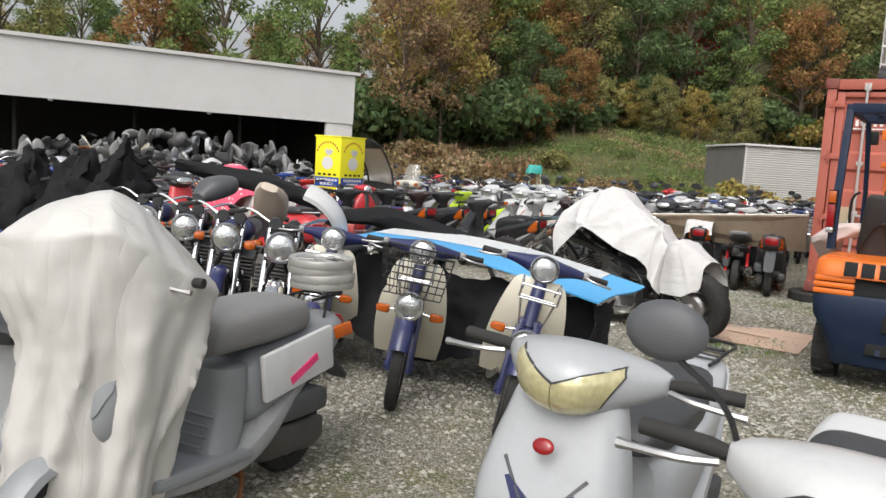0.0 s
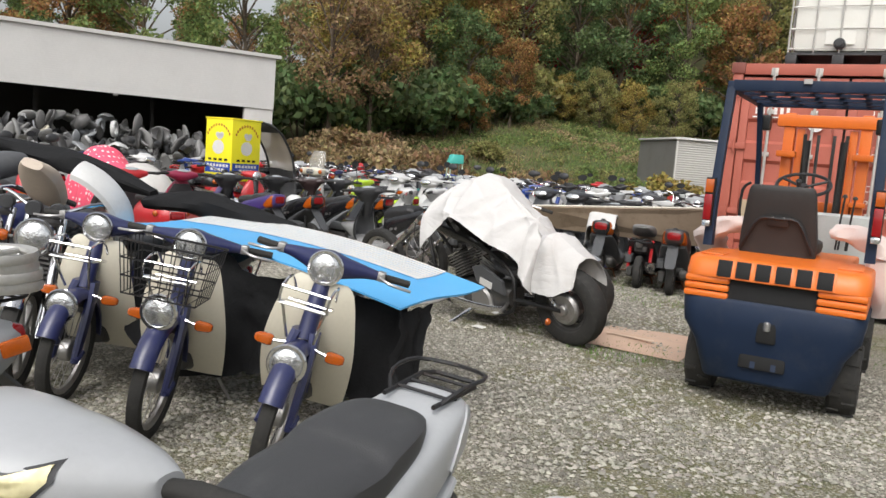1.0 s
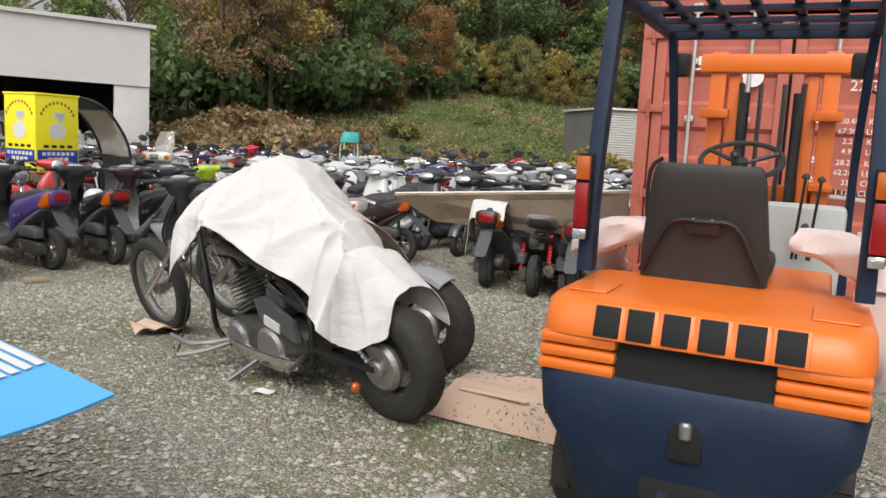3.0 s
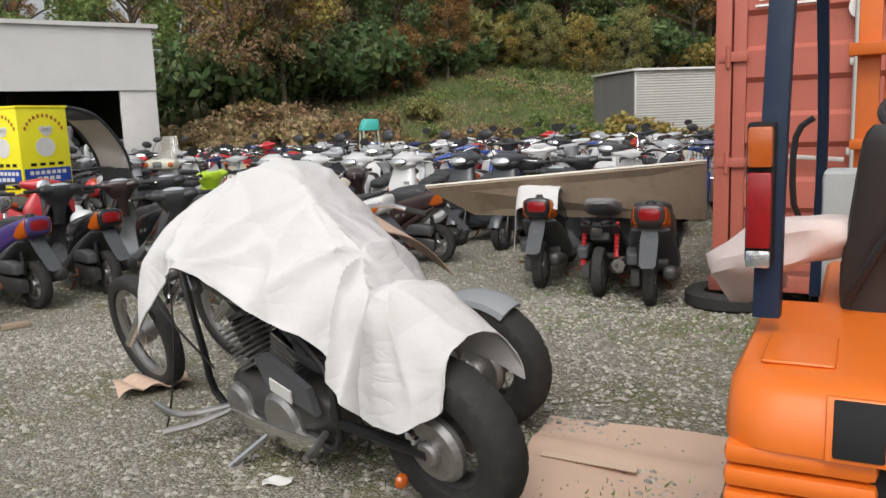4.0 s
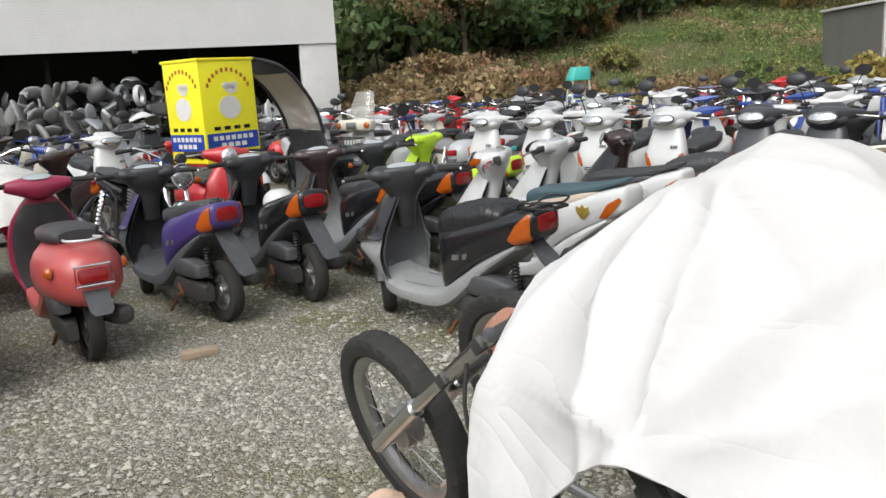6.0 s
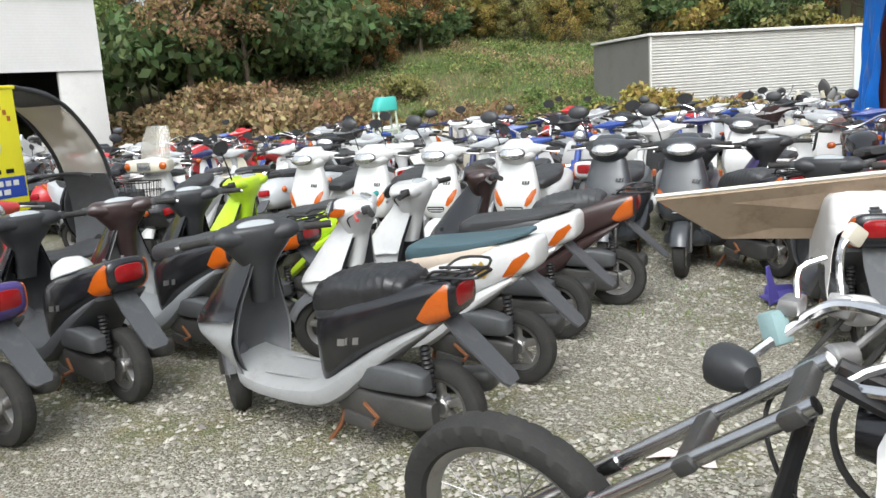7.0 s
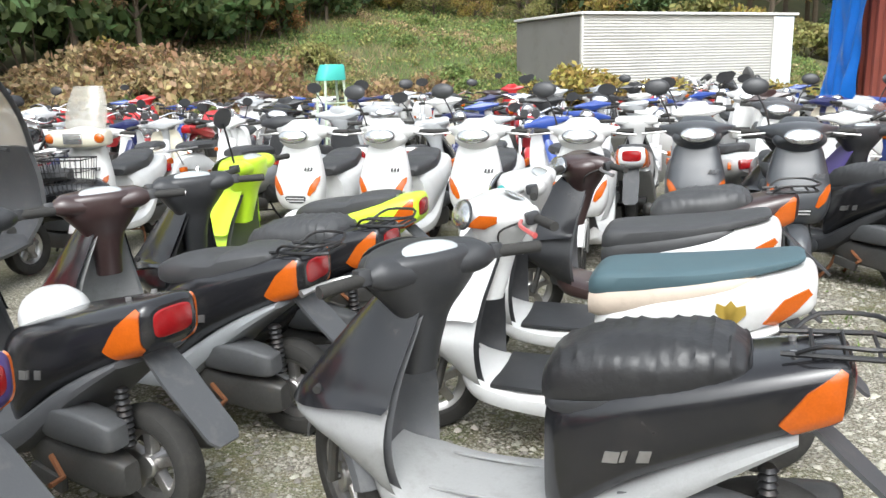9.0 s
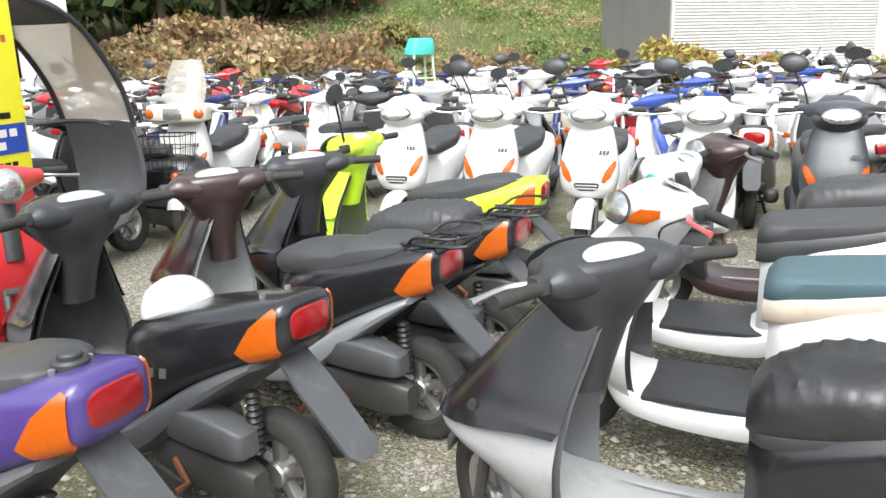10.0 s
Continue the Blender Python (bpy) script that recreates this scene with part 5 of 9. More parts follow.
x = -3.0
while x < 32:
    y0 = edge_of_wood(x)
    plant_bush(rnd.choice(["dark", "dark", "dark", "olive"] if x < 6 else ["olive", "yellow", "olive", "dark", "yellow"]), x, y0 + rnd.uniform(-0.8, 1.2), rnd.uniform(0.8, 1.35))
    x += rnd.uniform(1.0, 1.7)
x = -3.2
while x < 11:
    left = x < 2.5
    plant_bush(rnd.choice(["dry", "dry", "brown", "dry", "green"] if left else ["green", "dry", "brown", "green", "yellow"]), x, 26.6 + rnd.uniform(-0.3, 0.8) + (0.6 if left else 0), rnd.uniform(0.45, 0.85))
    if left:
        plant_bush(rnd.choice(["dry", "dry", "brown"]), x + rnd.uniform(-0.3, 0.3), 28.3 + rnd.uniform(-0.4, 1.2), rnd.uniform(0.7, 1.1))
    x += rnd.uniform(0.45, 0.75)
for x, y, s in [(9.6, 27.2, 0.9), (10.3, 27.3, 1.1), (9.2, 27.6, 0.8), (12.5, 26.6, 0.5)]:
    plant_bush("yellow", x, y, s)
for k, x, y, size in [("dry", 11.2, 26.9, 0.8), ("yellow", 11.9, 26.8, 0.7), ("dry", 12.6, 26.6, 0.75), ("brown", 13.4, 26.4, 0.6), ("dry", 14.2, 26.2, 0.7), ("yellow", 15.0, 26.0, 0.65)]:
    plant_bush(k, x, y, size)
for k, x, y, size in [("dry", -2.6, 29.2, 0.9), ("dry", -1.8, 29.6, 1.0), ("yellow", -1.2, 30.6, 0.8), ("dry", -0.6, 30.0, 0.9), ("dry", 0.2, 30.4, 0.9)]:
    plant_bush(k, x, y, size)
for k, x, y, size in [("orange", 3.6, 35.8, 0.42), ("yellow", 8.6, 40.6, 0.4), ("olive", 10.2, 39.8, 0.36), ("yellow", 11.6, 39.0, 0.4), ("olive", 13.2, 38.0, 0.36), ("olive", 6.4, 40.5, 0.34)]:
    plant(k, x, y, size, -0.7)
for _ in range(12):
    x = rnd.uniform(1, 14)
    plant_bush(rnd.choice(["green", "olive", "green"]), x, rnd.uniform(29, edge_of_wood(x) - 2), rnd.uniform(0.35, 0.65))


def grass(seed, count, x0, x1, y0, y1, h0, h1, material, label, keep):
    rng = random.Random(seed)
    v, f = [], []
    while len(f) < count:
        cx, cy = rng.uniform(x0, x1), rng.uniform(y0, y1)
        if not keep(cx, cy, rng):
            continue
        for _ in range(7):
            x, y = cx + rng.gauss(0, 0.1), cy + rng.gauss(0, 0.1)
            z = hill(x, y) - 0.02
            h, a, w = rng.uniform(h0, h1), rng.uniform(0, 6.28), rng.uniform(0.004, 0.009)
            dx, dy = math.cos(a) * w, math.sin(a) * w
            bx, by = rng.gauss(0, 0.3) * h, rng.gauss(0, 0.3) * h
            k = len(v)
            v += [(x - dx, y - dy, z), (x + dx, y + dy, z), (x + bx * 0.4 + dx * 0.8, y + by * 0.4 + dy * 0.8, z + h * 0.6), (x + bx, y + by, z + h)]
            f += [(k, k + 1, k + 2), (k, k + 2, k + 3)]
    tagged(new("grass", raw("grass", v, f, material)), label, "grass", kind="stuff")


def on_hill(x, y, rng):
    e = edge_of_wood(x)
    return 26.4 < y < e + 1.5


grass(1, 150000, -3, 22, 26.3, 44, 0.06, 0.22, grass_green, "green grass growing on the hillside", lambda x, y, r: on_hill(x, y, r) and math.sin(x * 0.9 + 0.6 * y) + math.sin(1.7 * y - x * 0.4) + r.gauss(0, 0.8) > -0.5 and (x > 1.5 or r.random() < 0.35))
grass(2, 60000, -3.2, 22, 26.3, 44, 0.08, 0.28, straw, "dry yellow grass on the hillside", lambda x, y, r: on_hill(x, y, r) and (x < 3 or math.sin(x * 0.9 + 0.6 * y) + math.sin(1.7 * y - x * 0.4) + r.gauss(0, 0.8) < 0.5))


def ground_cover(seed, count, clumps, material, label, keep):
    """Low broad-leaved plants spreading over the slope in clumps."""
    rng = np.random.default_rng(seed)
    pick = random.Random(seed)
    cs, rs = [], []
    while len(cs) < clumps:
        x, y = pick.uniform(-3, 22), pick.uniform(26.4, 43)
        if on_hill(x, y, pick) and keep(x, y):
            cs.append((x, y, hill(x, y) + pick.uniform(0.0, 0.12)))
            rs.append(pick.uniform(0.14, 0.45))
    q, f = leaves(rng, cs, rs, count, 0.05, 0.55)
    tagged(new("ground_cover", raw("ground_cover", q, f, material)), label, "ground cover", kind="stuff")


ground_cover(71, 42000, 700, LEAF["green"], "green broad-leaved weeds covering the hillside", lambda x, y: math.sin(x * 0.7 + 1) + math.sin(y * 0.8 - x * 0.3) > -0.2 and x > 1)
ground_cover(72, 26000, 480, LEAF["olive"], "olive weeds covering the hillside", lambda x, y: True)
ground_cover(73, 30000, 560, LEAF["dry"], "dry brown weeds covering the foot of the hillside", lambda x, y: x < 3.5 or y < 28.5 or math.sin(x * 0.9 + y * 0.7) > 0.55)
weed = mat("short_green_weeds", (0.10, 0.17, 0.03), 0.75, var=0.3, scale=3, fine=20, island=0.4)
grass(3, 9000, 1.6, 6.6, 6.3, 13.5, 0.015, 0.055, weed, "short weeds growing through the gravel", lambda x, y, r: ((x - 4.3) ** 2 / 1.4 + (y - 9.7) ** 2 / 0.5 < 1 and r.random() < 0.5) or (math.sin(2.3 * x + 1.1 * y) + math.sin(1.7 * x - 2.9 * y + 1) + r.gauss(0, 0.5) > 1.3 and r.random() < 0.35) or ((x - 2.7) ** 2 + (y - 6.9) ** 2 < 0.12) or r.random() < 0.01)


# ---- the yard's axes ----
E1, E2 = Vector((0.84, -0.543, 0)), Vector((0.543, 0.84, 0))
YARD = -32.9


def slab(bm, pts_lo, h):
    lo = [bm.verts.new(p) for p in pts_lo]
    hi = [bm.verts.new((p[0], p[1], p[2] + h)) for p in pts_lo]
    ring_faces(bm, [lo, hi])
    return bm


# ---- the big shed ----
white_sheet = mat("white_corrugated_cladding", (0.62, 0.61, 0.59), 0.5, var=0.12, scale=1.2, fine=20, dirt=0.12, dirt_color=(0.42, 0.40, 0.36))
shed_wall = mat("pale_painted_wall", (0.60, 0.585, 0.56), 0.8, var=0.12, scale=1.5, bump=0.1, fine=30, dirt=0.3, dirt_color=(0.32, 0.30, 0.27))
# the shade inside the open shed, put into the wall colour
shaded_wall = mat("shed_interior_shade", (0.05, 0.048, 0.046), 0.85, var=0.3, scale=1.5)
shed_m = Matrix.Translation((-3.37, 26.04, 0)) @ pose(0, 0, 0, 0, 0, 180 + 30.7)
shed = thing("wall_shed", "large white clad shed with a dark open front", "shed", kind="structure", m=shed_m)
b = B()
nrib, pw = 48, 17.0


def ribbed(bm, x0, x1, z0, z1, y, ribs, depth, rib="z", thick=0.04):
    """Ribbed cladding facing +y."""
    rows = []
    for i in range(ribs * 2 + 1):
        q = i / (ribs * 2)
        yy = y + (depth if i % 2 else 0)
        if rib == "z":
            p = [(x0, yy, z0 + (z1 - z0) * q), (x1, yy, z0 + (z1 - z0) * q), (x1, y - thick, z0 + (z1 - z0) * q), (x0, y - thick, z0 + (z1 - z0) * q)]
        else:
            xx = x0 + (x1 - x0) * q
            p = [(xx, yy, z1), (xx, yy, z0), (xx, y - thick, z0), (xx, y - thick, z1)]
        rows.append([bm.verts.new(c) for c in p])
    ring_faces(bm, rows)
    return bm


ribbed(b, 0, pw, 2.5, 4.05, 0.12, 26, 0.0015)
part("front_panel", b, white_sheet, shed, smooth=0)
b = B()
box(b, (pw / 2, -3.6, 4.10), (pw + 0.3, 7.6, 0.1))
part("roof", b, shed_wall, shed)
b = B()
box(b, (0.45, 0.0, 1.25), (0.9, 0.16, 2.5), bevel=0.01)
part("front_pillar", b, shed_wall, shed)
# back wall in the shade tone; a dark lining added over one pale side wall
for nm, c, s, mt in (("side_wall", (0.06, -3.6, 2.0), (0.12, 7.0, 4.0), shed_wall), ("side_wall", (pw - 0.06, -3.6, 2.0), (0.12, 7.0, 4.0), shed_wall), ("back_wall", (pw / 2, -7.1, 2.0), (pw, 0.12, 4.0), shaded_wall), ("inner_partition", (0.2, -3.6, 2.0), (0.06, 6.8, 3.9), shaded_wall)):
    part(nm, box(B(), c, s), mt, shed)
for xx in (4.6, 8.8, 13.0):
    part("door_stop", box(B(), (xx, 0.14, 2.47), (0.12, 0.04, 0.08), bevel=0.01), steel, shed)
# posts coloured with the same painted shade
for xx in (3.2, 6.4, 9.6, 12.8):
    part("inner_post", box(B(), (xx, -1.6, 2.0), (0.1, 0.1, 4.0)), shaded_wall, shed)
b = B()
cyl(b, (11.2, 0.165, 3.78), 0.2, 0.02, "y", 24)
part("round_sign", b, PAINT["coral"], shed, "faded red round emblem")

# ---- the white prefab store at the foot of the hill ----
store_m = pose(10.0, 27.7, 0, 0, 0, 5)
store = thing("wall_store", "white ribbed metal store hut beside the slope", "store hut", kind="structure", m=store_m)
side_grey = mat("grey_metal_side", (0.20, 0.195, 0.185), 0.6, 0.2, 0.2, 1.2, dirt=0.3)
b = B()
tmp = ribbed(bmesh.new(), -6.5, 0, 0.2, 2.68, 0, 32, 0.02)
tmp.transform(pose(0, 0, 0, 0, 0, 180))
join(b, tmp)
part("front_panel", b, mat("grey_white_ribbed_metal", (0.44, 0.43, 0.40), 0.5, var=0.12, scale=1.2, fine=20, dirt=0.3, dirt_color=(0.30, 0.27, 0.23)), store, smooth=0)
part("door_panel", box(B(), (6.88, -0.02, 1.42), (0.76, 0.06, 2.5), bevel=0.01), mat("pale_blue_panel", (0.55, 0.62, 0.66), 0.5, var=0.1), store)
part("side_wall", box(B(), (0.03, 1.65, 1.42), (0.06, 3.2, 2.5)), side_grey, store)
part("side_wall", box(B(), (7.27, 1.65, 1.42), (0.06, 3.2, 2.5)), side_grey, store)
part("back_wall", box(B(), (3.65, 3.28, 1.42), (7.3, 0.06, 2.5)), side_grey, store)
part("roof", box(B(), (3.65, 1.62, 2.73), (7.45, 3.45, 0.07), bevel=0.01), white_sheet, store)
for xx in (0.02, 6.5):
    part("corner_trim", box(B(), (xx, -0.045, 1.44), (0.05, 0.03, 2.5)), shed_wall, store)


# ---- shipping containers ----
def rusty_paint(name, c, amount):
    return mat(name, c, 0.55, 0.0, 0.16, 1.6, 0.08, 40, dirt=amount, dirt_color=(0.17, 0.07, 0.04))


box_red = rusty_paint("faded_red_container_paint", (0.40, 0.105, 0.07), 0.35)
box_dark = rusty_paint("dark_red_container_paint", (0.20, 0.055, 0.04), 0.5)
gasket = mat("black_door_gasket", (0.02, 0.02, 0.02), 0.8)
galv = mat("galvanised_rod", (0.52, 0.50, 0.47), 0.5, 0.6, 0.2, 5, dirt=0.4, dirt_color=(0.3, 0.17, 0.1))
white_paint = mat("white_stencil_paint", (0.78, 0.75, 0.72), 0.6, var=0.15, scale=6, dirt=0.35, dirt_color=(0.45, 0.2, 0.15))


def container(m, W, L, H, label, doors=True):
    t = thing("shipping_container", label, "container", m=m)
    part("floor_frame", box(B(), (W / 2, L / 2, 0.09), (W - 0.02, L - 0.04, 0.16)), box_dark, t)
    part("roof_panel", box(B(), (W / 2, L / 2, H - 0.03), (W - 0.04, L - 0.04, 0.05)), box_red, t)
    for x, s in ((0.0, 1), (W, -1)):
        b = B()
        n = int(L / 0.28)
        rows = []
        for i in range(n * 4 + 1):
            y = 0.1 + (L - 0.2) * i / (n * 4)
            d = 0.036 if i % 4 in (1, 2) else 0.0
            rows.append([b.verts.new(p) for p in ((x + s * (0.02 + d), y, 0.16), (x + s * (0.02 + d), y, H - 0.1), (x + s * 0.08, y, H - 0.1), (x + s * 0.08, y, 0.16))])
        ring_faces(b, rows)
        part("side_panel", b, box_red, t, smooth=0)
        for z, h in ((0.1, 0.14), (H - 0.06, 0.1)):
            part("side_rail", box(B(), (x + s * 0.045, L / 2, z), (0.085, L - 0.2, h), bevel=0.006), box_red, t)
    for x in (0.055, W - 0.055):
        for y in (0.06, L - 0.06):
            part("corner_post", box(B(), (x, y, H / 2), (0.11, 0.12, H - 0.22), bevel=0.01), box_red, t)
            for z in (0.06, H - 0.06):
                c = B()
                box(c, (x, y, z), (0.15, 0.17, 0.12), bevel=0.012)
                part("corner_casting", c, box_dark, t)
    part("header", box(B(), (W / 2, 0.05, H - 0.07), (W - 0.22, 0.1, 0.12), bevel=0.008), box_red, t)
    part("sill", box(B(), (W / 2, 0.05, 0.07), (W - 0.22, 0.1, 0.12), bevel=0.008), box_red, t)
    part("end_wall", box(B(), (W / 2, L - 0.06, H / 2), (W - 0.2, 0.05, H - 0.2)), box_red, t)
    if not doors:
        part("end_wall", box(B(), (W / 2, 0.06, H / 2), (W - 0.2, 0.05, H - 0.2)), box_red, t)
        return t
    half = W / 2
    for side in (0, 1):
        x0, x1 = (0.12, half - 0.012) if side == 0 else (half + 0.012, W - 0.12)
        z0, z1 = 0.16, H - 0.16
        b = B()
        band = [0.0]
        n = 5
        prof = []
        pitch = (z1 - z0) / n
        for i in range(n):
            zb = z0 + pitch * i
            prof += [(zb, 0.035), (zb + pitch * 0.40, 0.035), (zb + pitch * 0.47, 0.07), (zb + pitch * 0.92, 0.07)]
        prof.append((z1, 0.035))
        rows = [[b.verts.new(p) for p in ((x0 + 0.09, y, z), (x1 - 0.09, y, z), (x1 - 0.09, 0.1, z), (x0 + 0.09, 0.1, z))] for z, y in prof]
        ring_faces(b, rows)
        d = part("door_leaf", b, box_red, t, smooth=0)
        for xx in (x0 + 0.045, x1 - 0.045):
            part("door_stile", box(B(), (xx, 0.055, (z0 + z1) / 2), (0.088, 0.07, z1 - z0), bevel=0.006), box_red, d)
        for zz in (z0 + 0.03, z1 - 0.03):
            part("door_rail", box(B(), ((x0 + x1) / 2, 0.055, zz), (x1 - x0 - 0.18, 0.068, 0.06), bevel=0.005), box_red, d)
        part("gasket", box(B(), ((x0 + x1) / 2, 0.095, (z0 + z1) / 2), (x1 - x0 + 0.02, 0.02, z1 - z0 + 0.03)), gasket, d)
        for fr in (0.30, 0.72):
            xx = x0 + (x1 - x0) * fr
            g = B()
            tube(g, [(xx, -0.012, 0.06), (xx, -0.012, H - 0.06)], 0.017, 10)
            rod = part("lock_rod", g, galv, d)
            for zz in (0.10, 0.5, 1.02, 1.62, 2.1, H - 0.1):
                part("rod_bracket", box(B(), (xx, 0.004, zz), (0.075, 0.045, 0.09 if zz < 0.2 or zz > 2.3 else 0.05), bevel=0.008), galv, rod)
            part("lock_handle", box(B(), (xx + (0.2 if side == 0 else -0.2), -0.01, 0.98 if fr < 0.5 else 1.02), (0.42, 0.014, 0.03), (0, 4, 0), 0.004), galv, rod)
        xe = 0.06 if side == 0 else W - 0.06
        for zz in (0.28, 0.95, 1.7, 2.33):
            g = B()
            box(g, (xe + (0.06 if side == 0 else -0.06), 0.0, zz), (0.2, 0.022, 0.07), bevel=0.006)
            cyl(g, (xe + (0.03 if side == 0 else -0.03), -0.012, zz), 0.017, 0.15, "z", 8)
            part("hinge", g, box_red, d)
    return t


cont = container(pose(4.57, 9.95, 0.13, 0, 0, YARD), 2.438, 6.05, 2.64, "faded red steel shipping container standing on old tyres")
CW = 2.438


def stencil(words, x, z, size, parent=cont):
    return text_part("stencil_text", words, size, pose(x, 0.03, z, 90, 0, 0), white_paint, parent)


for words, x, z, size in [("U 246535", 1.47, 2.06, 0.125), ("22G1", 1.66, 1.88, 0.12), ("ROSS", 1.36, 1.62, 0.1), ("30.480  KGS", 1.62, 1.62, 0.062), ("67.200  LBS", 1.61, 1.54, 0.062), ("2.230  KGS", 1.65, 1.46, 0.062), ("4.920  LBS", 1.65, 1.38, 0.062), ("AD", 1.42, 1.28, 0.1), ("28.250  KGS", 1.62, 1.29, 0.062), ("62.280  LBS", 1.61, 1.21, 0.062), ("AP.", 1.42, 1.12, 0.1), ("33.2  CUM", 1.67, 1.13, 0.062), ("1.170  CUFT", 1.63, 1.05, 0.062)]:
    stencil(words, x, z, size)
for i in range(6):
    part("stencil_mark", box(B(), (0.30 + 0.066 * i, 0.028, 2.11), (0.034, 0.006, 0.075)), white_paint, cont)
part("stencil_mark", box(B(), (0.47, 0.028, 2.04), (0.42, 0.006, 0.016)), white_paint, cont)
part("round_label", cyl(B(), (0.93, 0.026, 1.98), 0.085, 0.006, "y", 24), white_paint, cont, "white round sticker")
part("door_label", box(B(), (0.33, 0.028, 0.98), (0.16, 0.006, 0.22)), mat("faded_beige_label", (0.42, 0.33, 0.22), 0.7, var=0.2), cont)
part("door_label", box(B(), (0.40, 0.024, 0.9), (0.04, 0.006, 0.07)), sticker_white, cont)
part("door_label", box(B(), (1.98, 0.028, 0.38), (0.13, 0.006, 0.05)), sticker_white, cont)
part("padlock", box(B(), (1.86, 0.0, 0.72), (0.05, 0.04, 0.09), bevel=0.012), galv, cont)


def old_tyre(m, R=0.32, w=0.17, label="worn black tyre lying flat under a container"):
    b = B()
    h = w / 2
    revolve(b, [(R * 0.58, -h * 0.7), (R * 0.72, -h), (R * 0.92, -h * 0.95), (R, -h * 0.6), (R, h * 0.6), (R * 0.92, h * 0.95), (R * 0.72, h), (R * 0.58, h * 0.7), (R * 0.62, 0)], (0, 0, 0), 36, closed=True)
    return solid("tyre", b, rubber, label, "tyre", "tyres under the container", m=m @ pose(0, 0, 0, 90, 0, 0))


for dx, dy in ((0.12, 0.1), (2.2, 0.12), (0.3, 5.7), (2.2, 5.7)):
    p = Vector((4.57, 9.95, 0)) + E1 * dx + E2 * dy
    old_tyre(pose(p.x, p.y, 0.065), 0.33, 0.13)

cont2 = container(pose(8.35, 16.0, 0.1, 0, 0, -27), 2.438, 3.9, 2.6, "red steel container partly covered by a blue tarpaulin", doors=False)
for words, z in (("S 317", 2.2), ("21", 2.02)):
    text_part("stencil_text", words, 0.14, pose(-0.004, 1.6, z, 90, 0, -90), white_paint, cont2)
tarp_blue = mat("blue_tarpaulin", (0.012, 0.16, 0.62), 0.38, var=0.2, scale=3, bump=0.25, fine=12)


def tarp_pt(u, v):
    fold = 0.05 * math.sin(u * 17 + v * 3) + 0.03 * math.sin(u * 31 - v * 5) + 0.02 * math.sin(v * 14 + u * 6)
    w = 1.75 - 0.35 * v
    x = -0.09 + fold * (0.3 + v) - 0.10 * v
    return (x, 3.95 - u * w - 0.1 * v + 0.15 * v * u, 2.66 - v * (2.55 - 0.55 * u))


b = grid_sheet(B(), tarp_pt, 40, 40, 0.004)
solid("tarpaulin", b, tarp_blue, "crumpled bright blue tarpaulin hanging over a container", "tarpaulin", m=pose(8.35, 16.0, 0.1, 0, 0, -27))

# ---- tank on the container ----
tank = thing("liquid_tank", "white plastic tank in a metal cage on a black pallet", "tank", m=pose(4.57, 9.95, 2.77, 0, 0, YARD) @ pose(1.05, 0.75, 0))
tank_white = mat("translucent_white_tank", (0.72, 0.71, 0.66), 0.45, var=0.12, scale=2, dirt=0.15, dirt_color=(0.5, 0.46, 0.36))
part("pallet", box(B(), (0, 0, 0.125), (1.06, 1.2, 0.03)), plastic, tank)
for xx in (-0.48, 0, 0.48):
    part("pallet_foot", box(B(), (xx, 0, 0.055), (0.12, 1.2, 0.11), bevel=0.008), plastic, tank)
part("bottle", box(B(), (0, 0, 0.62), (0.98, 1.12, 0.94), bevel=0.07), tank_white, tank)
b = B()
for z in (0.18, 0.4, 0.64, 0.88, 1.1):
    tube(b, [(-0.52, -0.59, z), (0.52, -0.59, z), (0.52, 0.59, z), (-0.52, 0.59, z)], 0.011, 6, loop=True)
for i in range(5):
    x = -0.52 + 0.26 * i
    for y in (-0.59, 0.59):
        tube(b, [(x, y, 0.13), (x, y, 1.1)], 0.011, 6)
for i in range(1, 5):
    y = -0.59 + 0.236 * i
    for x in (-0.52, 0.52):
        tube(b, [(x, y, 0.13), (x, y, 1.1)], 0.011, 6)
part("cage", b, galv, tank)
b = B()
cyl(b, (0.0, -0.6, 0.23), 0.06, 0.1, "y", 16, bevel=0.01)
cyl(b, (0.0, -0.66, 0.23), 0.035, 0.05, "y", 12)
part("valve", b, plastic, tank)
part("valve_label", box(B(), (0.0, -0.575, 0.33), (0.3, 0.012, 0.2)), tank_white, tank)


# ---- forklift; x to its right, y forward, between the rear wheels ----
fl_orange = mat("orange_forklift_paint", (0.72, 0.155, 0.012), 0.42, var=0.1, scale=2.5, bump=0.06, fine=35, dirt=0.16, dirt_color=(0.42, 0.12, 0.03), coat=0.15)
fl_navy = mat("navy_forklift_paint", (0.010, 0.020, 0.045), 0.5, var=0.2, scale=3, bump=0.1, fine=40, dirt=0.2, dirt_color=(0.07, 0.075, 0.08), spec=0.25)
# black for letters and housings, and for the shade painted into openings
fl_black = mat("matt_black_and_recess_shade", (0.012, 0.012, 0.012), 0.7, spec=0.25)
cloth_pink = mat("pinkish_white_cloth", (0.70, 0.58, 0.54), 0.85, var=0.12, scale=4, bump=0.15, fine=60)
cloth_white = mat("dirty_white_cloth", (0.57, 0.555, 0.54), 0.85, var=0.1, scale=3, bump=0.12, fine=60, dirt=0.16, dirt_color=(0.58, 0.49, 0.43))
wrinkled(cloth_white, (1, 1, 3.0), 40, 0.26, 0.03, 1.4)

FORK = pose(3.39, 5.80, 0, 0, 0, YARD)
fk = thing("forklift", "orange and dark blue forklift truck with a black seat", "forklift", m=FORK)


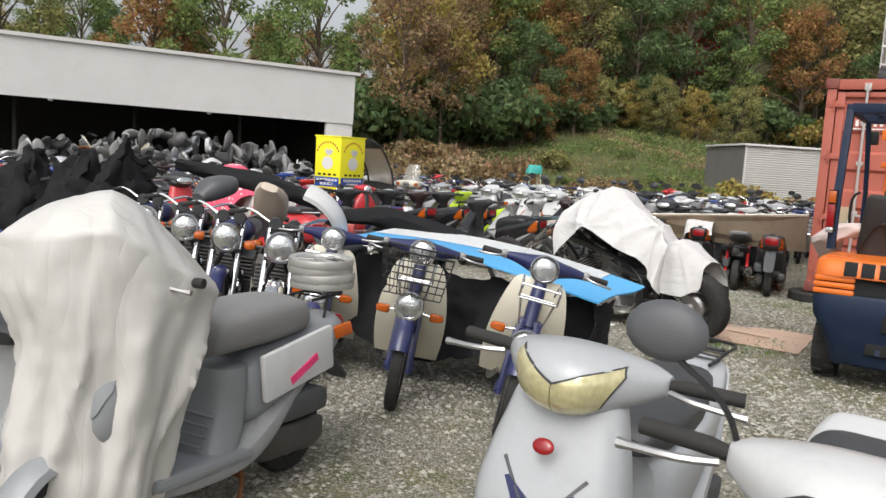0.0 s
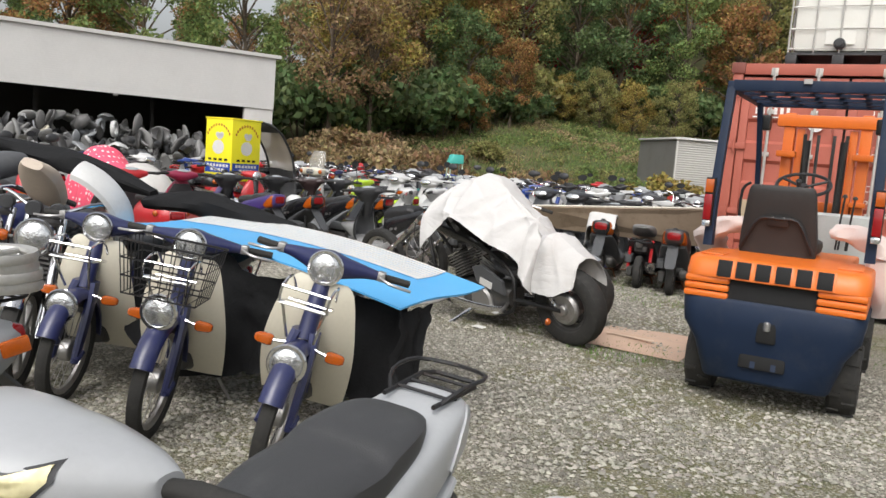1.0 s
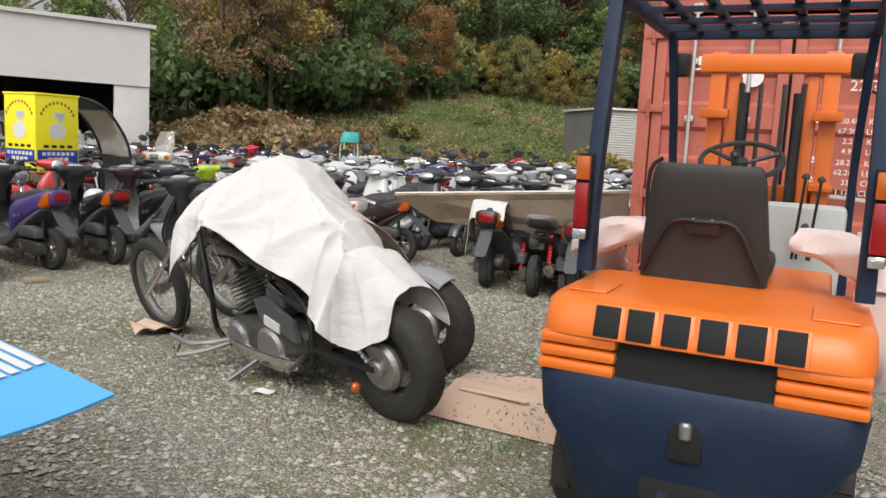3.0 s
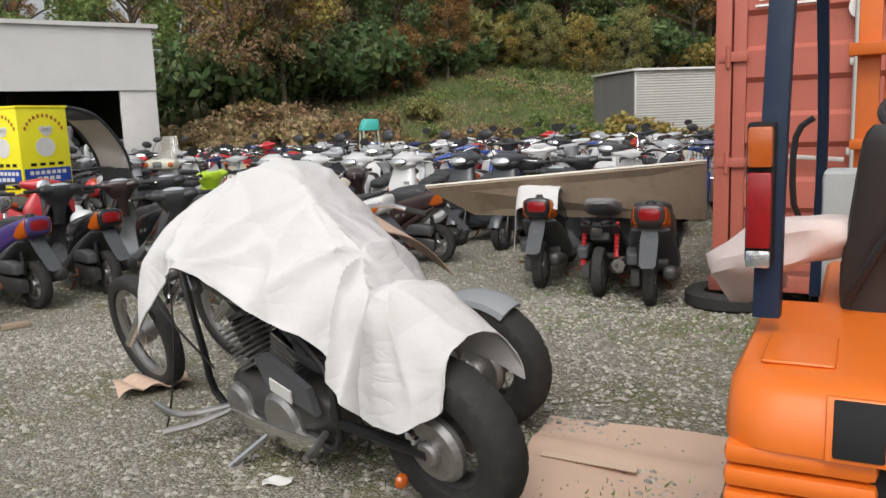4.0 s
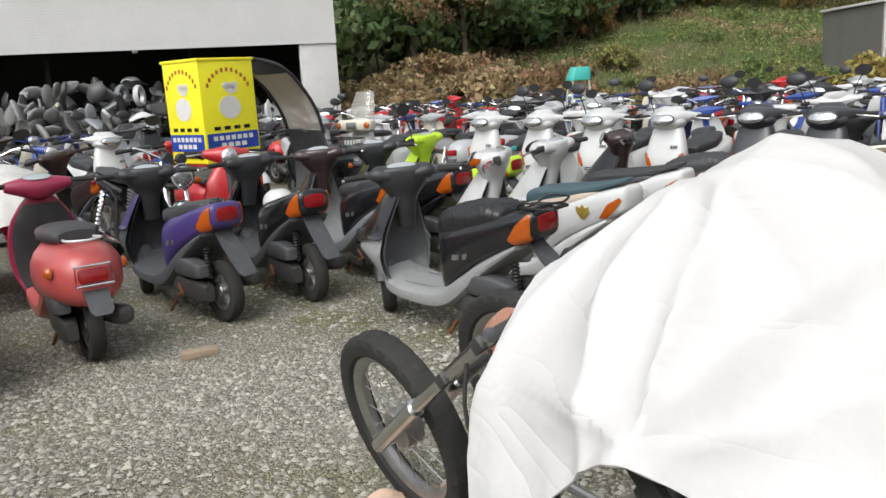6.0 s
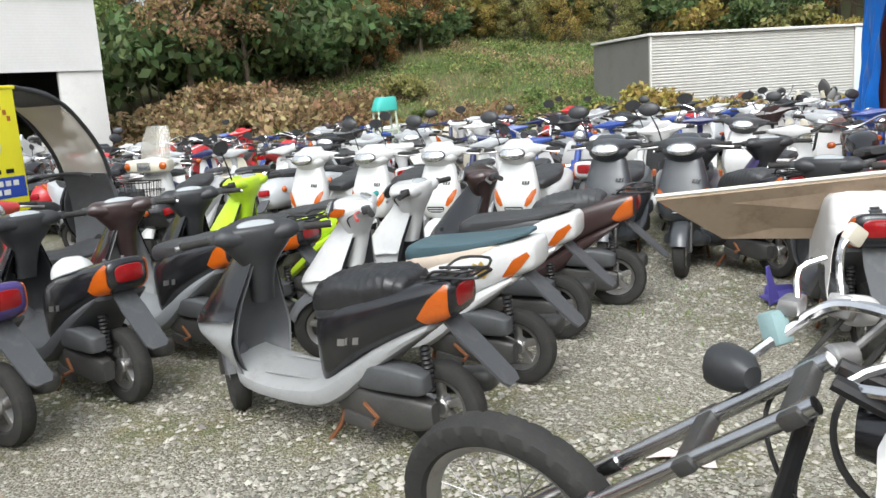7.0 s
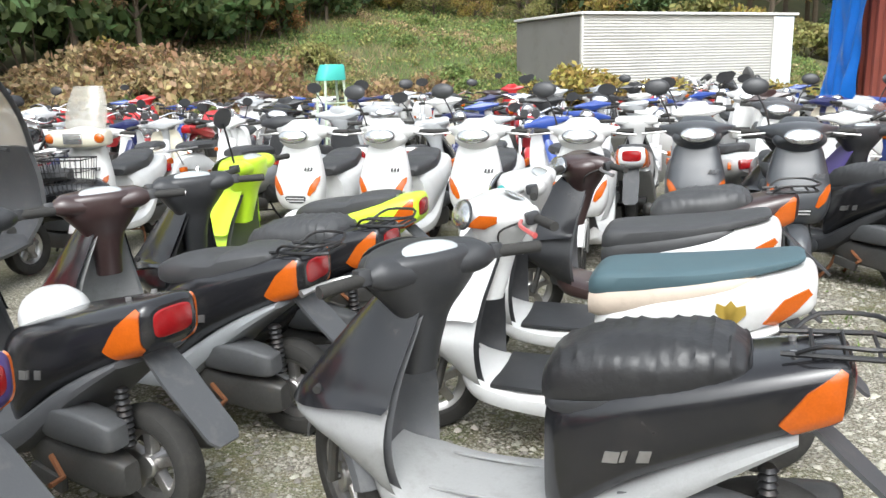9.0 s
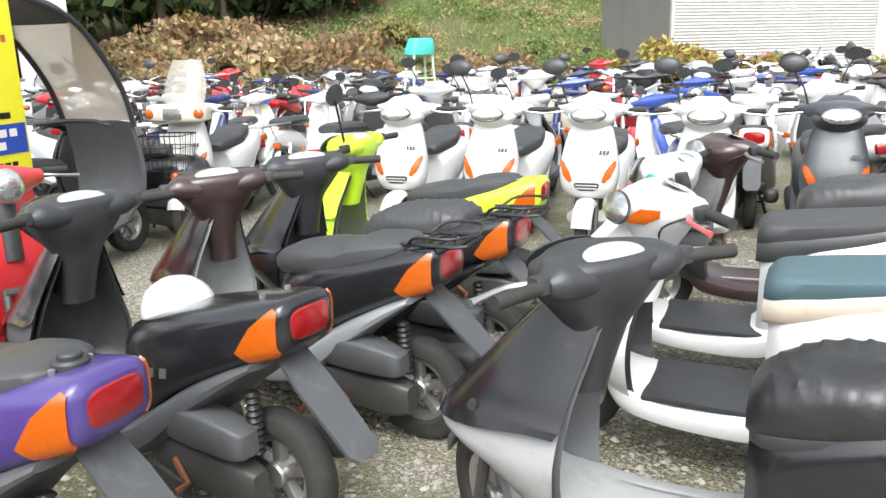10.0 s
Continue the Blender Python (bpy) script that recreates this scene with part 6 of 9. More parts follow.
def prism(bm, rows, k=2):
    """A body over rows of (z, half width, rear y, front y, corner) with rounded rear corners."""
    rings = []
    for z, w, yr, yf, c in rows:
        ring = [(-w, yf), (-w, yr + c)]
        for i in range(1, 5):
            a = math.pi / 2 * i / 5
            ring.append((-w + c * (1 - math.cos(a)), yr + c * (1 - math.sin(a))))
        ring += [(-w + c, yr), (-w * 0.3, yr - 0.012), (w * 0.3, yr - 0.012), (w - c, yr)]
        for i in range(4, 0, -1):
            a = math.pi / 2 * i / 5
            ring.append((w - c * (1 - math.cos(a)), yr + c * (1 - math.sin(a))))
        ring += [(w, yr + c), (w, yf)]
        rings.append([bm.verts.new((x, y, z)) for x, y in ring])
    ring_faces(bm, rings)
    return bm


b = prism(B(), [(0.17, 0.36, -0.36, 0.34, 0.05), (0.19, 0.375, -0.385, 0.34, 0.07), (0.40, 0.44, -0.43, 0.34, 0.09), (0.52, 0.515, -0.45, 0.34, 0.10), (0.665, 0.53, -0.455, 0.34, 0.10), (0.69, 0.52, -0.44, 0.34, 0.09)])
cw = part("counterweight", b, fl_navy, fk)
# a solid black block draws the shaded opening between and behind the louvres
part("counterweight_fascia", prism(B(), [(0.69, 0.505, -0.425, 0.32, 0.09), (0.86, 0.505, -0.40, 0.32, 0.09), (0.875, 0.505, -0.40, 0.32, 0.09)]), fl_black, fk)
for sd in (-1, 1):
    for i in range(3):
        z = 0.695 + 0.058 * i
        b = B()
        x = sd * 0.385
        box(b, (x, -0.39 + 0.004 * i, z + 0.027), (0.27, 0.13, 0.05), (0, 0, 0), 0.018)
        box(b, (sd * 0.49, -0.05, z + 0.027), (0.055, 0.70, 0.05), (0, 0, 0), 0.014)
        part("louvre", b, fl_orange, fk)
b = prism(B(), [(0.862, 0.528, -0.45, 0.30, 0.10), (0.90, 0.528, -0.45, 0.30, 0.10), (0.99, 0.522, -0.42, 0.30, 0.10), (1.035, 0.51, -0.385, 0.30, 0.12), (1.058, 0.47, -0.33, 0.30, 0.12)])
part("counterweight_top", b, fl_orange, fk)
for sd in (-1, 1):
    b = B()
    box(b, (sd * 0.4, -0.18, 1.072), (0.14, 0.24, 0.028), (0, 0, 0), 0.012)
    part("top_rib", b, fl_orange, fk)
part("filler_cap", cyl(B(), (0.0, -0.2, 1.062), 0.035, 0.012, "z", 16, bevel=0.003), fl_orange, fk)
# raised plain marks where the maker's letters stand
for i, x in enumerate((-0.285, -0.175, -0.06, 0.055, 0.17, 0.285)):
    y, z, tl = -0.4435, 0.942, (-12, 0, 0)
    plinth = part("badge_plinth", box(B(), (x, y - 0.002, z), (0.112, 0.012, 0.16), tl, 0.006), fl_orange, fk)
    part("badge_mark", box(B(), (x, y - 0.010, z), (0.086, 0.012, 0.135), tl, 0.05 if i in (1, 3) else 0.008), fl_black, plinth)
b = B()
# black blocks on the surface draw the shade inside the two slots
box(b, (0, -0.452, 0.53), (0.115, 0.03, 0.16), (-4, 0, 0), 0.03)
part("drawbar_slot", b, fl_black, fk)
part("drawbar_pin", cyl(B(), (0.0, -0.462, 0.555), 0.022, 0.06, "z", 12, bevel=0.008), steel, fk)
b = B()
box(b, (-0.01, -0.425, 0.325), (0.27, 0.03, 0.10), (-10, 0, 0), 0.02)
part("lower_slot", b, fl_black, fk)
for xx in (-0.06, 0.06):
    part("slot_rib", box(B(), (xx, -0.43, 0.325), (0.03, 0.02, 0.09), (-13, 0, 0)), fl_navy, fk)
part("under_frame", box(B(), (0, 0.75, 0.42), (0.78, 1.4, 0.36), bevel=0.03), fl_navy, fk)
part("hood", box(B(), (0, 0.62, 0.86), (0.78, 0.72, 0.42), bevel=0.05), fl_orange, fk)
part("floor_plate", box(B(), (0, 1.18, 0.60), (0.86, 0.5, 0.04)), dark_metal, fk)
part("dash_panel", box(B(), (0, 1.42, 0.92), (0.86, 0.10, 0.62), (12, 0, 0), 0.03), mat("pale_dash_panel", (0.55, 0.57, 0.55), 0.5), fk)


def fl_wheel(x, y, R, w, name):
    t = B()
    h = w / 2
    revolve(t, [(R * 0.55, -h), (R * 0.9, -h), (R, -h * 0.7), (R, h * 0.7), (R * 0.9, h), (R * 0.55, h)], (x, y, R), 36, closed=True)
    # revolve turns about y: lay the axle along x
    for v in t.verts:
        dx, dy = v.co.x - x, v.co.y - y
        v.co.x, v.co.y = x + dy, y + dx
    ob = part(name, t, rubber, fk)
    lug = B()
    for i in range(22):
        a = 2 * math.pi * i / 22
        box(lug, (x + (0.25 if i % 2 else -0.25) * w, y + (R + 0.004) * math.cos(a), R + (R + 0.004) * math.sin(a)), (w * 0.42, 0.026, 0.018), (math.degrees(a) - 90, 0, 0))
    part("tread", lug, rubber, ob)
    part("wheel_disc", cyl(B(), (x, y, R), R * 0.56, w * 0.8, "x", 20, bevel=0.02), fl_orange, ob)


for sd in (-1, 1):
    fl_wheel(sd * 0.435, 0.02, 0.235, 0.17, "rear_wheel")
    fl_wheel(sd * 0.43, 1.5, 0.31, 0.20, "front_wheel")
# overhead guard
gw = 0.485
for sd in (-1, 1):
    b = B()
    loft(b, [(0.98, sd * gw, -0.03, 0.032, 0.045), (1.4, sd * gw * 0.99, -0.02, 0.03, 0.04), (2.05, sd * gw * 0.97, 0.10, 0.03, 0.04)], 8, 3, "z", 6)
    part("rear_post", b, fl_navy, fk)
    b = B()
    loft(b, [(0.72, sd * (gw - 0.04), 1.42, 0.022, 0.03), (1.4, sd * (gw - 0.05), 1.36, 0.02, 0.028), (2.04, sd * (gw - 0.03), 1.18, 0.022, 0.03)], 8, 3, "z", 6)
    part("front_post", b, fl_navy, fk)
    part("roof_side", box(B(), (sd * gw * 0.97, 0.64, 2.055), (0.055, 1.16, 0.06), bevel=0.01), fl_navy, fk)
    lampb = B()
    box(lampb, (sd * (gw + 0.015), -0.085, 1.27), (0.06, 0.05, 0.32), (0, 0, 0), 0.01)
    lb = part("tail_lamp_housing", lampb, fl_black, fk)
    part("signal_lens", box(B(), (sd * (gw + 0.015), -0.115, 1.375), (0.052, 0.03, 0.09), bevel=0.008), amber_lens, lb)
    part("brake_lens", box(B(), (sd * (gw + 0.015), -0.115, 1.235), (0.052, 0.03, 0.17), bevel=0.008), red_lens, lb)
    part("reverse_lens", box(B(), (sd * (gw + 0.015), -0.112, 1.125), (0.052, 0.024, 0.04), bevel=0.006), clear_lens, lb)
for y, h in ((0.09, 0.075), (1.2, 0.07)):
    part("roof_cross_beam", box(B(), (0, y, 2.055), (gw * 1.92, 0.06, h), bevel=0.01), fl_navy, fk)
for i in range(5):
    part("roof_bar", box(B(), (-0.32 + 0.16 * i, 0.64, 2.06), (0.035, 1.05, 0.028), bevel=0.005), fl_navy, fk)
for y in (0.4, 0.7, 0.95):
    part("roof_bar", box(B(), (0, y, 2.035), (0.9, 0.03, 0.02)), fl_navy, fk)
part("roof_clip", box(B(), (0.0, 0.05, 2.085), (0.05, 0.02, 0.03)), steel, fk)
# seat
seat_fab = mat("black_vinyl_seat", (0.022, 0.020, 0.019), 0.6, var=0.2, scale=5, bump=0.15, fine=120, dirt=0.2, dirt_color=(0.06, 0.05, 0.045))
b = B()
loft(b, [(0.93, 0.0, 0.28, 0.245, 0.05), (1.03, 0.0, 0.275, 0.25, 0.058), (1.22, 0.0, 0.235, 0.23, 0.055), (1.37, 0.0, 0.205, 0.212, 0.045), (1.41, 0.0, 0.195, 0.19, 0.025)], 18, 3, "z", 5)
st = part("seat_backrest", b, seat_fab, fk)
st.matrix_basis = pose(-0.09, 0, 0)
b = B()
loft(b, [(0.3, 0, 0.99, 0.22, 0.05), (0.4, 0, 1.0, 0.25, 0.06), (0.7, 0, 1.0, 0.25, 0.06), (0.78, 0, 0.99, 0.2, 0.04)], 18, 2, "y", 4)
part("seat_cushion", b, seat_fab, fk).matrix_basis = pose(-0.09, 0, 0)
b = B()
tube(b, spline([(-0.23, 0.20, 0.97), (-0.19, 0.18, 1.06), (-0.12, 0.165, 1.18), (0, 0.155, 1.19), (0.12, 0.165, 1.18), (0.19, 0.18, 1.06), (0.23, 0.20, 0.97)], 3), 0.012, 8)
part("seat_bracket", b, frame_black, st)
part("bracket_plate", box(B(), (0, 0.165, 1.175), (0.13, 0.012, 0.075), (10, 0, 0), 0.004), frame_black, st)
for xx in (-0.035, 0.035):
    part("bolt", cyl(B(), (xx, 0.152, 1.195), 0.007, 0.012, "y", 8), steel, st)
# steering wheel, levers
b = B()
c = Vector((-0.06, 1.08, 1.43))
pts = [c + Vector((0.19 * math.cos(a), 0.165 * math.sin(a), 0.085 * math.sin(a))) for a in (2 * math.pi * i / 28 for i in range(28))]
tube(b, pts, 0.013, 8, loop=True)
for a in (0.5, 2.6, 4.7):
    tube(b, [c - Vector((0, 0, 0.02)), c + Vector((0.19 * math.cos(a), 0.165 * math.sin(a), 0.085 * math.sin(a)))], 0.011, 6)
tube(b, [c, (c.x, 1.34, 0.95)], 0.03, 10)
sw = part("steering_wheel", b, plastic, fk)
b = B()
k0 = c + Vector((-0.02, -0.13, -0.03))
tube(b, [k0, k0 + Vector((0, -0.01, 0.05))], [0.012, 0.02], 8)
dome(b, k0 + Vector((0, -0.01, 0.05)), (0.024, 0.024), (0, 0, 1), 10, 4, 1.0)
part("steering_knob", b, plastic, sw)
for i, (x, z) in enumerate(((0.20, 1.36), (0.27, 1.35), (0.22, 1.12), (0.28, 1.1))):
    b = B()
    tube(b, spline([(x, 1.30, 0.95), (x + 0.01, 1.25, 1.1), (x + 0.03, 1.17, z)], 3), 0.008, 6)
    dome(b, (x + 0.03, 1.17, z), (0.02, 0.02), (0, -0.3, 1), 10, 4, 1.2)
    part("control_lever", b, plastic, fk)
# mast
for sd in (-1, 1):
    b = B()
    box(b, (sd * 0.29, 1.80, 1.05), (0.085, 0.13, 1.95), bevel=0.008)
    part("mast_channel", b, fl_orange, fk)
    b = B()
    box(b, (sd * 0.20, 1.80, 1.02), (0.06, 0.09, 1.75), bevel=0.006)
    part("inner_mast", b, fl_orange, fk)
    part("mast_bracket", box(B(), (sd * 0.29, 1.70, 1.68), (0.15, 0.08, 0.05), bevel=0.006), fl_orange, fk)
    part("mast_bracket", box(B(), (sd * 0.29, 1.72, 1.30), (0.12, 0.08, 0.04), bevel=0.006), fl_orange, fk)
    part("lift_cylinder", cyl(B(), (sd * 0.14, 1.72, 1.0), 0.03, 1.6, "z", 12), frame_black, fk)
    b = B()
    tube(b, spline([(sd * 0.12, 1.70, 0.7), (sd * 0.13, 1.66, 1.3), (sd * 0.16, 1.72, 1.85)], 4), 0.016, 6)
    part("hose", b, rubber, fk)
    b = B()
    tube(b, [(sd * 0.06, 1.76, 0.5), (sd * 0.06, 1.76, 1.85)], 0.014, 6)
    part("chain", b, dark_metal, fk)
    b = B()
    box(b, (sd * 0.3, 2.45, 0.06), (0.11, 1.1, 0.04), bevel=0.01)
    box(b, (sd * 0.3, 1.93, 0.35), (0.11, 0.05, 0.62), bevel=0.01)
    part("fork_tine", b, frame_black, fk)
part("mast_cross_beam", box(B(), (0, 1.77, 1.96), (0.78, 0.11, 0.1), bevel=0.012), fl_orange, fk)
part("mast_cross_beam", box(B(), (0, 1.86, 1.25), (0.6, 0.05, 0.1), bevel=0.01), fl_orange, fk)
for z in (0.25, 0.55):
    part("carriage_bar", box(B(), (0, 1.9, z), (0.9, 0.05, 0.1), bevel=0.008), frame_black, fk)
# work lamps and mirror
for sd in (-1, 1):
    b = B()
    box(b, (sd * 0.42, 1.27, 1.90), (0.1, 0.09, 0.12), bevel=0.02)
    part("work_lamp", b, frame_black, fk)
b = B()
dome(b, (0.565, 1.13, 1.66), (0.075, 0.115), (-0.1, -1, 0.1), 20, 5, 0.4)
mr = part("rear_mirror", b, plastic, fk)
b = B()
dome(b, (0.565, 1.105, 1.66), (0.068, 0.105), (-0.1, -1, 0.1), 20, 4, 0.12)
part("mirror_glass", b, mat("mirror_glass", (0.85, 0.86, 0.87), 0.04, 1.0, 0.02), mr)
b = B()
tube(b, [(0.47, 1.2, 1.78), (0.56, 1.15, 1.72)], 0.008, 6)
part("mirror_stalk", b, frame_black, mr)
b = B()
tube(b, spline([(-0.46, 1.28, 1.0), (-0.52, 1.24, 1.1), (-0.52, 1.22, 1.35), (-0.46, 1.22, 1.42)], 3), 0.012, 8)
part("grab_handle", b, frame_black, fk)


def bundle(bm, pts, radii, seed):
    """A rolled or bunched cloth along pts."""
    rng = random.Random(seed)
    rings = []
    path = spline([(*p, r) for p, r in zip(pts, radii)], 5)
    for i, q in enumerate(path):
        p, r = Vector(q[:3]), q[3]
        d = Vector(path[min(i + 1, len(path) - 1)][:3]) - Vector(path[max(i - 1, 0)][:3])
        d.normalize()
        s = d.cross(Vector((0, 0, 1))).normalized() if abs(d.z) < 0.95 else Vector((1, 0, 0))
        u = s.cross(d)
        ring = []
        for k in range(16):
            a = 2 * math.pi * k / 16
            rr = r * (1 + 0.13 * math.sin(3 * a + i * 0.6 + seed) + 0.09 * math.sin(5 * a - i * 0.9))
            ring.append(bm.verts.new(p + rr * (math.cos(a) * s + 0.8 * math.sin(a) * u)))
        rings.append(ring)
    ring_faces(bm, rings)
    return bm


solid("draped_cloth", bundle(B(), [(0.25, 0.30, 1.13), (0.42, 0.22, 1.12), (0.55, 0.20, 1.02), (0.585, 0.22, 0.80), (0.57, 0.26, 0.62)], [0.06, 0.085, 0.1, 0.11, 0.05], 2), cloth_pink, "bunched pinkish white cloth hanging over a forklift's side", "cloth", m=FORK)
solid("draped_cloth", bundle(B(), [(-0.26, 0.30, 1.13), (-0.40, 0.30, 1.12), (-0.56, 0.40, 1.04), (-0.60, 0.62, 0.95), (-0.56, 0.85, 0.9)], [0.05, 0.075, 0.095, 0.11, 0.05], 4), cloth_pink, "bunched pinkish white cloth hanging over a forklift's side", "cloth", m=FORK)

# the hood and the counterweight's upper half sit a little lower
for o in list(fk.children) + [c_ for o_ in fk.children for c_ in o_.children]:
    if o.name.split(".")[0] in ("counterweight_top", "top_rib", "filler_cap", "badge_plinth", "badge_mark", "louvre", "hood"):
        for v in o.data.vertices:
            if v.co.z > 0.62:
                v.co.z = 0.62 + (v.co.z - 0.62) * 0.8
            if v.co.z > 0.925:
                v.co.z = 0.925 + (v.co.z - 0.925) * 0.35


# ---- the near row of scooters, tails to the aisle ----
taped = mat("seat_wrapped_in_black_tape", (0.017, 0.017, 0.018), 0.42, var=0.35, scale=9, bump=0.5, fine=40, coat=0.1, dirt=0.15, dirt_color=(0.1, 0.1, 0.1))
spots = []


def park(ob, x, y, heading, lean=0.0, z=0.0):
    spots.append((x, y))
    return put(ob, x, y, heading, lean, z)


def paints(ob, colour, names="rear_body floorboard leg_shield handlebar_cover front_fender", label=""):
    return recolour(ob, {k: (PAINT[colour] if isinstance(colour, str) else colour) for k in names.split()}, label)


A = park(scooter("black", light_plastic, carrier=True, inner=grey_plastic, head=plastic, seat=False, label="black and silver scooter with a tape-wrapped seat and wire carrier"), 0.69, 10.965, 139.5, -3)
Bs = park(scooter("white", "white", seat=False, inner=plastic, label="white scooter with a faded teal and beige seat"), 1.21, 11.62, 140, -3)


def wrapped_seat():
    """A short thick seat wound with tape in uneven turns."""
    b_ = loft(B(), [(-0.06, 0, 0.635, 0.08, 0.045), (-0.10, 0, 0.655, 0.122, 0.08), (-0.2, 0, 0.68, 0.145, 0.098), (-0.36, 0, 0.705, 0.15, 0.098), (-0.48, 0, 0.73, 0.138, 0.08), (-0.55, 0, 0.74, 0.115, 0.048), (-0.57, 0, 0.738, 0.08, 0.02)], 40, 12, power=2.7)
    for v in b_.verts:
        x, y, z = v.co
        ph = x + 0.16 * y + 0.012 * math.sin(19 * y + 7 * x)
        w_ = (ph / 0.043) % 1.0
        up = max(0.0, min(1.0, (z - 0.66) * 12))
        h_ = up * (0.007 * w_**3 + 0.003 * math.sin(60 * y + 25 * x)) + (1 - up) * 0.004 * math.sin(38 * z + 9 * x)
        v.co.z += h_
        v.co.y += math.copysign(h_ * 0.6, y)
    return b_


part("seat", wrapped_seat(), taped, A, "seat wound with wrinkled black tape")
part("seat_base", loft(B(), [(-0.07, 0, 0.60, 0.09, 0.03), (-0.14, 0, 0.61, 0.142, 0.035), (-0.42, 0, 0.665, 0.156, 0.04), (-0.56, 0, 0.71, 0.13, 0.03)], 20, 3, power=3), plastic, A)
for sd in (-1, 1):
    part("floor_ridge", box(B(), (0.1, sd * 0.10, 0.283), (0.34, 0.012, 0.008), (0, 0, 0), 0.003), light_plastic, A)
    part("shield_hole", cyl(B(), (0.60, sd * 0.112, 0.555), 0.013, 0.03, "y", 10), rubber, A)
for sd in (-1, 1):
    em = B()
    for i in range(3):
        plate(em, [(-0.012, 0), (0.012, 0), (0.02, 0.06), (0, 0.085), (-0.02, 0.06)], 0.004, pose(-0.53, sd * 0.162, 0.61, 90, 0, 0) @ pose(0, 0, 0, 0, 0, 32 - 32 * i))
    part("winged_emblem", em, sticker_gold, Bs, "gold wing-shaped emblem")
part("seat", loft(B(), [(-0.05, 0, 0.685, 0.10, 0.03), (-0.09, 0, 0.70, 0.13, 0.05), (-0.2, 0, 0.718, 0.145, 0.045), (-0.3, 0, 0.735, 0.15, 0.036), (-0.45, 0, 0.755, 0.145, 0.03), (-0.6, 0, 0.785, 0.12, 0.022), (-0.72, 0, 0.815, 0.09, 0.014), (-0.75, 0, 0.82, 0.05, 0.008)], 20, 4, power=4), teal_vinyl, Bs, "thin faded teal seat top")
part("floor_mat", box(B(), (0.09, 0, 0.283), (0.44, 0.33, 0.02), (0, 0, 0), 0.008), plastic, Bs)
part("seat_base", loft(B(), [(-0.05, 0, 0.625, 0.11, 0.05), (-0.12, 0, 0.645, 0.14, 0.07), (-0.35, 0, 0.685, 0.154, 0.07), (-0.52, 0, 0.725, 0.142, 0.055), (-0.60, 0, 0.745, 0.11, 0.03)], 20, 4, power=3.2), beige_vinyl, Bs, "torn beige seat foam")
C = park(scooter("black", low=grey_plastic, seat=False, head=plastic, label="black scooter with its seat removed"), -0.77, 12.13, 132)
b = B()
loft(b, [(0.56, -0.22, 0, 0.10, 0.10), (0.66, -0.22, 0, 0.12, 0.115), (0.72, -0.22, 0, 0.10, 0.095), (0.755, -0.22, 0, 0.05, 0.05)], 18, 3, "z", 2)
part("fuel_tank", b, PAINT["white"], C, "white plastic tank showing where the seat is missing")
D = park(scooter("black", low="grey", carrier=True, inner=light_plastic, head="maroon", label="black scooter with grey lower panels and a wire carrier"), -0.25, 12.59, 136, -3)
F = park(copy_thing(A, Matrix()), 0.13, 12.95, 137, -2)
recolour(F, {"leg_shield": PAINT["black"], "floorboard": PAINT["black"], "inner_panel": plastic, "seat": vinyl}, "black scooter with a black seat, standing in a row")
L = park(scooter("lime", "lime", inner=grey_plastic, head="lime", mirrors=1, label="lime green scooter with a black seat"), 0.47, 13.66, 143, -2)
C2 = park(copy_thing(Bs, Matrix()), 1.62, 12.25, 143, -3)
recolour(C2, {"seat": vinyl, "seat_base": vinyl, "winged_emblem": PAINT["white"]}, "white scooter with a black seat")
D2 = park(copy_thing(A, Matrix()), 2.2, 12.78, 147, -2)
recolour(D2, {"rear_body": PAINT["maroon"], "floorboard": PAINT["maroon"], "leg_shield": plastic, "handlebar_cover": PAINT["maroon"], "seat": vinyl}, "dark maroon scooter with a black seat")
P = park(scooter("purple", low=grey_plastic, head=plastic, label="dark purple scooter with red and amber tail lamps"), -1.3, 11.65, 140)
part("fuel_cap", cyl(cyl(B(), (-0.66, 0, 0.785), 0.042, 0.03, "z", 18, bevel=0.006), (-0.66, 0, 0.803), 0.028, 0.02, "z", 14, bevel=0.004), plastic, P)
RR = park(scooter("coral", "coral", "retro", label="faded red retro scooter with rounded rear and black seat", head="magenta"), -1.72, 10.95, 132)
b = B()
tube(b, spline([(-0.62, -0.08, 0.72), (-0.78, -0.085, 0.735), (-0.83, 0, 0.735), (-0.78, 0.085, 0.735), (-0.62, 0.08, 0.72)], 3), 0.008, 6)
part("rear_grab_rail", b, PAINT["white"], RR)
b = B()
tube(b, [(-0.882, -0.095, 0.50), (-0.882, 0.095, 0.50), (-0.868, 0.09, 0.605), (-0.868, -0.09, 0.605)], 0.008, 6, loop=True)
part("lamp_guard", b, chrome, RR)
recolour(RR, {"leg_shield": PAINT["magenta"]})
R2 = park(copy_thing(RR, Matrix()), -2.17, 10.35, 132)
paints(R2, "red", label="bright red retro scooter with a black seat")
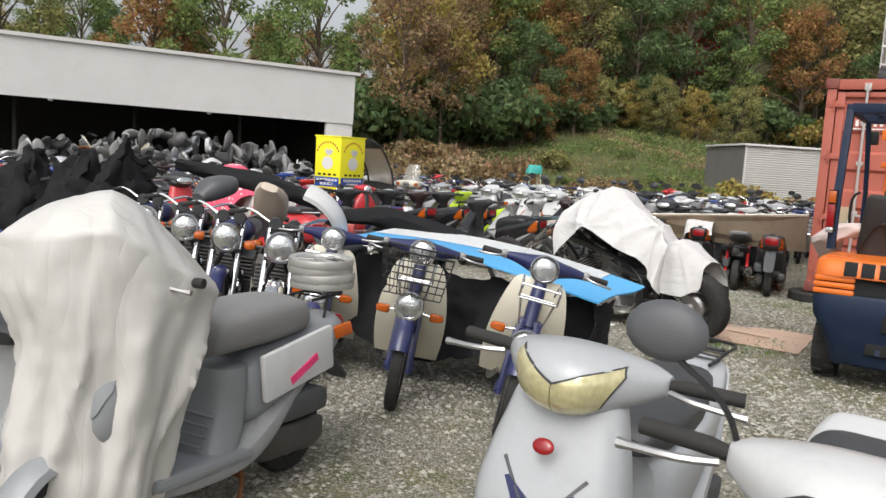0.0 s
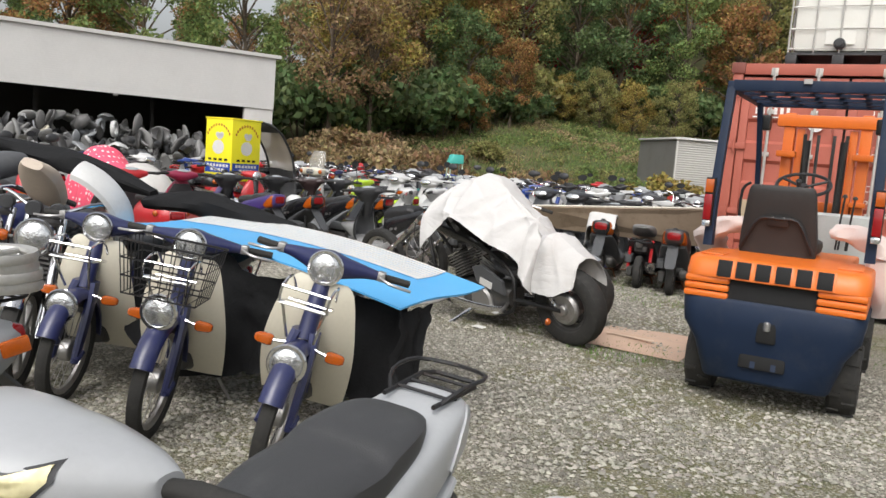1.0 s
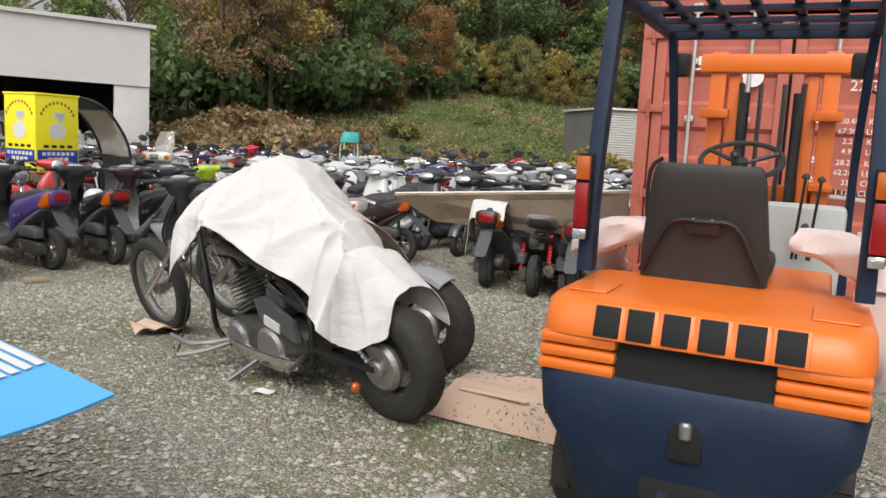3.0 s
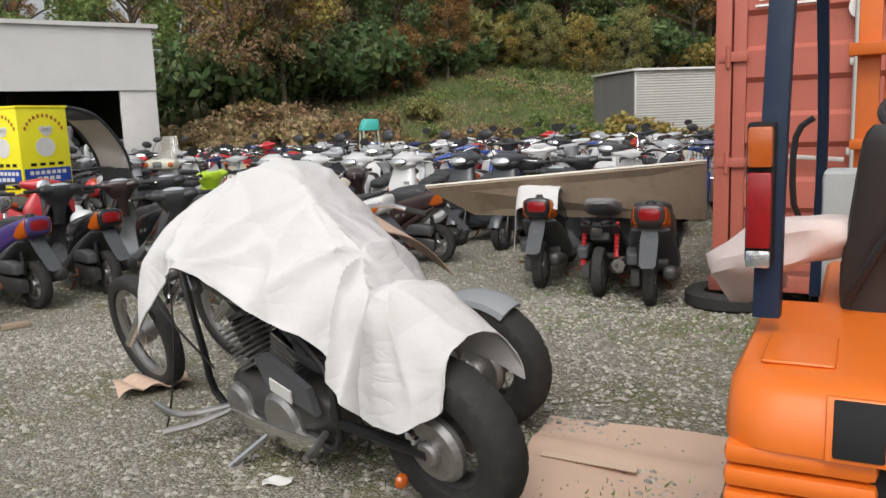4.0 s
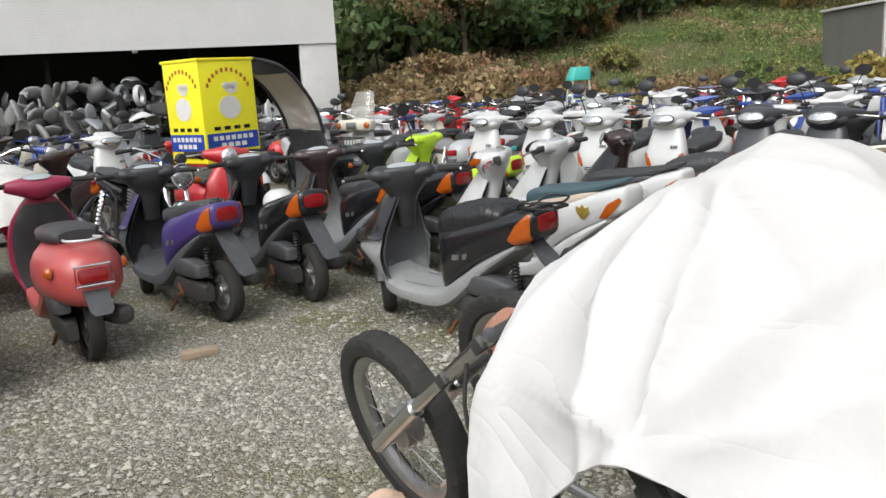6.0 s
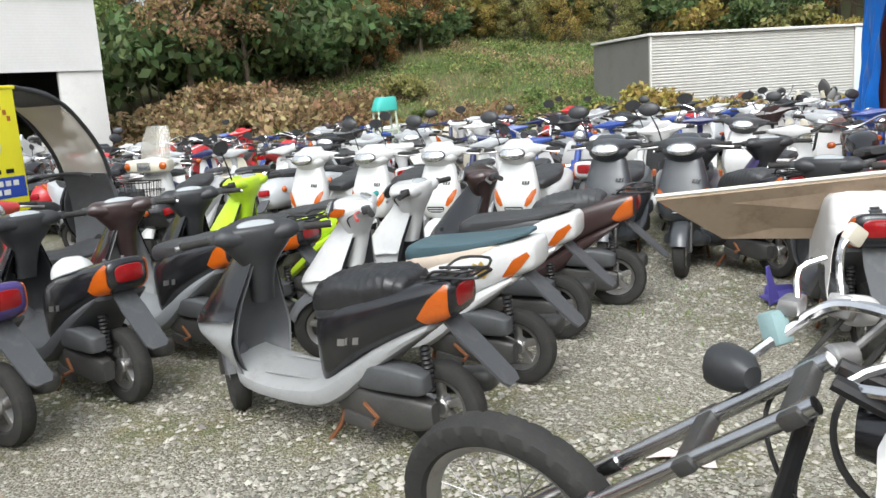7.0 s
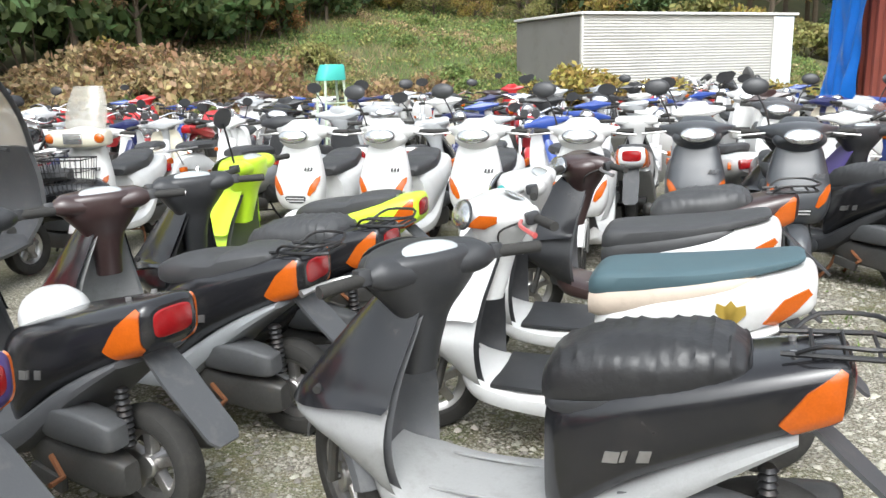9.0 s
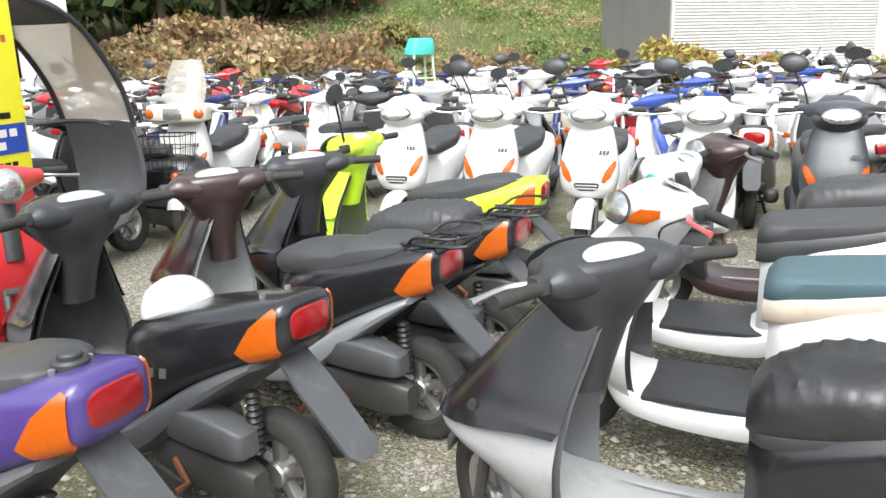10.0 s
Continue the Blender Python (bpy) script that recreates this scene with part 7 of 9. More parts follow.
for o in Bs.children:
    if o.name.startswith("handlebar_cover"):
        for c_ in o.children:
            if c_.name.startswith("grip") and min(v.co.y for v in c_.data.vertices) < -0.2:
                c_.material_slots[0].material = mat("teal_grip_rubber", (0.03, 0.32, 0.30), 0.5, var=0.2, scale=14)
            if c_.name.startswith("brake_lever"):
                c_.material_slots[0].material = PAINT["coral"]
        for sd in (-1, 1):
            b = B()
            loft(b, [(-0.19, 0.36, 0.965, 0.03, 0.024), (-0.15, 0.385, 0.965, 0.07, 0.046), (-0.08, 0.43, 0.957, 0.115, 0.068), (0, 0.445, 0.953, 0.125, 0.078), (0.08, 0.43, 0.957, 0.115, 0.068), (0.15, 0.385, 0.965, 0.07, 0.046), (0.19, 0.36, 0.965, 0.03, 0.024)], 30, 5, "y", 2.4)
            patch(b, [(sd * 0.098, 0.93), (sd * 0.13, 0.925), (sd * 0.165, 0.95), (sd * 0.168, 0.975), (sd * 0.13, 0.975)], "x", 1, 0.005, 0.01)
            part("turn_signal", b, amber_lens, o).matrix_basis = pose(0.05, 0, -0.03)
steer(Bs, 32)
steer(A, -38)
steer(D, -34)
steer(F, -36)
steer(P, -20)
steer(D2, 25)
# the row that faces the aisle
W1 = park(scooter("white", "white", "face", label="white scooter facing the aisle with amber turn signals"), 1.0, 15.5, -124)
WM = park(scooter("white", "white", "face", mirrors=-1, label="white scooter facing the aisle with a black mirror"), 1.58, 15.12, -126)
for x, y in ((2.13, 14.74), (2.73, 14.3)):
    park(copy_thing(WM, Matrix()), x, y, -124 + rnd.uniform(-4, 4))
for x, y in ((3.4, 13.95), (3.82, 13.48)):
    g = park(copy_thing(WM, Matrix()), x, y, -124)
    paints(g, "charcoal", label="charcoal grey scooter facing the aisle with amber signals")
# beside the container, tails to the aisle
U1 = park(copy_thing(P, Matrix()), 3.74, 11.5, 66)
paints(U1, "black", "rear_body", "black scooter with a white cover over its seat")
U2 = park(copy_thing(P, Matrix()), 4.12, 11.05, 66)
paints(U2, plastic, "rear_body tail_lamp rear_turn_signal floorboard", "stripped black scooter with bare rear end and pale seat")
recolour(U2, {"seat": grey_vinyl, "shock_absorber": PAINT["red"]})
for o in list(U2.children):
    if o.name.split(".")[0] in ("rear_body", "tail_lamp", "rear_turn_signal", "rear_mudguard", "deck_bolt", "fuel_cap", "shock_absorber", "side_emblem", "air_cleaner"):
        bpy.data.objects.remove(o)
b = B()
for sd in (-1, 1):
    tube(b, spline([(0.1, sd * 0.1, 0.25), (-0.15, sd * 0.12, 0.3), (-0.3, sd * 0.12, 0.52), (-0.72, sd * 0.1, 0.62), (-0.8, sd * 0.04, 0.62)], 4), 0.016, 8)
part("frame", b, frame_black, U2)
for sd in (-1, 1):
    b = B()
    tube(b, [(-0.63 + 0.1 * i / 24, sd * 0.13, 0.24 + 0.36 * i / 24) for i in range(25)], [0.024 if i % 2 else 0.015 for i in range(25)], 8)
    part("shock_absorber", b, PAINT["red"], U2, "red coil spring shock absorber")
part("carburettor_block", box(box(B(), (-0.5, 0, 0.5), (0.2, 0.16, 0.14), (0, 15, 0), 0.03), (-0.62, 0.03, 0.54), (0.1, 0.1, 0.08), (0, 0, 20), 0.02), dark_metal, U2)
part("exposed_muffler", loft(B(), [(-0.4, -0.17, 0.24, 0.03, 0.03), (-0.45, -0.17, 0.25, 0.07, 0.07), (-0.78, -0.17, 0.29, 0.07, 0.07), (-0.82, -0.17, 0.3, 0.03, 0.03)], 16, 2, power=2), chrome, U2)
U3 = park(copy_thing(P, Matrix()), 4.4, 10.65, 66)
paints(U3, "maroon", "rear_body", "dark scooter with a red tail lamp beside a container")
U4 = park(copy_thing(A, Matrix()), 4.0, 13.3, 100)
recolour(U4, {"leg_shield": plastic, "floorboard": plastic, "seat": vinyl}, "black scooter with a red tail lamp")
U5 = park(copy_thing(P, Matrix()), 4.62, 13.3, 98)
paints(U5, "charcoal", "rear_body", "charcoal scooter with a wide red tail lamp")


# ---- where the walk starts ----
def twin_lamp(parent, hh):
    """The swept double headlight of the silver scooter, one piece with a notch."""
    def cowl():
        return loft(B(), [(-0.213, 0.36, hh, 0.03, 0.024), (-0.168, 0.385, hh, 0.07, 0.046), (-0.08, 0.43, hh - 0.01, 0.129, 0.069), (0, 0.445, hh - 0.015, 0.14, 0.078), (0.08, 0.43, hh - 0.01, 0.129, 0.069), (0.168, 0.385, hh, 0.07, 0.046), (0.213, 0.36, hh, 0.03, 0.024)], 40, 6, "y", 2.4)

    for sd in (-1, 1):
        q_ = [(0.001, -0.07), (0.05, -0.074), (0.098, -0.046), (0.136, 0.026), (0.130, 0.042), (0.065, 0.024), (0.001, -0.004)]
        hl = part("headlight", patch(cowl(), [(sd * y, hh + z) for y, z in q_], "x", 1, 0.006, 0.01), aged_lens, parent)
        q_ = [(0.0, -0.074), (0.051, -0.078), (0.102, -0.048), (0.141, 0.026), (0.133, 0.047), (0.065, 0.029), (0.0, 0.001)]
        part("headlight_rim", patch(cowl(), [(sd * y, hh + z) for y, z in q_], "x", 1, 0.003, 0.006), plastic, hl)
        part("reflector", dome(B(), (0.545, sd * 0.05, hh - 0.012), (0.036, 0.03), (1, sd * 0.25, 0.3), 16, 4, 0.5), chrome, hl)


S = park(scooter("silver", "silver", "big", carrier=True, lamp=False, label="silver scooter with a yellowed headlight and black rear carrier", seat_mat=vinyl), 0.57, 2.25, -122, -3)
for o in S.children:
    if o.name.startswith("handlebar_cover"):
        twin_lamp(o, 0.955)
part("front_emblem", dome(B(), (0.585, 0, 0.80), (0.028, 0.02), (1, 0, 0.5), 14, 4, 0.4), red_lens, S, "round red emblem")
for sd in (-1, 1):
    b = patch(apron(APRON["face"], 40, 5), [(0, 0.605), (0, 0.648), (sd * 0.085, 0.70), (sd * 0.095, 0.695), (sd * 0.05, 0.63)], "x", 1, 0.003, 0.004)
    part("front_stripe", b, PAINT["navy"], S, "dark blue chevron stripe")
    b = patch(apron(APRON["face"], 40, 5), [(0, 0.602), (0, 0.608), (sd * 0.105, 0.74), (sd * 0.112, 0.735)], "x", 1, 0.003, 0.004)
    part("pin_stripe", b, grey_plastic, S)
WS = park(scooter("white", "white", "big", label="white scooter with a silver brake lever and a large black mirror"), 0.88, 1.52, -119, -3)
mirror(WS, -1, (0.36, -0.20, 0.97), (0.33, -0.36, 1.115), grey_plastic, r=(0.078, 0.058))
GS = park(scooter("grey", light_plastic, "face", seat=False, label="grey scooter with a grey seat and wheel rims on its carrier", carrier=True), -0.91, 2.95, -117)
for sd in (-1, 1):
    b = B()
    box(b, (-0.40, sd * 0.19, 0.57), (0.46, 0.03, 0.2), (0, 8, 0), 0.014)
    pn = part("side_panel", b, PAINT["white"], GS, "white side panel")
    part("tape_mark", box(B(), (-0.42, sd * 0.207, 0.54), (0.19, 0.004, 0.035), (0, 24, 0)), pink_tape, pn, "bright pink tape")
for o in list(GS.children):
    if o.name.split(".")[0] == "rear_body":
        bpy.data.objects.remove(o)
part("rear_body", loft(B(), [(-0.15, 0, 0.46, 0.12, 0.12), (-0.22, 0, 0.48, 0.16, 0.15), (-0.45, 0, 0.53, 0.17, 0.15), (-0.68, 0, 0.60, 0.155, 0.11), (-0.82, 0, 0.64, 0.11, 0.07), (-0.86, 0, 0.645, 0.06, 0.04)], 18, 4, power=3), PAINT["grey"], GS)
part("foot_board", box(B(), (0.12, 0, 0.262), (0.50, 0.40, 0.05), (0, -2, 0), 0.02), PAINT["grey"], GS)
b = B()
loft(b, [(0.28, -0.02, 0, 0.1, 0.17), (0.42, -0.07, 0, 0.1, 0.15), (0.6, -0.08, 0, 0.09, 0.15)], 18, 4, "z", 3)
for i in range(4):
    tube(b, [(0.095 - 0.02 * i, y * 0.13, 0.32 + 0.035 * i) for y in (-1, -0.5, 0, 0.5, 1)], 0.006, 6)
part("seat_pedestal", b, PAINT["grey"], GS)
part("seat", loft(B(), [(0.02, 0, 0.69, 0.11, 0.05), (-0.04, 0, 0.73, 0.15, 0.085), (-0.28, 0, 0.745, 0.165, 0.095), (-0.48, 0, 0.745, 0.155, 0.085), (-0.57, 0, 0.73, 0.11, 0.05)], 24, 4, power=3.2), grey_vinyl, GS, "thick grey vinyl seat")
rim_al = mat("dull_silver_rim", (0.55, 0.54, 0.51), 0.42, 0.7, 0.2, 8, dirt=0.3, dirt_color=(0.3, 0.22, 0.14))
gm_ = GS.matrix_basis
for i in range(4):
    b = B()
    revolve(b, [(0.125, -0.012), (0.15, -0.018), (0.155, 0), (0.15, 0.018), (0.125, 0.012), (0.12, 0)], (0, 0, 0), 32, closed=True)
    cyl(b, (0, 0, 0), 0.035, 0.03, "y", 16)
    for j in range(3):
        a = j * 2.094 + i
        tube(b, [(0.03 * math.cos(a), 0, 0.03 * math.sin(a)), (0.128 * math.cos(a), 0, 0.128 * math.sin(a))], 0.012, 6)
    solid("wheel_rim", b, rim_al, "bare dull silver scooter wheel rim stacked on a carrier", "wheel rim", "stacked wheel rims", m=gm_ @ pose(-0.80 + 0.01 * i, 0.01 * (i % 2), 0.845 + 0.036 * i, 90 + 2 * (i % 2), 0, 40 * i))
recolour(GS, {"front_turn_signal": PAINT["grey"]})
for o_, c_ in ((S, "silver"), (WS, "white")):
    recolour(o_, {"rear_turn_signal": PAINT[c_]})
GW = park(copy_thing(W1, Matrix()), -1.72, 3.0, -100)


def drape(name, m, fn, nu, nv, material, label, category="sheet", thick=0.004, crumple=0.02):
    return solid(name, grid_sheet(B(), fn, nu, nv, thick, crumple), material, label, category, smooth=60, m=m)


def ghost(u, v):
    """A sheet hung over handlebars, u round it and v down: flat on top, sloping to one side, drawn in below."""
    a = 2 * math.pi * u
    c, d = math.cos(a), math.sin(a)
    w_ = min(1, v / 0.2)
    z = (1.25 - 0.10 * w_**2 - 0.24 * w_ * max(0, c) ** 1.3 - 0.05 * w_ * max(0, -c)) * (1 - max(0, v - 0.2) / 0.8) + 0.03
    side = float(np.interp(z, (0.0, 0.15, 0.44, 0.8, 0.97, 1.3), (0.15, 0.16, 0.22, 0.32, 0.36, 0.30) if c > 0 else (0.30, 0.30, 0.29, 0.26, 0.32, 0.31)))
    deep = 0.19 + 0.06 * z
    hang = max(0, v - 0.12)
    k = 1 + min(1, hang * 2.4) * (0.07 * math.sin(a * 5 + 2.6 * v) + 0.06 * math.sin(a * 8 - 4 * v + 1) + 0.03 * math.sin(a * 17 + 9 * v))
    k += 0.16 * min(1, hang * 3) * (1 - abs(math.sin(2.5 * a + 2.2 * v + 0.4))) ** 3
    r = w_**0.75 * k
    return (side * r * c, deep * r * d, z + 0.012 * math.sin(17 * v + 5 * a) * min(1, hang * 3))


thin_plastic = mat("milky_plastic_sheet", (0.55, 0.53, 0.50), 0.38, var=0.1, scale=4, bump=0.2, fine=18, dirt=0.2, dirt_color=(0.45, 0.40, 0.36))
wrinkled(thin_plastic, (2.4, 2.4, 0.7), 10, 0.25, 0.03, 1.6)
drape("dust_sheet", pose(-1.10, 2.58, 0, 0, 0, 23.5), ghost, 130, 70, thin_plastic, "milky white dust sheet draped over a scooter's front", crumple=0.014)

K1 = park(cub(low_z=0.55, label="navy business motorcycle with cream leg shields and two headlights"), 0.43, 4.70, -96, -12)
part("front_badge", box(B(), (0.444, 0, 0.74), (0.01, 0.07, 0.1), (0, 8, 0), 0.012), chrome, K1)
K2 = park(cub(basket=True, label="navy business motorcycle with cream leg shields and wire basket"), -0.22, 5.05, -92, -8)
K3 = park(copy_thing(K1, Matrix()), -0.80, 5.48, -92, -7)
N1 = park(naked(label="dark motorcycle with a round chrome headlight"), -1.25, 5.71, -80, -6)
for i, (x, y, c) in enumerate(((-1.71, 6.14, "navy"), (-2.17, 6.57, "black"), (-2.66, 7.0, "navy"), (-3.2, 7.6, "black"), (-3.8, 8.1, "maroon"), (-4.5, 8.6, "black"))):
    n_ = park(copy_thing(N1, Matrix()), x, y, -80 + rnd.uniform(-4, 4), -6, 0.01 * (i % 3))
    paints(n_, c, "fuel_tank side_cover front_fender")
# covers and loose things on those motorcycles
net_black = mat("black_mesh_cover", (0.017, 0.0172, 0.018), 0.8, var=0.4, scale=14, bump=0.6, fine=60)


def tent(h, wx, wy, seed):
    def f(u, v):
        a = 2 * math.pi * u
        k = 1 + 0.16 * math.sin(5 * a + seed) * v + 0.08 * math.sin(9 * a + 2 * seed) * v
        r = 0.25 * v + 0.75 * v**1.5 + 0.25 * v * (1 - v)
        two = 0.16 * max(0, math.cos(2 * a + seed)) * (1 - v) * v * 4
        return (wx * k * r * math.cos(a), wy * k * r * math.sin(a), h + two - 0.25 * v - (h - 0.78) * v**2.2 + 0.04 * math.sin(7 * a + 9 * v + seed) * v)
    return f


net_black.node_tree.nodes["Principled BSDF"].inputs["Specular IOR Level"].default_value = 0.12
for x, y, turn, h, wx, wy, seed in ((-3.42, 7.3, 10, 1.32, 0.42, 0.6, 1), (-2.90, 6.95, -10, 1.38, 0.36, 0.55, 2), (-4.3, 8.0, 30, 1.30, 0.5, 0.6, 3)):
    drape("motorcycle_cover", pose(x, y, 0, 0, 0, turn), tent(h, wx, wy, seed), 48, 20, net_black, "black mesh cover thrown over a motorcycle", "cover", crumple=0.13)
solid("rolled_cover", bundle(B(), [(-2.6, 7.6, 1.28), (-2.0, 7.25, 1.2), (-1.4, 6.9, 1.12), (-0.9, 6.6, 1.0)], [0.06, 0.1, 0.1, 0.04], 5), net_black, "rolled black mesh cover lying over motorcycles", "cover")
solid("rolled_cover", bundle(B(), [(-0.9, 6.4, 0.95), (-0.5, 6.3, 0.98), (-0.1, 6.1, 0.92), (0.2, 6.0, 0.88)], [0.05, 0.1, 0.09, 0.04], 7), net_black, "bunched black cover lying over motorcycle seats", "cover")
b = B()
fender(b, 0, 0, 0.32, 0.085, 20, 160, 14)
solid("loose_fender", b, PAINT["white"], "loose white curved mudguard lying on a motorcycle", "mudguard", m=pose(-1.0, 5.5, 0.95, 90, 60, 75))
b = B()
loft(b, [(-0.25, 0, 0, 0.06, 0.03), (-0.1, 0, 0.02, 0.12, 0.06), (0.15, 0, 0.0, 0.12, 0.06), (0.28, 0, 0.03, 0.05, 0.03)], 14, 3, power=3)
solid("torn_cushion", b, beige_vinyl, "torn beige cushion lying on a motorcycle", "cushion", m=pose(-1.25, 5.6, 1.08, 20, 30, 100))
b = B()
loft(b, [(-0.2, 0, 0, 0.06, 0.04), (-0.05, 0, 0.02, 0.13, 0.09), (0.12, 0, 0.0, 0.12, 0.08), (0.2, 0, 0.0, 0.05, 0.04)], 14, 3, power=2.6)
solid("fuel_tank", b, grey_plastic, "loose dark grey fuel tank lying on motorcycles", "fuel tank", m=pose(-1.85, 6.3, 1.12, 0, -20, 60))

# ---- boards ----
board_blue = mat("blue_plastic_board", (0.10, 0.42, 0.78), 0.42, var=0.05, scale=2, dirt=0.08, dirt_color=(0.35, 0.5, 0.6))
bc = [Vector(p) for p in ((0.913, 4.41, 0.70), (1.393, 5.31, 0.69), (-0.37, 6.29, 0.88), (-0.85, 5.39, 0.88))]
bb = thing("blue_board", "light blue board with white stripes lying across motorcycles", "board")
b = B()
grid_sheet(b, lambda u, v: bc[0].lerp(bc[3], u).lerp(bc[1].lerp(bc[2], u), v) + Vector((0, 0, 0.07 * math.sin(3.1 * u) + 0.012 * math.sin(6 * v + 2 * u))), 16, 8, 0.01)
part("panel", b, board_blue, bb)
for i in range(9):
    v0 = 0.62 + 0.042 * i
    b = B()
    grid_sheet(b, lambda u, v: bc[0].lerp(bc[3], 0.12 + 0.86 * u).lerp(bc[1].lerp(bc[2], 0.12 + 0.86 * u), v0 + 0.026 * v) + Vector((0, 0, 0.016 + 0.07 * math.sin(3.1 * (0.12 + 0.86 * u)) + 0.012 * math.sin(6 * (v0 + 0.026 * v) + 2 * (0.12 + 0.86 * u)))), 16, 1, 0.003)
    part("stripe", b, sticker_white, bb)
drape("black_sheet", None, lambda u, v: (-0.6 + 1.52 * u + 0.05 * math.sin(19 * u) * v, 5.2 - 0.69 * u + 0.05 * math.sin(13 * u + 3 * v) * v + 0.14 * (1 - v), 0.80 - 0.12 * u - 0.62 * v * (0.85 + 0.15 * math.sin(7 * u))), 40, 14, net_black, "torn black sheet hanging under a board", crumple=0.055)
drape("black_sheet", None, lambda u, v: (0.90 + 0.17 * u + 0.04 * math.sin(17 * u) * v - 0.05 * v, 4.48 + 0.26 * u + 0.04 * math.sin(11 * u + 3 * v) * v, 0.68 - 0.55 * v * (0.9 + 0.1 * math.sin(9 * u))), 24, 14, net_black, "torn black sheet hanging under a board", crumple=0.055)
ply = mat("weathered_plywood", (0.34, 0.26, 0.185), 0.75, var=0.2, scale=3, fine=30, dirt=0.55, dirt_color=(0.15, 0.095, 0.055))
q = [Vector(p) for p in ((2.55, 11.42, 0.87), (4.76, 10.5, 1.05), (4.86, 10.72, 0.56), (3.0, 11.52, 0.60))]
b = B()
nrm = (q[1] - q[0]).cross(q[3] - q[0]).normalized() * 0.012
ring_faces(b, [[b.verts.new(p - nrm) for p in q], [b.verts.new(p + nrm) for p in q]])
pb = thing("plywood_board", "weathered brown plywood board leaning over scooters", "board")
part("panel", b, ply, pb, smooth=0)
b = B()
tube(b, [q[0] + Vector((0, 0, 0.012)), q[1] + Vector((0, 0, 0.012))], 0.013, 4)
part("edge_strip", b, mat("pale_board_edge", (0.62, 0.58, 0.50), 0.7, var=0.15), pb)
card = mat("brown_cardboard", (0.56, 0.40, 0.30), 0.85, var=0.1, scale=4, dirt=0.12, dirt_color=(0.4, 0.28, 0.2))
cq = [Vector(p) for p in ((2.46, 7.12, 0), (3.09, 6.66, 0), (3.62, 7.5, 0), (2.88, 7.97, 0))]
cbs = thing("cardboard_sheet", "flattened brown cardboard lying on the gravel", "cardboard")
part("panel", grid_sheet(B(), lambda u, v: cq[0].lerp(cq[1], u).lerp(cq[3].lerp(cq[2], u), v) + Vector((0, 0, 0.014 + 0.012 * math.sin(5 * u + 1) * math.sin(4 * v) + 0.02 * max(0, 1 - abs(v - 0.62) * 9))), 18, 24, 0.006), card, cbs)
part("tape_strip", grid_sheet(B(), lambda u, v: cq[0].lerp(cq[1], 0.1 + 0.5 * u).lerp(cq[3].lerp(cq[2], 0.1 + 0.5 * u), 0.45 + 0.05 * v) + Vector((0, 0, 0.034)), 6, 1, 0.003), mat("pale_packing_tape", (0.62, 0.47, 0.34), 0.4), cbs)
b = B()
grid_sheet(b, lambda u, v: (0.62 + 0.36 * u - 0.1 * v, 8.62 + 0.16 * u + 0.24 * v, 0.02 + 0.03 * abs(math.sin(9 * u + 2 * v)) + 0.02 * abs(math.sin(13 * v + 4 * u))), 18, 14, 0.004)
solid("cardboard_scrap", b, card, "crumpled torn cardboard under a motorcycle's front wheel", "cardboard", smooth=60)
b = B()
grid_sheet(b, lambda u, v: (1.55 + 0.12 * u, 7.4 + 0.07 * v, 0.018 + 0.008 * math.sin(7 * u + 5 * v)), 8, 5, 0.003)
solid("paper_scrap", b, sticker_white, "small white paper scrap lying on the gravel", "paper", smooth=60)


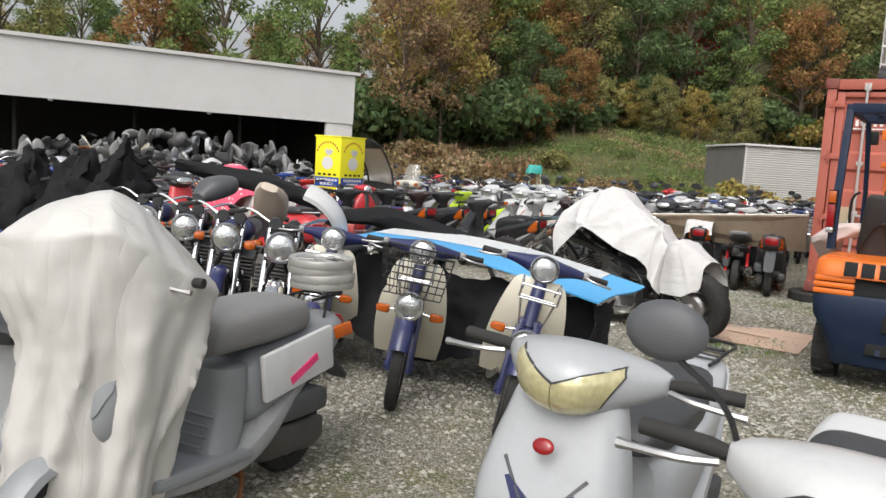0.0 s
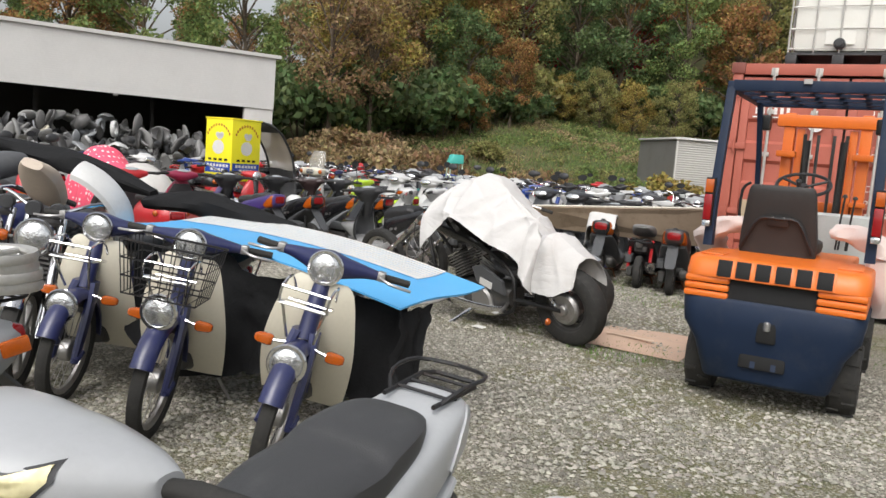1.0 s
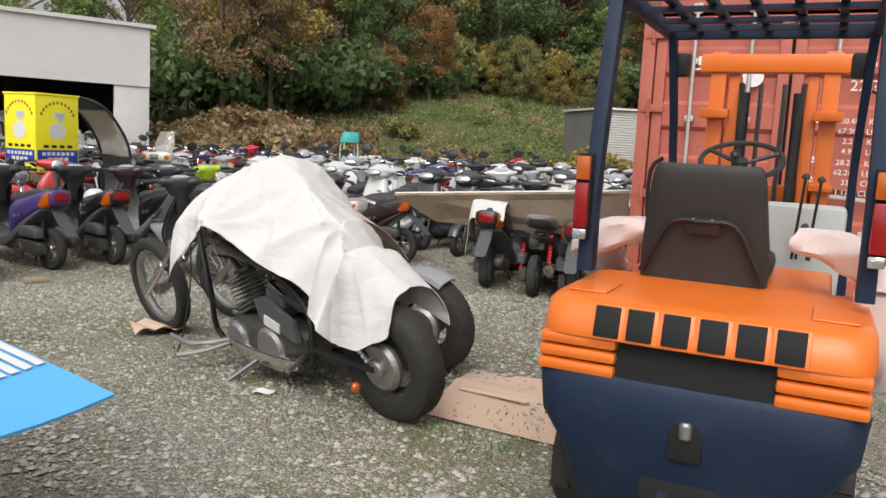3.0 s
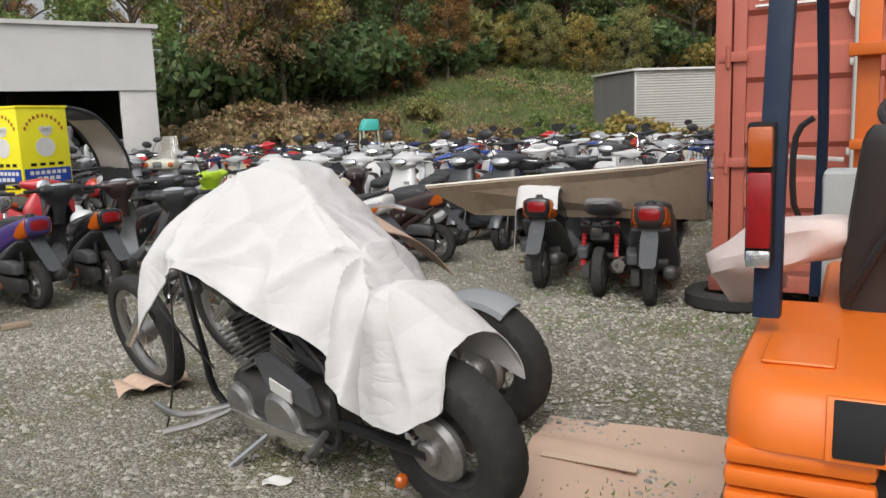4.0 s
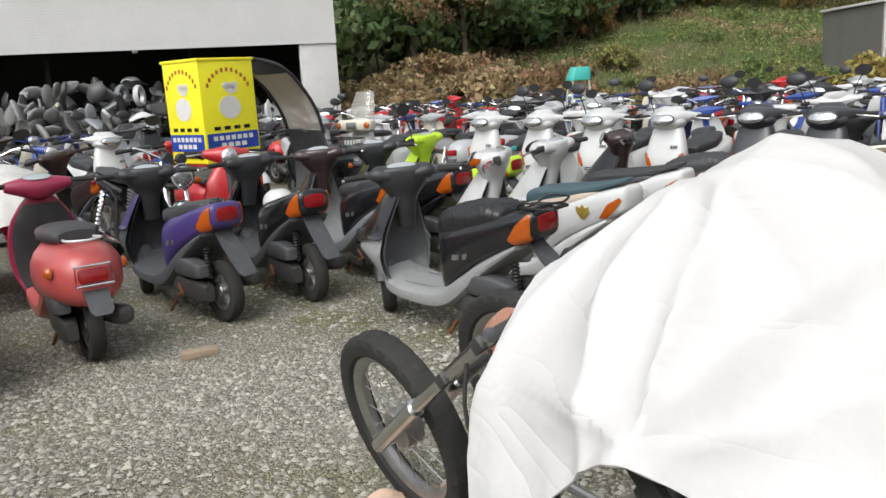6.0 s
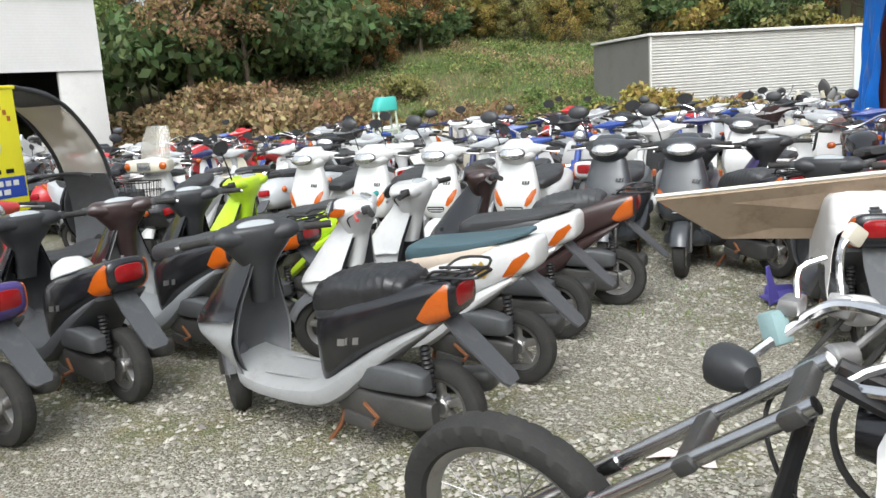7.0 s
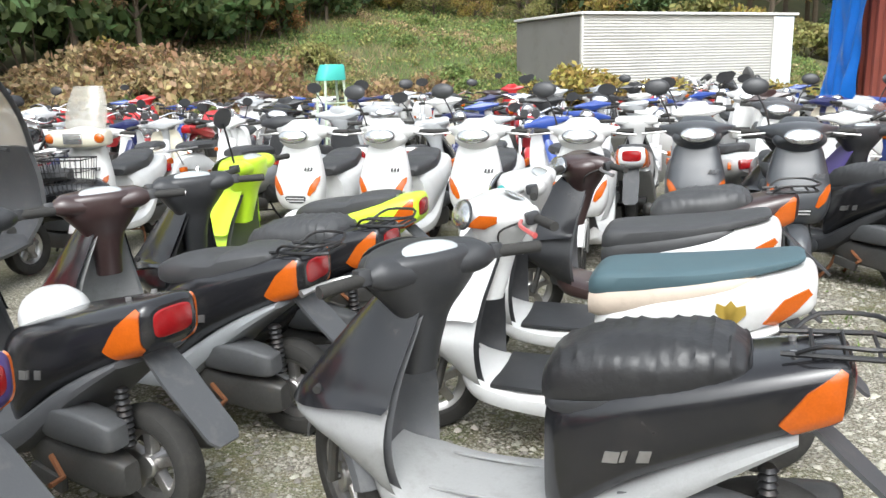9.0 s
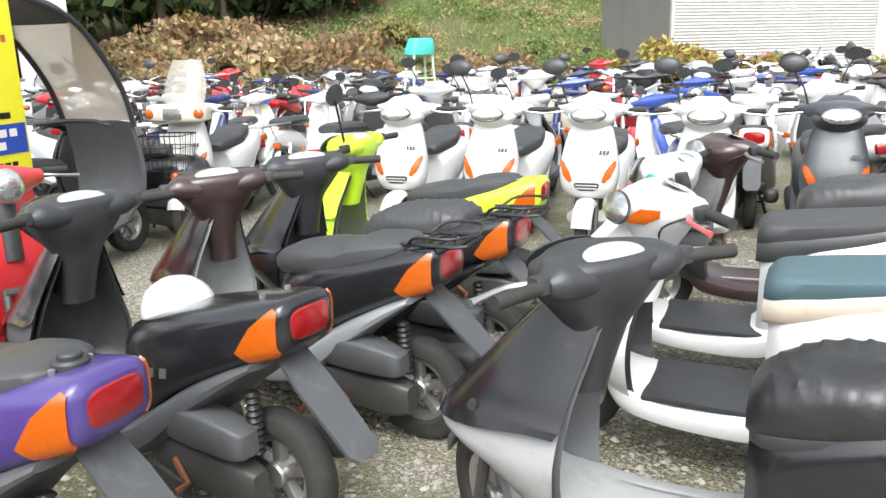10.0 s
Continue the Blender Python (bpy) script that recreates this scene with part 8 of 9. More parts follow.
# ---- two long choppers under a sheet; x forward ----
def chopper(label, fx, rx, full=True):
    t = thing("chopper_motorcycle", label, "motorcycle", "stripped choppers")
    wheel(t, "front_wheel", fx, 0.345, 0.345, 0.095, steel, 0, wire=True, tread=30)
    wheel(t, "rear_wheel", rx, 0.325, 0.325, 0.17, dark_metal, 0, wire=True, disc=0.03, tread=24)
    hub = cyl(B(), (rx, 0.07, 0.325), 0.135, 0.06, "y", 24, bevel=0.02)
    cyl(hub, (rx, 0.11, 0.325), 0.05, 0.04, "y", 16, bevel=0.01)
    part("drum_brake", hub, alloy, t)
    for sd in (-1, 1):
        b = B()
        tube(b, [(fx + 0.02, sd * 0.085, 0.33), (fx - 0.42, sd * 0.085, 0.66), (fx - 0.78, sd * 0.085, 0.93)], [0.022, 0.02, 0.019], 10)
        tube(b, [(fx + 0.05, sd * 0.085, 0.30), (fx - 0.3, sd * 0.085, 0.57)], 0.027, 10)
        part("fork_leg", b, fork_chrome, t)
    b = B()
    tube(b, [(fx, -0.1, 0.345), (fx, 0.1, 0.345)], 0.013, 8)
    part("front_axle", b, steel, t)
    for q_ in (0.74, 0.9):
        k = (q_ - 0.33) / 0.6 * 0.8
        part("fork_clamp", box(B(), (fx + 0.02 - k, 0, q_), (0.05, 0.225, 0.036), (0, 37, 0), 0.008), dark_metal, t)
    b = B()
    tube(b, spline([(fx - 1.42, -0.30, 0.95), (fx - 1.28, -0.24, 1.0), (fx - 1.06, -0.12, 0.99), (fx - 0.82, 0, 0.93), (fx - 1.06, 0.12, 0.99), (fx - 1.28, 0.24, 1.0), (fx - 1.42, 0.30, 0.95)], 4), 0.0125, 8)
    hb = part("handlebar", b, chrome, t)
    for sd in (-1, 1):
        part("grip", tube(B(), [(fx - 1.38, sd * 0.285, 0.965), (fx - 1.48, sd * 0.325, 0.93)], 0.018, 8), rubber, hb)
    b = B()
    loft(b, [(fx - 0.84, 0, 0.84, 0.06, 0.05), (fx - 1.05, 0, 0.84, 0.12, 0.09), (fx - 1.3, 0, 0.78, 0.10, 0.08), (fx - 1.5, 0, 0.70, 0.06, 0.04)], 16, 3)
    part("fuel_tank", b, PAINT["black"], t)
    b = B()
    loft(b, [(-0.15, 0, 0.60, 0.09, 0.04), (-0.4, 0, 0.54, 0.11, 0.045), (-0.65, 0, 0.56, 0.10, 0.04), (-0.8, 0, 0.6, 0.06, 0.03)], 16, 3)
    part("seat", b, vinyl, t)
    b = fender(B(), rx, 0.325, 0.35, 0.085, *((40, 68) if full else (62, 122)), 12)
    part("rear_fender", b, PAINT["black"] if full else PAINT["grey"], t)
    b = B()
    for sd in (-1, 1):
        tube(b, spline([(fx - 0.75, sd * 0.03, 0.85), (0.45, sd * 0.13, 0.5), (0.38, sd * 0.14, 0.2), (-0.4, sd * 0.14, 0.18), (-0.52, sd * 0.13, 0.4), (-0.35, sd * 0.08, 0.62), (fx - 0.8, sd * 0.03, 0.95)], 4), 0.018, 8)
        tube(b, [(-0.5, sd * 0.13, 0.33), (rx, sd * 0.12, 0.325)], 0.022, 8)
        tube(b, [(-0.35, sd * 0.08, 0.58), (rx + 0.1, sd * 0.07, 0.6)], 0.016, 8)
    part("frame", b, frame_black, t)
    b = B()
    loft(b, [(0.32, 0, 0.27, 0.1, 0.09), (0.2, 0, 0.27, 0.145, 0.12), (-0.05, 0, 0.27, 0.16, 0.13), (-0.3, 0, 0.29, 0.15, 0.12), (-0.42, 0, 0.3, 0.1, 0.08)], 16, 3, power=3.2)
    en = part("engine", b, dark_metal, t)
    for sx, tilt in ((0.13, 26), (-0.10, -26)):
        for i in range(9):
            b = B()
            a = radians(tilt)
            d = 0.14 + 0.026 * i
            box(b, (sx * 0.6 + math.sin(a) * d, 0, 0.30 + math.cos(a) * d), (0.165, 0.2, 0.011), (0, tilt, 0), 0.004)
            part("cylinder_fin", b, alloy if i < 8 else chrome, en)
        b = B()
        a = radians(tilt)
        cyl(b, (0, 0, 0), 0.066, 0.26, "z", 16)
        b.transform(pose(sx * 0.6 + math.sin(a) * 0.25, 0, 0.30 + math.cos(a) * 0.25, 0, tilt, 0))
        part("cylinder", b, dark_metal, en)
    for x, r, m_ in ((0.17, 0.1, alloy), (-0.16, 0.125, alloy)):
        part("crankcase_cover", cyl(B(), (x, 0.155, 0.27), r, 0.06, "y", 24, bevel=0.02), m_, en)
    b = B()
    loft(b, [(0.22, 0.165, 0.22, 0.025, 0.04), (0.05, 0.17, 0.20, 0.03, 0.05), (-0.25, 0.17, 0.2, 0.03, 0.05), (-0.42, 0.165, 0.23, 0.02, 0.035)], 12, 3, power=3)
    part("primary_cover", b, chrome, en)
    b = B()
    plate(b, [(-0.26, 0.02), (0.06, 0.1), (0.10, 0.22), (0.0, 0.25), (-0.24, 0.14)], 0.03, pose(-0.18, 0.16, 0.34, 90, 0, 0))
    part("side_cover", b, grey_plastic, t)
    part("maker_plate", box(B(), (-0.24, 0.183, 0.44), (0.14, 0.008, 0.06), (0, -14, 0)), sticker_white, t)
    b = B()
    tube(b, spline([(0.2, -0.16, 0.5), (0.3, -0.18, 0.35), (0.1, -0.2, 0.2), (-0.5, -0.2, 0.22), (-1.05, -0.2, 0.3)], 4), [0.022] * 9 + [0.04] * 8, 10)
    part("exhaust", b, chrome, t)
    for p0, p1, p2 in (((0.3, 0.15, 0.22), (0.42, 0.34, 0.24), (0.62, 0.36, 0.26)), ((0.3, 0.15, 0.2), (0.36, 0.3, 0.19), (0.44, 0.44, 0.2)), ((-0.45, 0.16, 0.28), (-0.5, 0.26, 0.28), (-0.52, 0.32, 0.28))):
        part("foot_peg", tube(B(), spline([p0, p1, p2], 3), 0.016, 8), steel, t)
    part("side_stand", tube(B(), [(-0.08, 0.14, 0.2), (0.13, 0.42, 0.02)], [0.022, 0.018], 8), chrome, t)
    for sd in (-1, 1):
        b = B()
        tube(b, [(rx + 0.05 + 0.22 * i / 18, sd * 0.10, 0.34 + 0.2 * i / 18) for i in range(19)], [0.03 if i % 2 else 0.02 for i in range(19)], 8)
        part("shock_absorber", b, chrome, t)
        part("turn_signal", dome(B(), (rx + 0.08, sd * 0.2, 0.24), (0.03, 0.03), (-1, 0, 0), 12, 4, 0.9), amber_lens, t)
    if full:
        b = B()
        tube(b, spline([(fx - 0.78, 0.1, 0.9), (0.5, 0.22, 0.6), (0.55, 0.3, 0.3), (0.75, 0.3, 0.06), (0.95, 0.2, 0.05)], 5), 0.005, 6)
        part("cable", b, rubber, t)
        b = B()
        tube(b, spline([(fx - 0.7, 0.12, 0.85), (0.6, 0.2, 0.7), (0.25, 0.2, 0.45)], 5), 0.006, 6)
        part("cable", b, rubber, t)
    return t


CH1 = pose(1.697, 7.838, 0, 0, 0, 130.6) @ pose(0, 0, 0, -13)
ch = chopper("stripped black chopper with long forks under a white sheet", 1.383, -1.0)
ch.matrix_basis = CH1
ch2 = chopper("second stripped chopper with a grey rear mudguard", 1.129, -0.865, False)
ch2.matrix_basis = pose(1.999, 8.573, 0, 0, 0, 135.8) @ pose(0, 0, 0, -12)
b = B()
loft(b, [(0.0, 0, 0, 0.055, 0.045), (0.02, 0, 0, 0.065, 0.055), (0.07, 0, 0, 0.064, 0.054), (0.12, 0, 0, 0.04, 0.03), (0.13, 0, 0, 0.012, 0.012)], 18, 3, power=2.2)
solid("headlight_shell", b, mat("rusty_copper_shell", (0.42, 0.20, 0.13), 0.5, 0.3, 0.3, 14, 0.4, 60, dirt=0.5, dirt_color=(0.6, 0.45, 0.38)), "rusty copper coloured headlight shell hanging on a fork", "headlight", m=pose(1.09, 8.27, 0.77, 0, -60, 40))
for (x, y, z, l_) in ((1.72, 8.86, 1.16, "handlebar switch and brake reservoir"),):
    pale_teal = mat("pale_teal_plastic", (0.25, 0.36, 0.36), 0.5, var=0.2, scale=12, dirt=0.3)
    hv = thing("brake_reservoir", "silver brake reservoir and black lamp cup on a handlebar", "brake reservoir", m=pose(1.58, 8.92, 0.85, 0, 0, 100) @ Matrix.Diagonal((0.8, 0.8, 0.8, 1)))
    part("cup", loft(B(), [(-0.05, 0, 0, 0.03, 0.03), (0.0, 0, 0, 0.06, 0.06), (0.08, 0, 0, 0.065, 0.065)], 16, 2), plastic, hv)
    part("reservoir", box(B(), (0.02, -0.14, 0.10), (0.06, 0.07, 0.10), (0, 20, 10), 0.015), pale_teal, hv)
    part("lever_body", box(B(), (0.02, -0.2, 0.16), (0.06, 0.1, 0.05), (0, 0, 30), 0.015), alloy, hv)
    inv = hv.matrix_basis.inverted()
    run = [inv @ Vector(p) for p in ((1.93, 8.62, 0.90), (1.86, 8.74, 0.98), (1.80, 8.90, 0.985), (1.70, 8.94, 0.92), (1.58, 8.93, 0.86))]
    part("bar_end", tube(B(), spline([tuple(p) for p in run], 4), 0.018, 8), chrome, hv)
    part("lever", tube(B(), spline([(0.0, -0.2, 0.17), (0.05, -0.25, 0.25), (0.02, -0.32, 0.28)], 3), 0.009, 6), chrome, hv)

hc = thing("handlebar_controls", "chrome and white control levers clamped on a chopper's handlebar", "motorcycle controls")
part("bar", tube(B(), spline([(2.0, 8.66, 0.90), (1.90, 8.80, 0.96), (1.86, 8.93, 0.97), (1.80, 8.99, 0.93)], 4), 0.0125, 8), chrome, hc)
part("lever_perch", box(B(), (1.845, 8.94, 0.965), (0.075, 0.06, 0.055), (10, 20, 40), 0.014), alloy, hc)
part("throttle_housing", loft(B(), [(1.855, 8.955, 0.95, 0.026, 0.026), (1.875, 8.955, 0.95, 0.036, 0.036), (1.925, 8.955, 0.945, 0.034, 0.034), (1.94, 8.955, 0.945, 0.02, 0.02)], 16, 2), PAINT["white"], hc)
part("brake_lever", tube(B(), spline([(1.85, 8.95, 0.98), (1.86, 8.975, 1.05), (1.87, 8.98, 1.10), (1.90, 8.985, 1.125)], 4), [0.009] * 9 + [0.011] * 4, 8), chrome, hc)
part("mirror_stub", box(B(), (1.905, 8.985, 1.12), (0.06, 0.025, 0.045), (15, 30, 20), 0.01), PAINT["cream"], hc)
part("gauge_cup", cyl(cyl(B(), (1.75, 8.81, 0.90), 0.03, 0.06, "x", 16, bevel=0.006), (1.715, 8.81, 0.90), 0.026, 0.012, "x", 16), alloy, hc)
part("gauge_bracket", tube(B(), [(1.76, 8.81, 0.90), (1.88, 8.84, 0.955)], 0.009, 8), alloy, hc)
part("clutch_lever", tube(B(), spline([(1.90, 8.80, 0.95), (1.80, 8.74, 0.90), (1.72, 8.70, 0.84), (1.70, 8.66, 0.74)], 4), 0.011, 8), PAINT["white"], hc)
part("control_cable", tube(B(), spline([(1.84, 8.93, 0.94), (1.72, 8.90, 0.86), (1.60, 8.85, 0.78), (1.58, 8.74, 0.66), (1.68, 8.66, 0.56)], 5), 0.006, 6), rubber, hc)
part("wiring", tube(B(), spline([(1.90, 8.82, 0.95), (1.74, 8.80, 0.80), (1.66, 8.68, 0.72), (1.75, 8.62, 0.6)], 5), 0.008, 6), rubber, hc)
b = B()
grid_sheet(b, lambda u, v: (1.93 + 0.24 * u - 0.03 * v, 10.30 - 0.18 * u - 0.10 * v, 0.02 + 0.012 * math.sin(7 * u + 5 * v)), 10, 6, 0.003)
solid("paper_scrap", b, cloth_pink, "pale torn paper scrap lying on the gravel", "paper", smooth=60)

# the sheet's run from front to rear: near hem, near shoulder, ridge
HEM = [(0.045, 0.82, 0.62), (-0.12, 0.80, 0.82), (-0.27, 0.76, 0.91), (-0.52, 0.65, 0.76), (-0.78, 0.56, 0.655), (-0.88, 0.54, 0.47), (-0.96, 0.53, 0.41), (-1.20, 0.54, 0.40), (-1.34, 0.49, 0.50)]
SHOULDER = [(0.19, 0.60, 0.92), (0.02, 0.56, 1.10), (-0.22, 0.54, 1.12), (-0.48, 0.46, 0.98), (-0.76, 0.40, 0.90), (-0.88, 0.41, 0.79), (-0.97, 0.45, 0.75), (-1.16, 0.47, 0.73), (-1.34, 0.41, 0.67)]
RIDGE = [(0.27, 0.34, 1.06), (0.05, 0.12, 1.21), (-0.2, 0.14, 1.275), (-0.45, 0.17, 1.12), (-0.77, 0.23, 0.97), (-0.90, 0.26, 0.83), (-0.985, 0.28, 0.82), (-1.12, 0.29, 0.86), (-1.34, 0.20, 0.71)]


def lookup(table, q):
    p = spline(table, 6)
    i = q * (len(p) - 1)
    k = min(int(i), len(p) - 2)
    f_ = i - k
    return tuple(a + (b_ - a) * f_ for a, b_ in zip(p[k], p[k + 1]))


def sheet_pt(u, v):
    h_, s_, r_ = lookup(HEM, u), lookup(SHOULDER, u), lookup(RIDGE, u)
    wide = max(0.0, 1 - u * 0.95)
    far = (r_[0] - 0.02, r_[1] - 0.1 - 0.3 * wide, r_[2] - 0.10 - 0.1 * wide)
    low = (r_[0] - 0.02, r_[1] - 0.14 - 0.5 * wide, r_[2] - 0.2 - 0.5 * wide)
    x, y, z = lookup([h_, s_, r_, far, low], v)
    q = max(0.0, 1 - v * 2)
    fold = (0.016 * math.sin(u * 31 + v * 7) + 0.008 * math.sin(u * 57 - v * 6)) * (0.1 + q) * min(1, 4 * u + 0.3)
    out = 0.0
    for u0, v0, amp, m_, ph in ((0.52, 0.43, 0.11, 3, 0.4), (0.16, 0.42, 0.06, 3, 1.1), (0.36, 0.5, 0.05, 4, 2.0), (0.26, 0.03, 0.07, 3, 0.9), (0.84, 0.4, 0.05, 3, 0.2)):
        du, dv = (u - u0) * 2.2, v - v0
        r = math.hypot(du, dv)
        th = math.atan2(dv, du)
        out += amp * (1 - abs(math.sin(m_ * th + ph))) ** 2 * r * 4 * math.exp(-3.6 * r)
    out -= 0.085 * math.exp(-((u - 0.70 + 0.06 * (v - 0.3)) / 0.02) ** 2)
    out += 0.06 * math.exp(-((u - 0.83) / 0.085) ** 2) * math.exp(-((v - 0.38) / 0.2) ** 2)
    return (x, y + fold + out * (1 if v < 0.55 else -0.4), z + 0.5 * fold + 0.7 * out)


drape("dust_sheet", pose(1.69, 8.13, 0, 0, 0, 133), sheet_pt, 190, 90, cloth_white, "dirty white cotton sheet draped over a chopper", crumple=0.011)
b = B()
card_q = [Vector(p) for p in ((1.78, 8.45, 1.08), (2.14, 8.22, 0.92), (2.50, 8.715, 0.58), (2.0, 8.98, 0.95))]
grid_sheet(b, lambda u, v: card_q[0].lerp(card_q[1], u).lerp(card_q[3].lerp(card_q[2], u), v) + Vector((0, 0, 0.06 * math.sin(3 * v))), 10, 10, 0.006)
solid("cardboard_sheet", b, card, "bent brown cardboard lying over a motorcycle", "cardboard", smooth=60)


# ---- delivery trike with a yellow box ----
TR = thing("delivery_trike", "three-wheeled delivery scooter with a large yellow box and canopy", "delivery trike", m=pose(-2.03, 14.45, 0, 0, 0, 57.1))
spots += [(-3.3, 12.15), (-2.75, 12.0), (-2.03, 14.45), (-1.7, 15.0), (-1.4, 15.5)]
yellow = mat("yellow_box_paint", (0.88, 0.80, 0.02), 0.38, var=0.06, scale=3, dirt=0.08, dirt_color=(0.6, 0.52, 0.1))
sign_blue = mat("blue_sign_vinyl", (0.012, 0.05, 0.33), 0.4, var=0.08)
sign_red = mat("red_brown_lettering", (0.42, 0.13, 0.03), 0.5)
bx = part("delivery_box", box(B(), (0, 0, 1.29), (0.67, 0.61, 1.03), bevel=0.03), yellow, TR, "yellow delivery box with white cartoon signs")
part("box_lid_rim", box(B(), (0, 0, 1.79), (0.69, 0.63, 0.03), bevel=0.01), yellow, bx)
# signs: x is along the face
for face in (0, 1):
    fm = pose(0, -0.307, 0, 90, 0, 0) if face == 0 else pose(-0.337, 0, 0, 90, 0, -90)
    w_ = 0.67 if face == 0 else 0.61
    part("sign_band", plate(B(), [(-w_ * 0.46, 0.90), (w_ * 0.46, 0.90), (w_ * 0.46, 1.07), (-w_ * 0.46, 1.07)], 0.004, fm), sign_blue, bx)
    for r_, (z, n_, wd) in enumerate(((1.02, 7, 0.05), (0.95, 4, 0.06))):
        for i in range(n_):
            x = (i - (n_ - 1) / 2) * (wd + 0.022)
            part("lettering_bar", plate(B(), [(x - wd / 2, z - 0.022), (x + wd / 2, z - 0.022), (x + wd / 2, z + 0.022), (x - wd / 2, z + 0.022)], 0.008, fm), sticker_white, bx)
    for i in range(4):
        x = (i - 1.5) * 0.12
        part("lettering_bar", plate(B(), [(x - 0.035, 1.10), (x + 0.035, 1.10), (x + 0.035, 1.135), (x - 0.035, 1.135)], 0.005, fm), fl_black, bx)
    for i in range(11):
        a = radians(155 - 13 * i)
        x, z = 0.27 * math.cos(a), 1.43 + 0.26 * math.sin(a)
        part("lettering_bar", plate(B(), [(x - 0.014, z - 0.02), (x + 0.014, z - 0.02), (x + 0.014, z + 0.02), (x - 0.014, z + 0.02)], 0.005, fm), sign_red, bx)
    for (x, z, rw, rh) in ((0, 1.32, 0.13, 0.115), (0.03, 1.50, 0.07, 0.05), (0.07, 1.53, 0.045, 0.04), (-0.02, 1.53, 0.045, 0.04)):
        ring = [(x + rw * math.cos(a), z + rh * math.sin(a)) for a in (2 * math.pi * i / 20 for i in range(20))]
        part("sign_shape", plate(B(), ring, 0.005, fm), sticker_white, bx)
    for i in range(9):
        x = (i - 4) * 0.05
        part("lettering_bar", plate(B(), [(x - 0.018, 0.83), (x + 0.018, 0.83), (x + 0.018, 0.855), (x - 0.018, 0.855)], 0.005, fm), fl_black, bx)
part("box_foot", box(B(), (0, 0, 0.73), (0.6, 0.55, 0.09), bevel=0.01), PAINT["red"], TR)
part("rear_deck", box(B(), (0.0, 0, 0.56), (0.75, 0.5, 0.26), bevel=0.05), PAINT["red"], TR)
for sd in (-1, 1):
    wh = wheel(TR, "rear_wheel", 0.0, 0.2, 0.2, 0.11, steel, 5)
    for o in (wh, *wh.children):
        for v in o.data.vertices:
            v.co.y += sd * 0.26
wheel(TR, "front_wheel", 1.4, 0.21, 0.21, 0.1, steel, 5)
part("floorboard", loft(B(), [(1.25, 0, 0.3, 0.2, 0.05), (0.9, 0, 0.26, 0.22, 0.05), (0.5, 0, 0.3, 0.24, 0.06), (0.3, 0, 0.4, 0.22, 0.06)], 14, 3, power=3), grey_plastic, TR)
part("seat", loft(B(), [(0.35, 0, 0.74, 0.12, 0.04), (0.45, 0, 0.75, 0.15, 0.06), (0.7, 0, 0.74, 0.15, 0.06), (0.8, 0, 0.72, 0.1, 0.04)], 14, 3, power=3), vinyl, TR)
part("leg_shield", shell(B(), [(0.28, 1.2, 0.2, 0.05), (0.5, 1.3, 0.29, 0.08), (0.75, 1.3, 0.30, 0.1), (0.98, 1.24, 0.29, 0.1)], 0.03, 10), grey_plastic, TR)
scr = part("windscreen", shell(B(), [(0.98, 1.26, 0.29, 0.1), (1.2, 1.17, 0.30, 0.1), (1.45, 1.0, 0.30, 0.1), (1.65, 0.78, 0.29, 0.09)], 0.006, 10), glass("cloudy_windscreen", (0.80, 0.74, 0.66), 0.25, 0.55), TR)
for sd in (-1, 1):
    part("screen_frame", tube(B(), spline([(1.24, sd * 0.30, 0.95), (1.16, sd * 0.305, 1.2), (0.99, sd * 0.305, 1.45), (0.76, sd * 0.3, 1.67), (0.4, sd * 0.29, 1.78), (0.3, sd * 0.28, 1.79)], 4), 0.02, 8), plastic, TR)
part("canopy_roof", loft(B(), [(0.30, 0, 1.775, 0.29, 0.02), (0.5, 0, 1.77, 0.3, 0.028), (0.7, 0, 1.715, 0.3, 0.03), (0.82, 0, 1.65, 0.29, 0.02)], 14, 3, power=4), plastic, TR)
part("wiper", tube(B(), spline([(1.36, 0.0, 1.02), (1.27, 0.06, 1.25), (1.12, 0.12, 1.42)], 3), 0.008, 6), plastic, TR)
part("handlebar", tube(B(), [(1.0, -0.32, 0.98), (1.08, -0.1, 1.0), (1.08, 0.1, 1.0), (1.0, 0.32, 0.98)], 0.016, 8), plastic, TR)
part("tail_lamp", box(B(), (-0.39, 0, 0.55), (0.04, 0.36, 0.08), bevel=0.015), red_lens, TR)

# ---- mail-type scooter with a screen, basket and square lamps ----
MS = park(scooter("white", "white", "face", label="white business scooter with a windscreen, wire basket and amber lamps", basket=False, screen=True), -0.63, 16.42, -112)
nb = part("lamp_bar", loft(B(), [(-0.24, 0.56, 0.99, 0.045, 0.05), (-0.2, 0.58, 0.99, 0.07, 0.065), (0, 0.60, 0.99, 0.08, 0.07), (0.2, 0.58, 0.99, 0.07, 0.065), (0.24, 0.56, 0.99, 0.045, 0.05)], 14, 3, "y", 4), PAINT["cream"], MS)
for sd in (-1, 1):
    part("turn_signal", dome(B(), (0.645, sd * 0.19, 0.99), (0.045, 0.04), (1, 0, 0), 14, 4, 0.5), amber_lens, nb)
part("square_headlight", box(B(), (0.675, 0, 0.99), (0.02, 0.15, 0.085), bevel=0.008), clear_lens, nb)
wire_basket(MS, 0.80, 0.72, 0.34, 0.26, 0.26, split=True)
part("basket_card", box(B(), (0.66, 0, 0.74), (0.008, 0.26, 0.2)), sticker_white, MS)

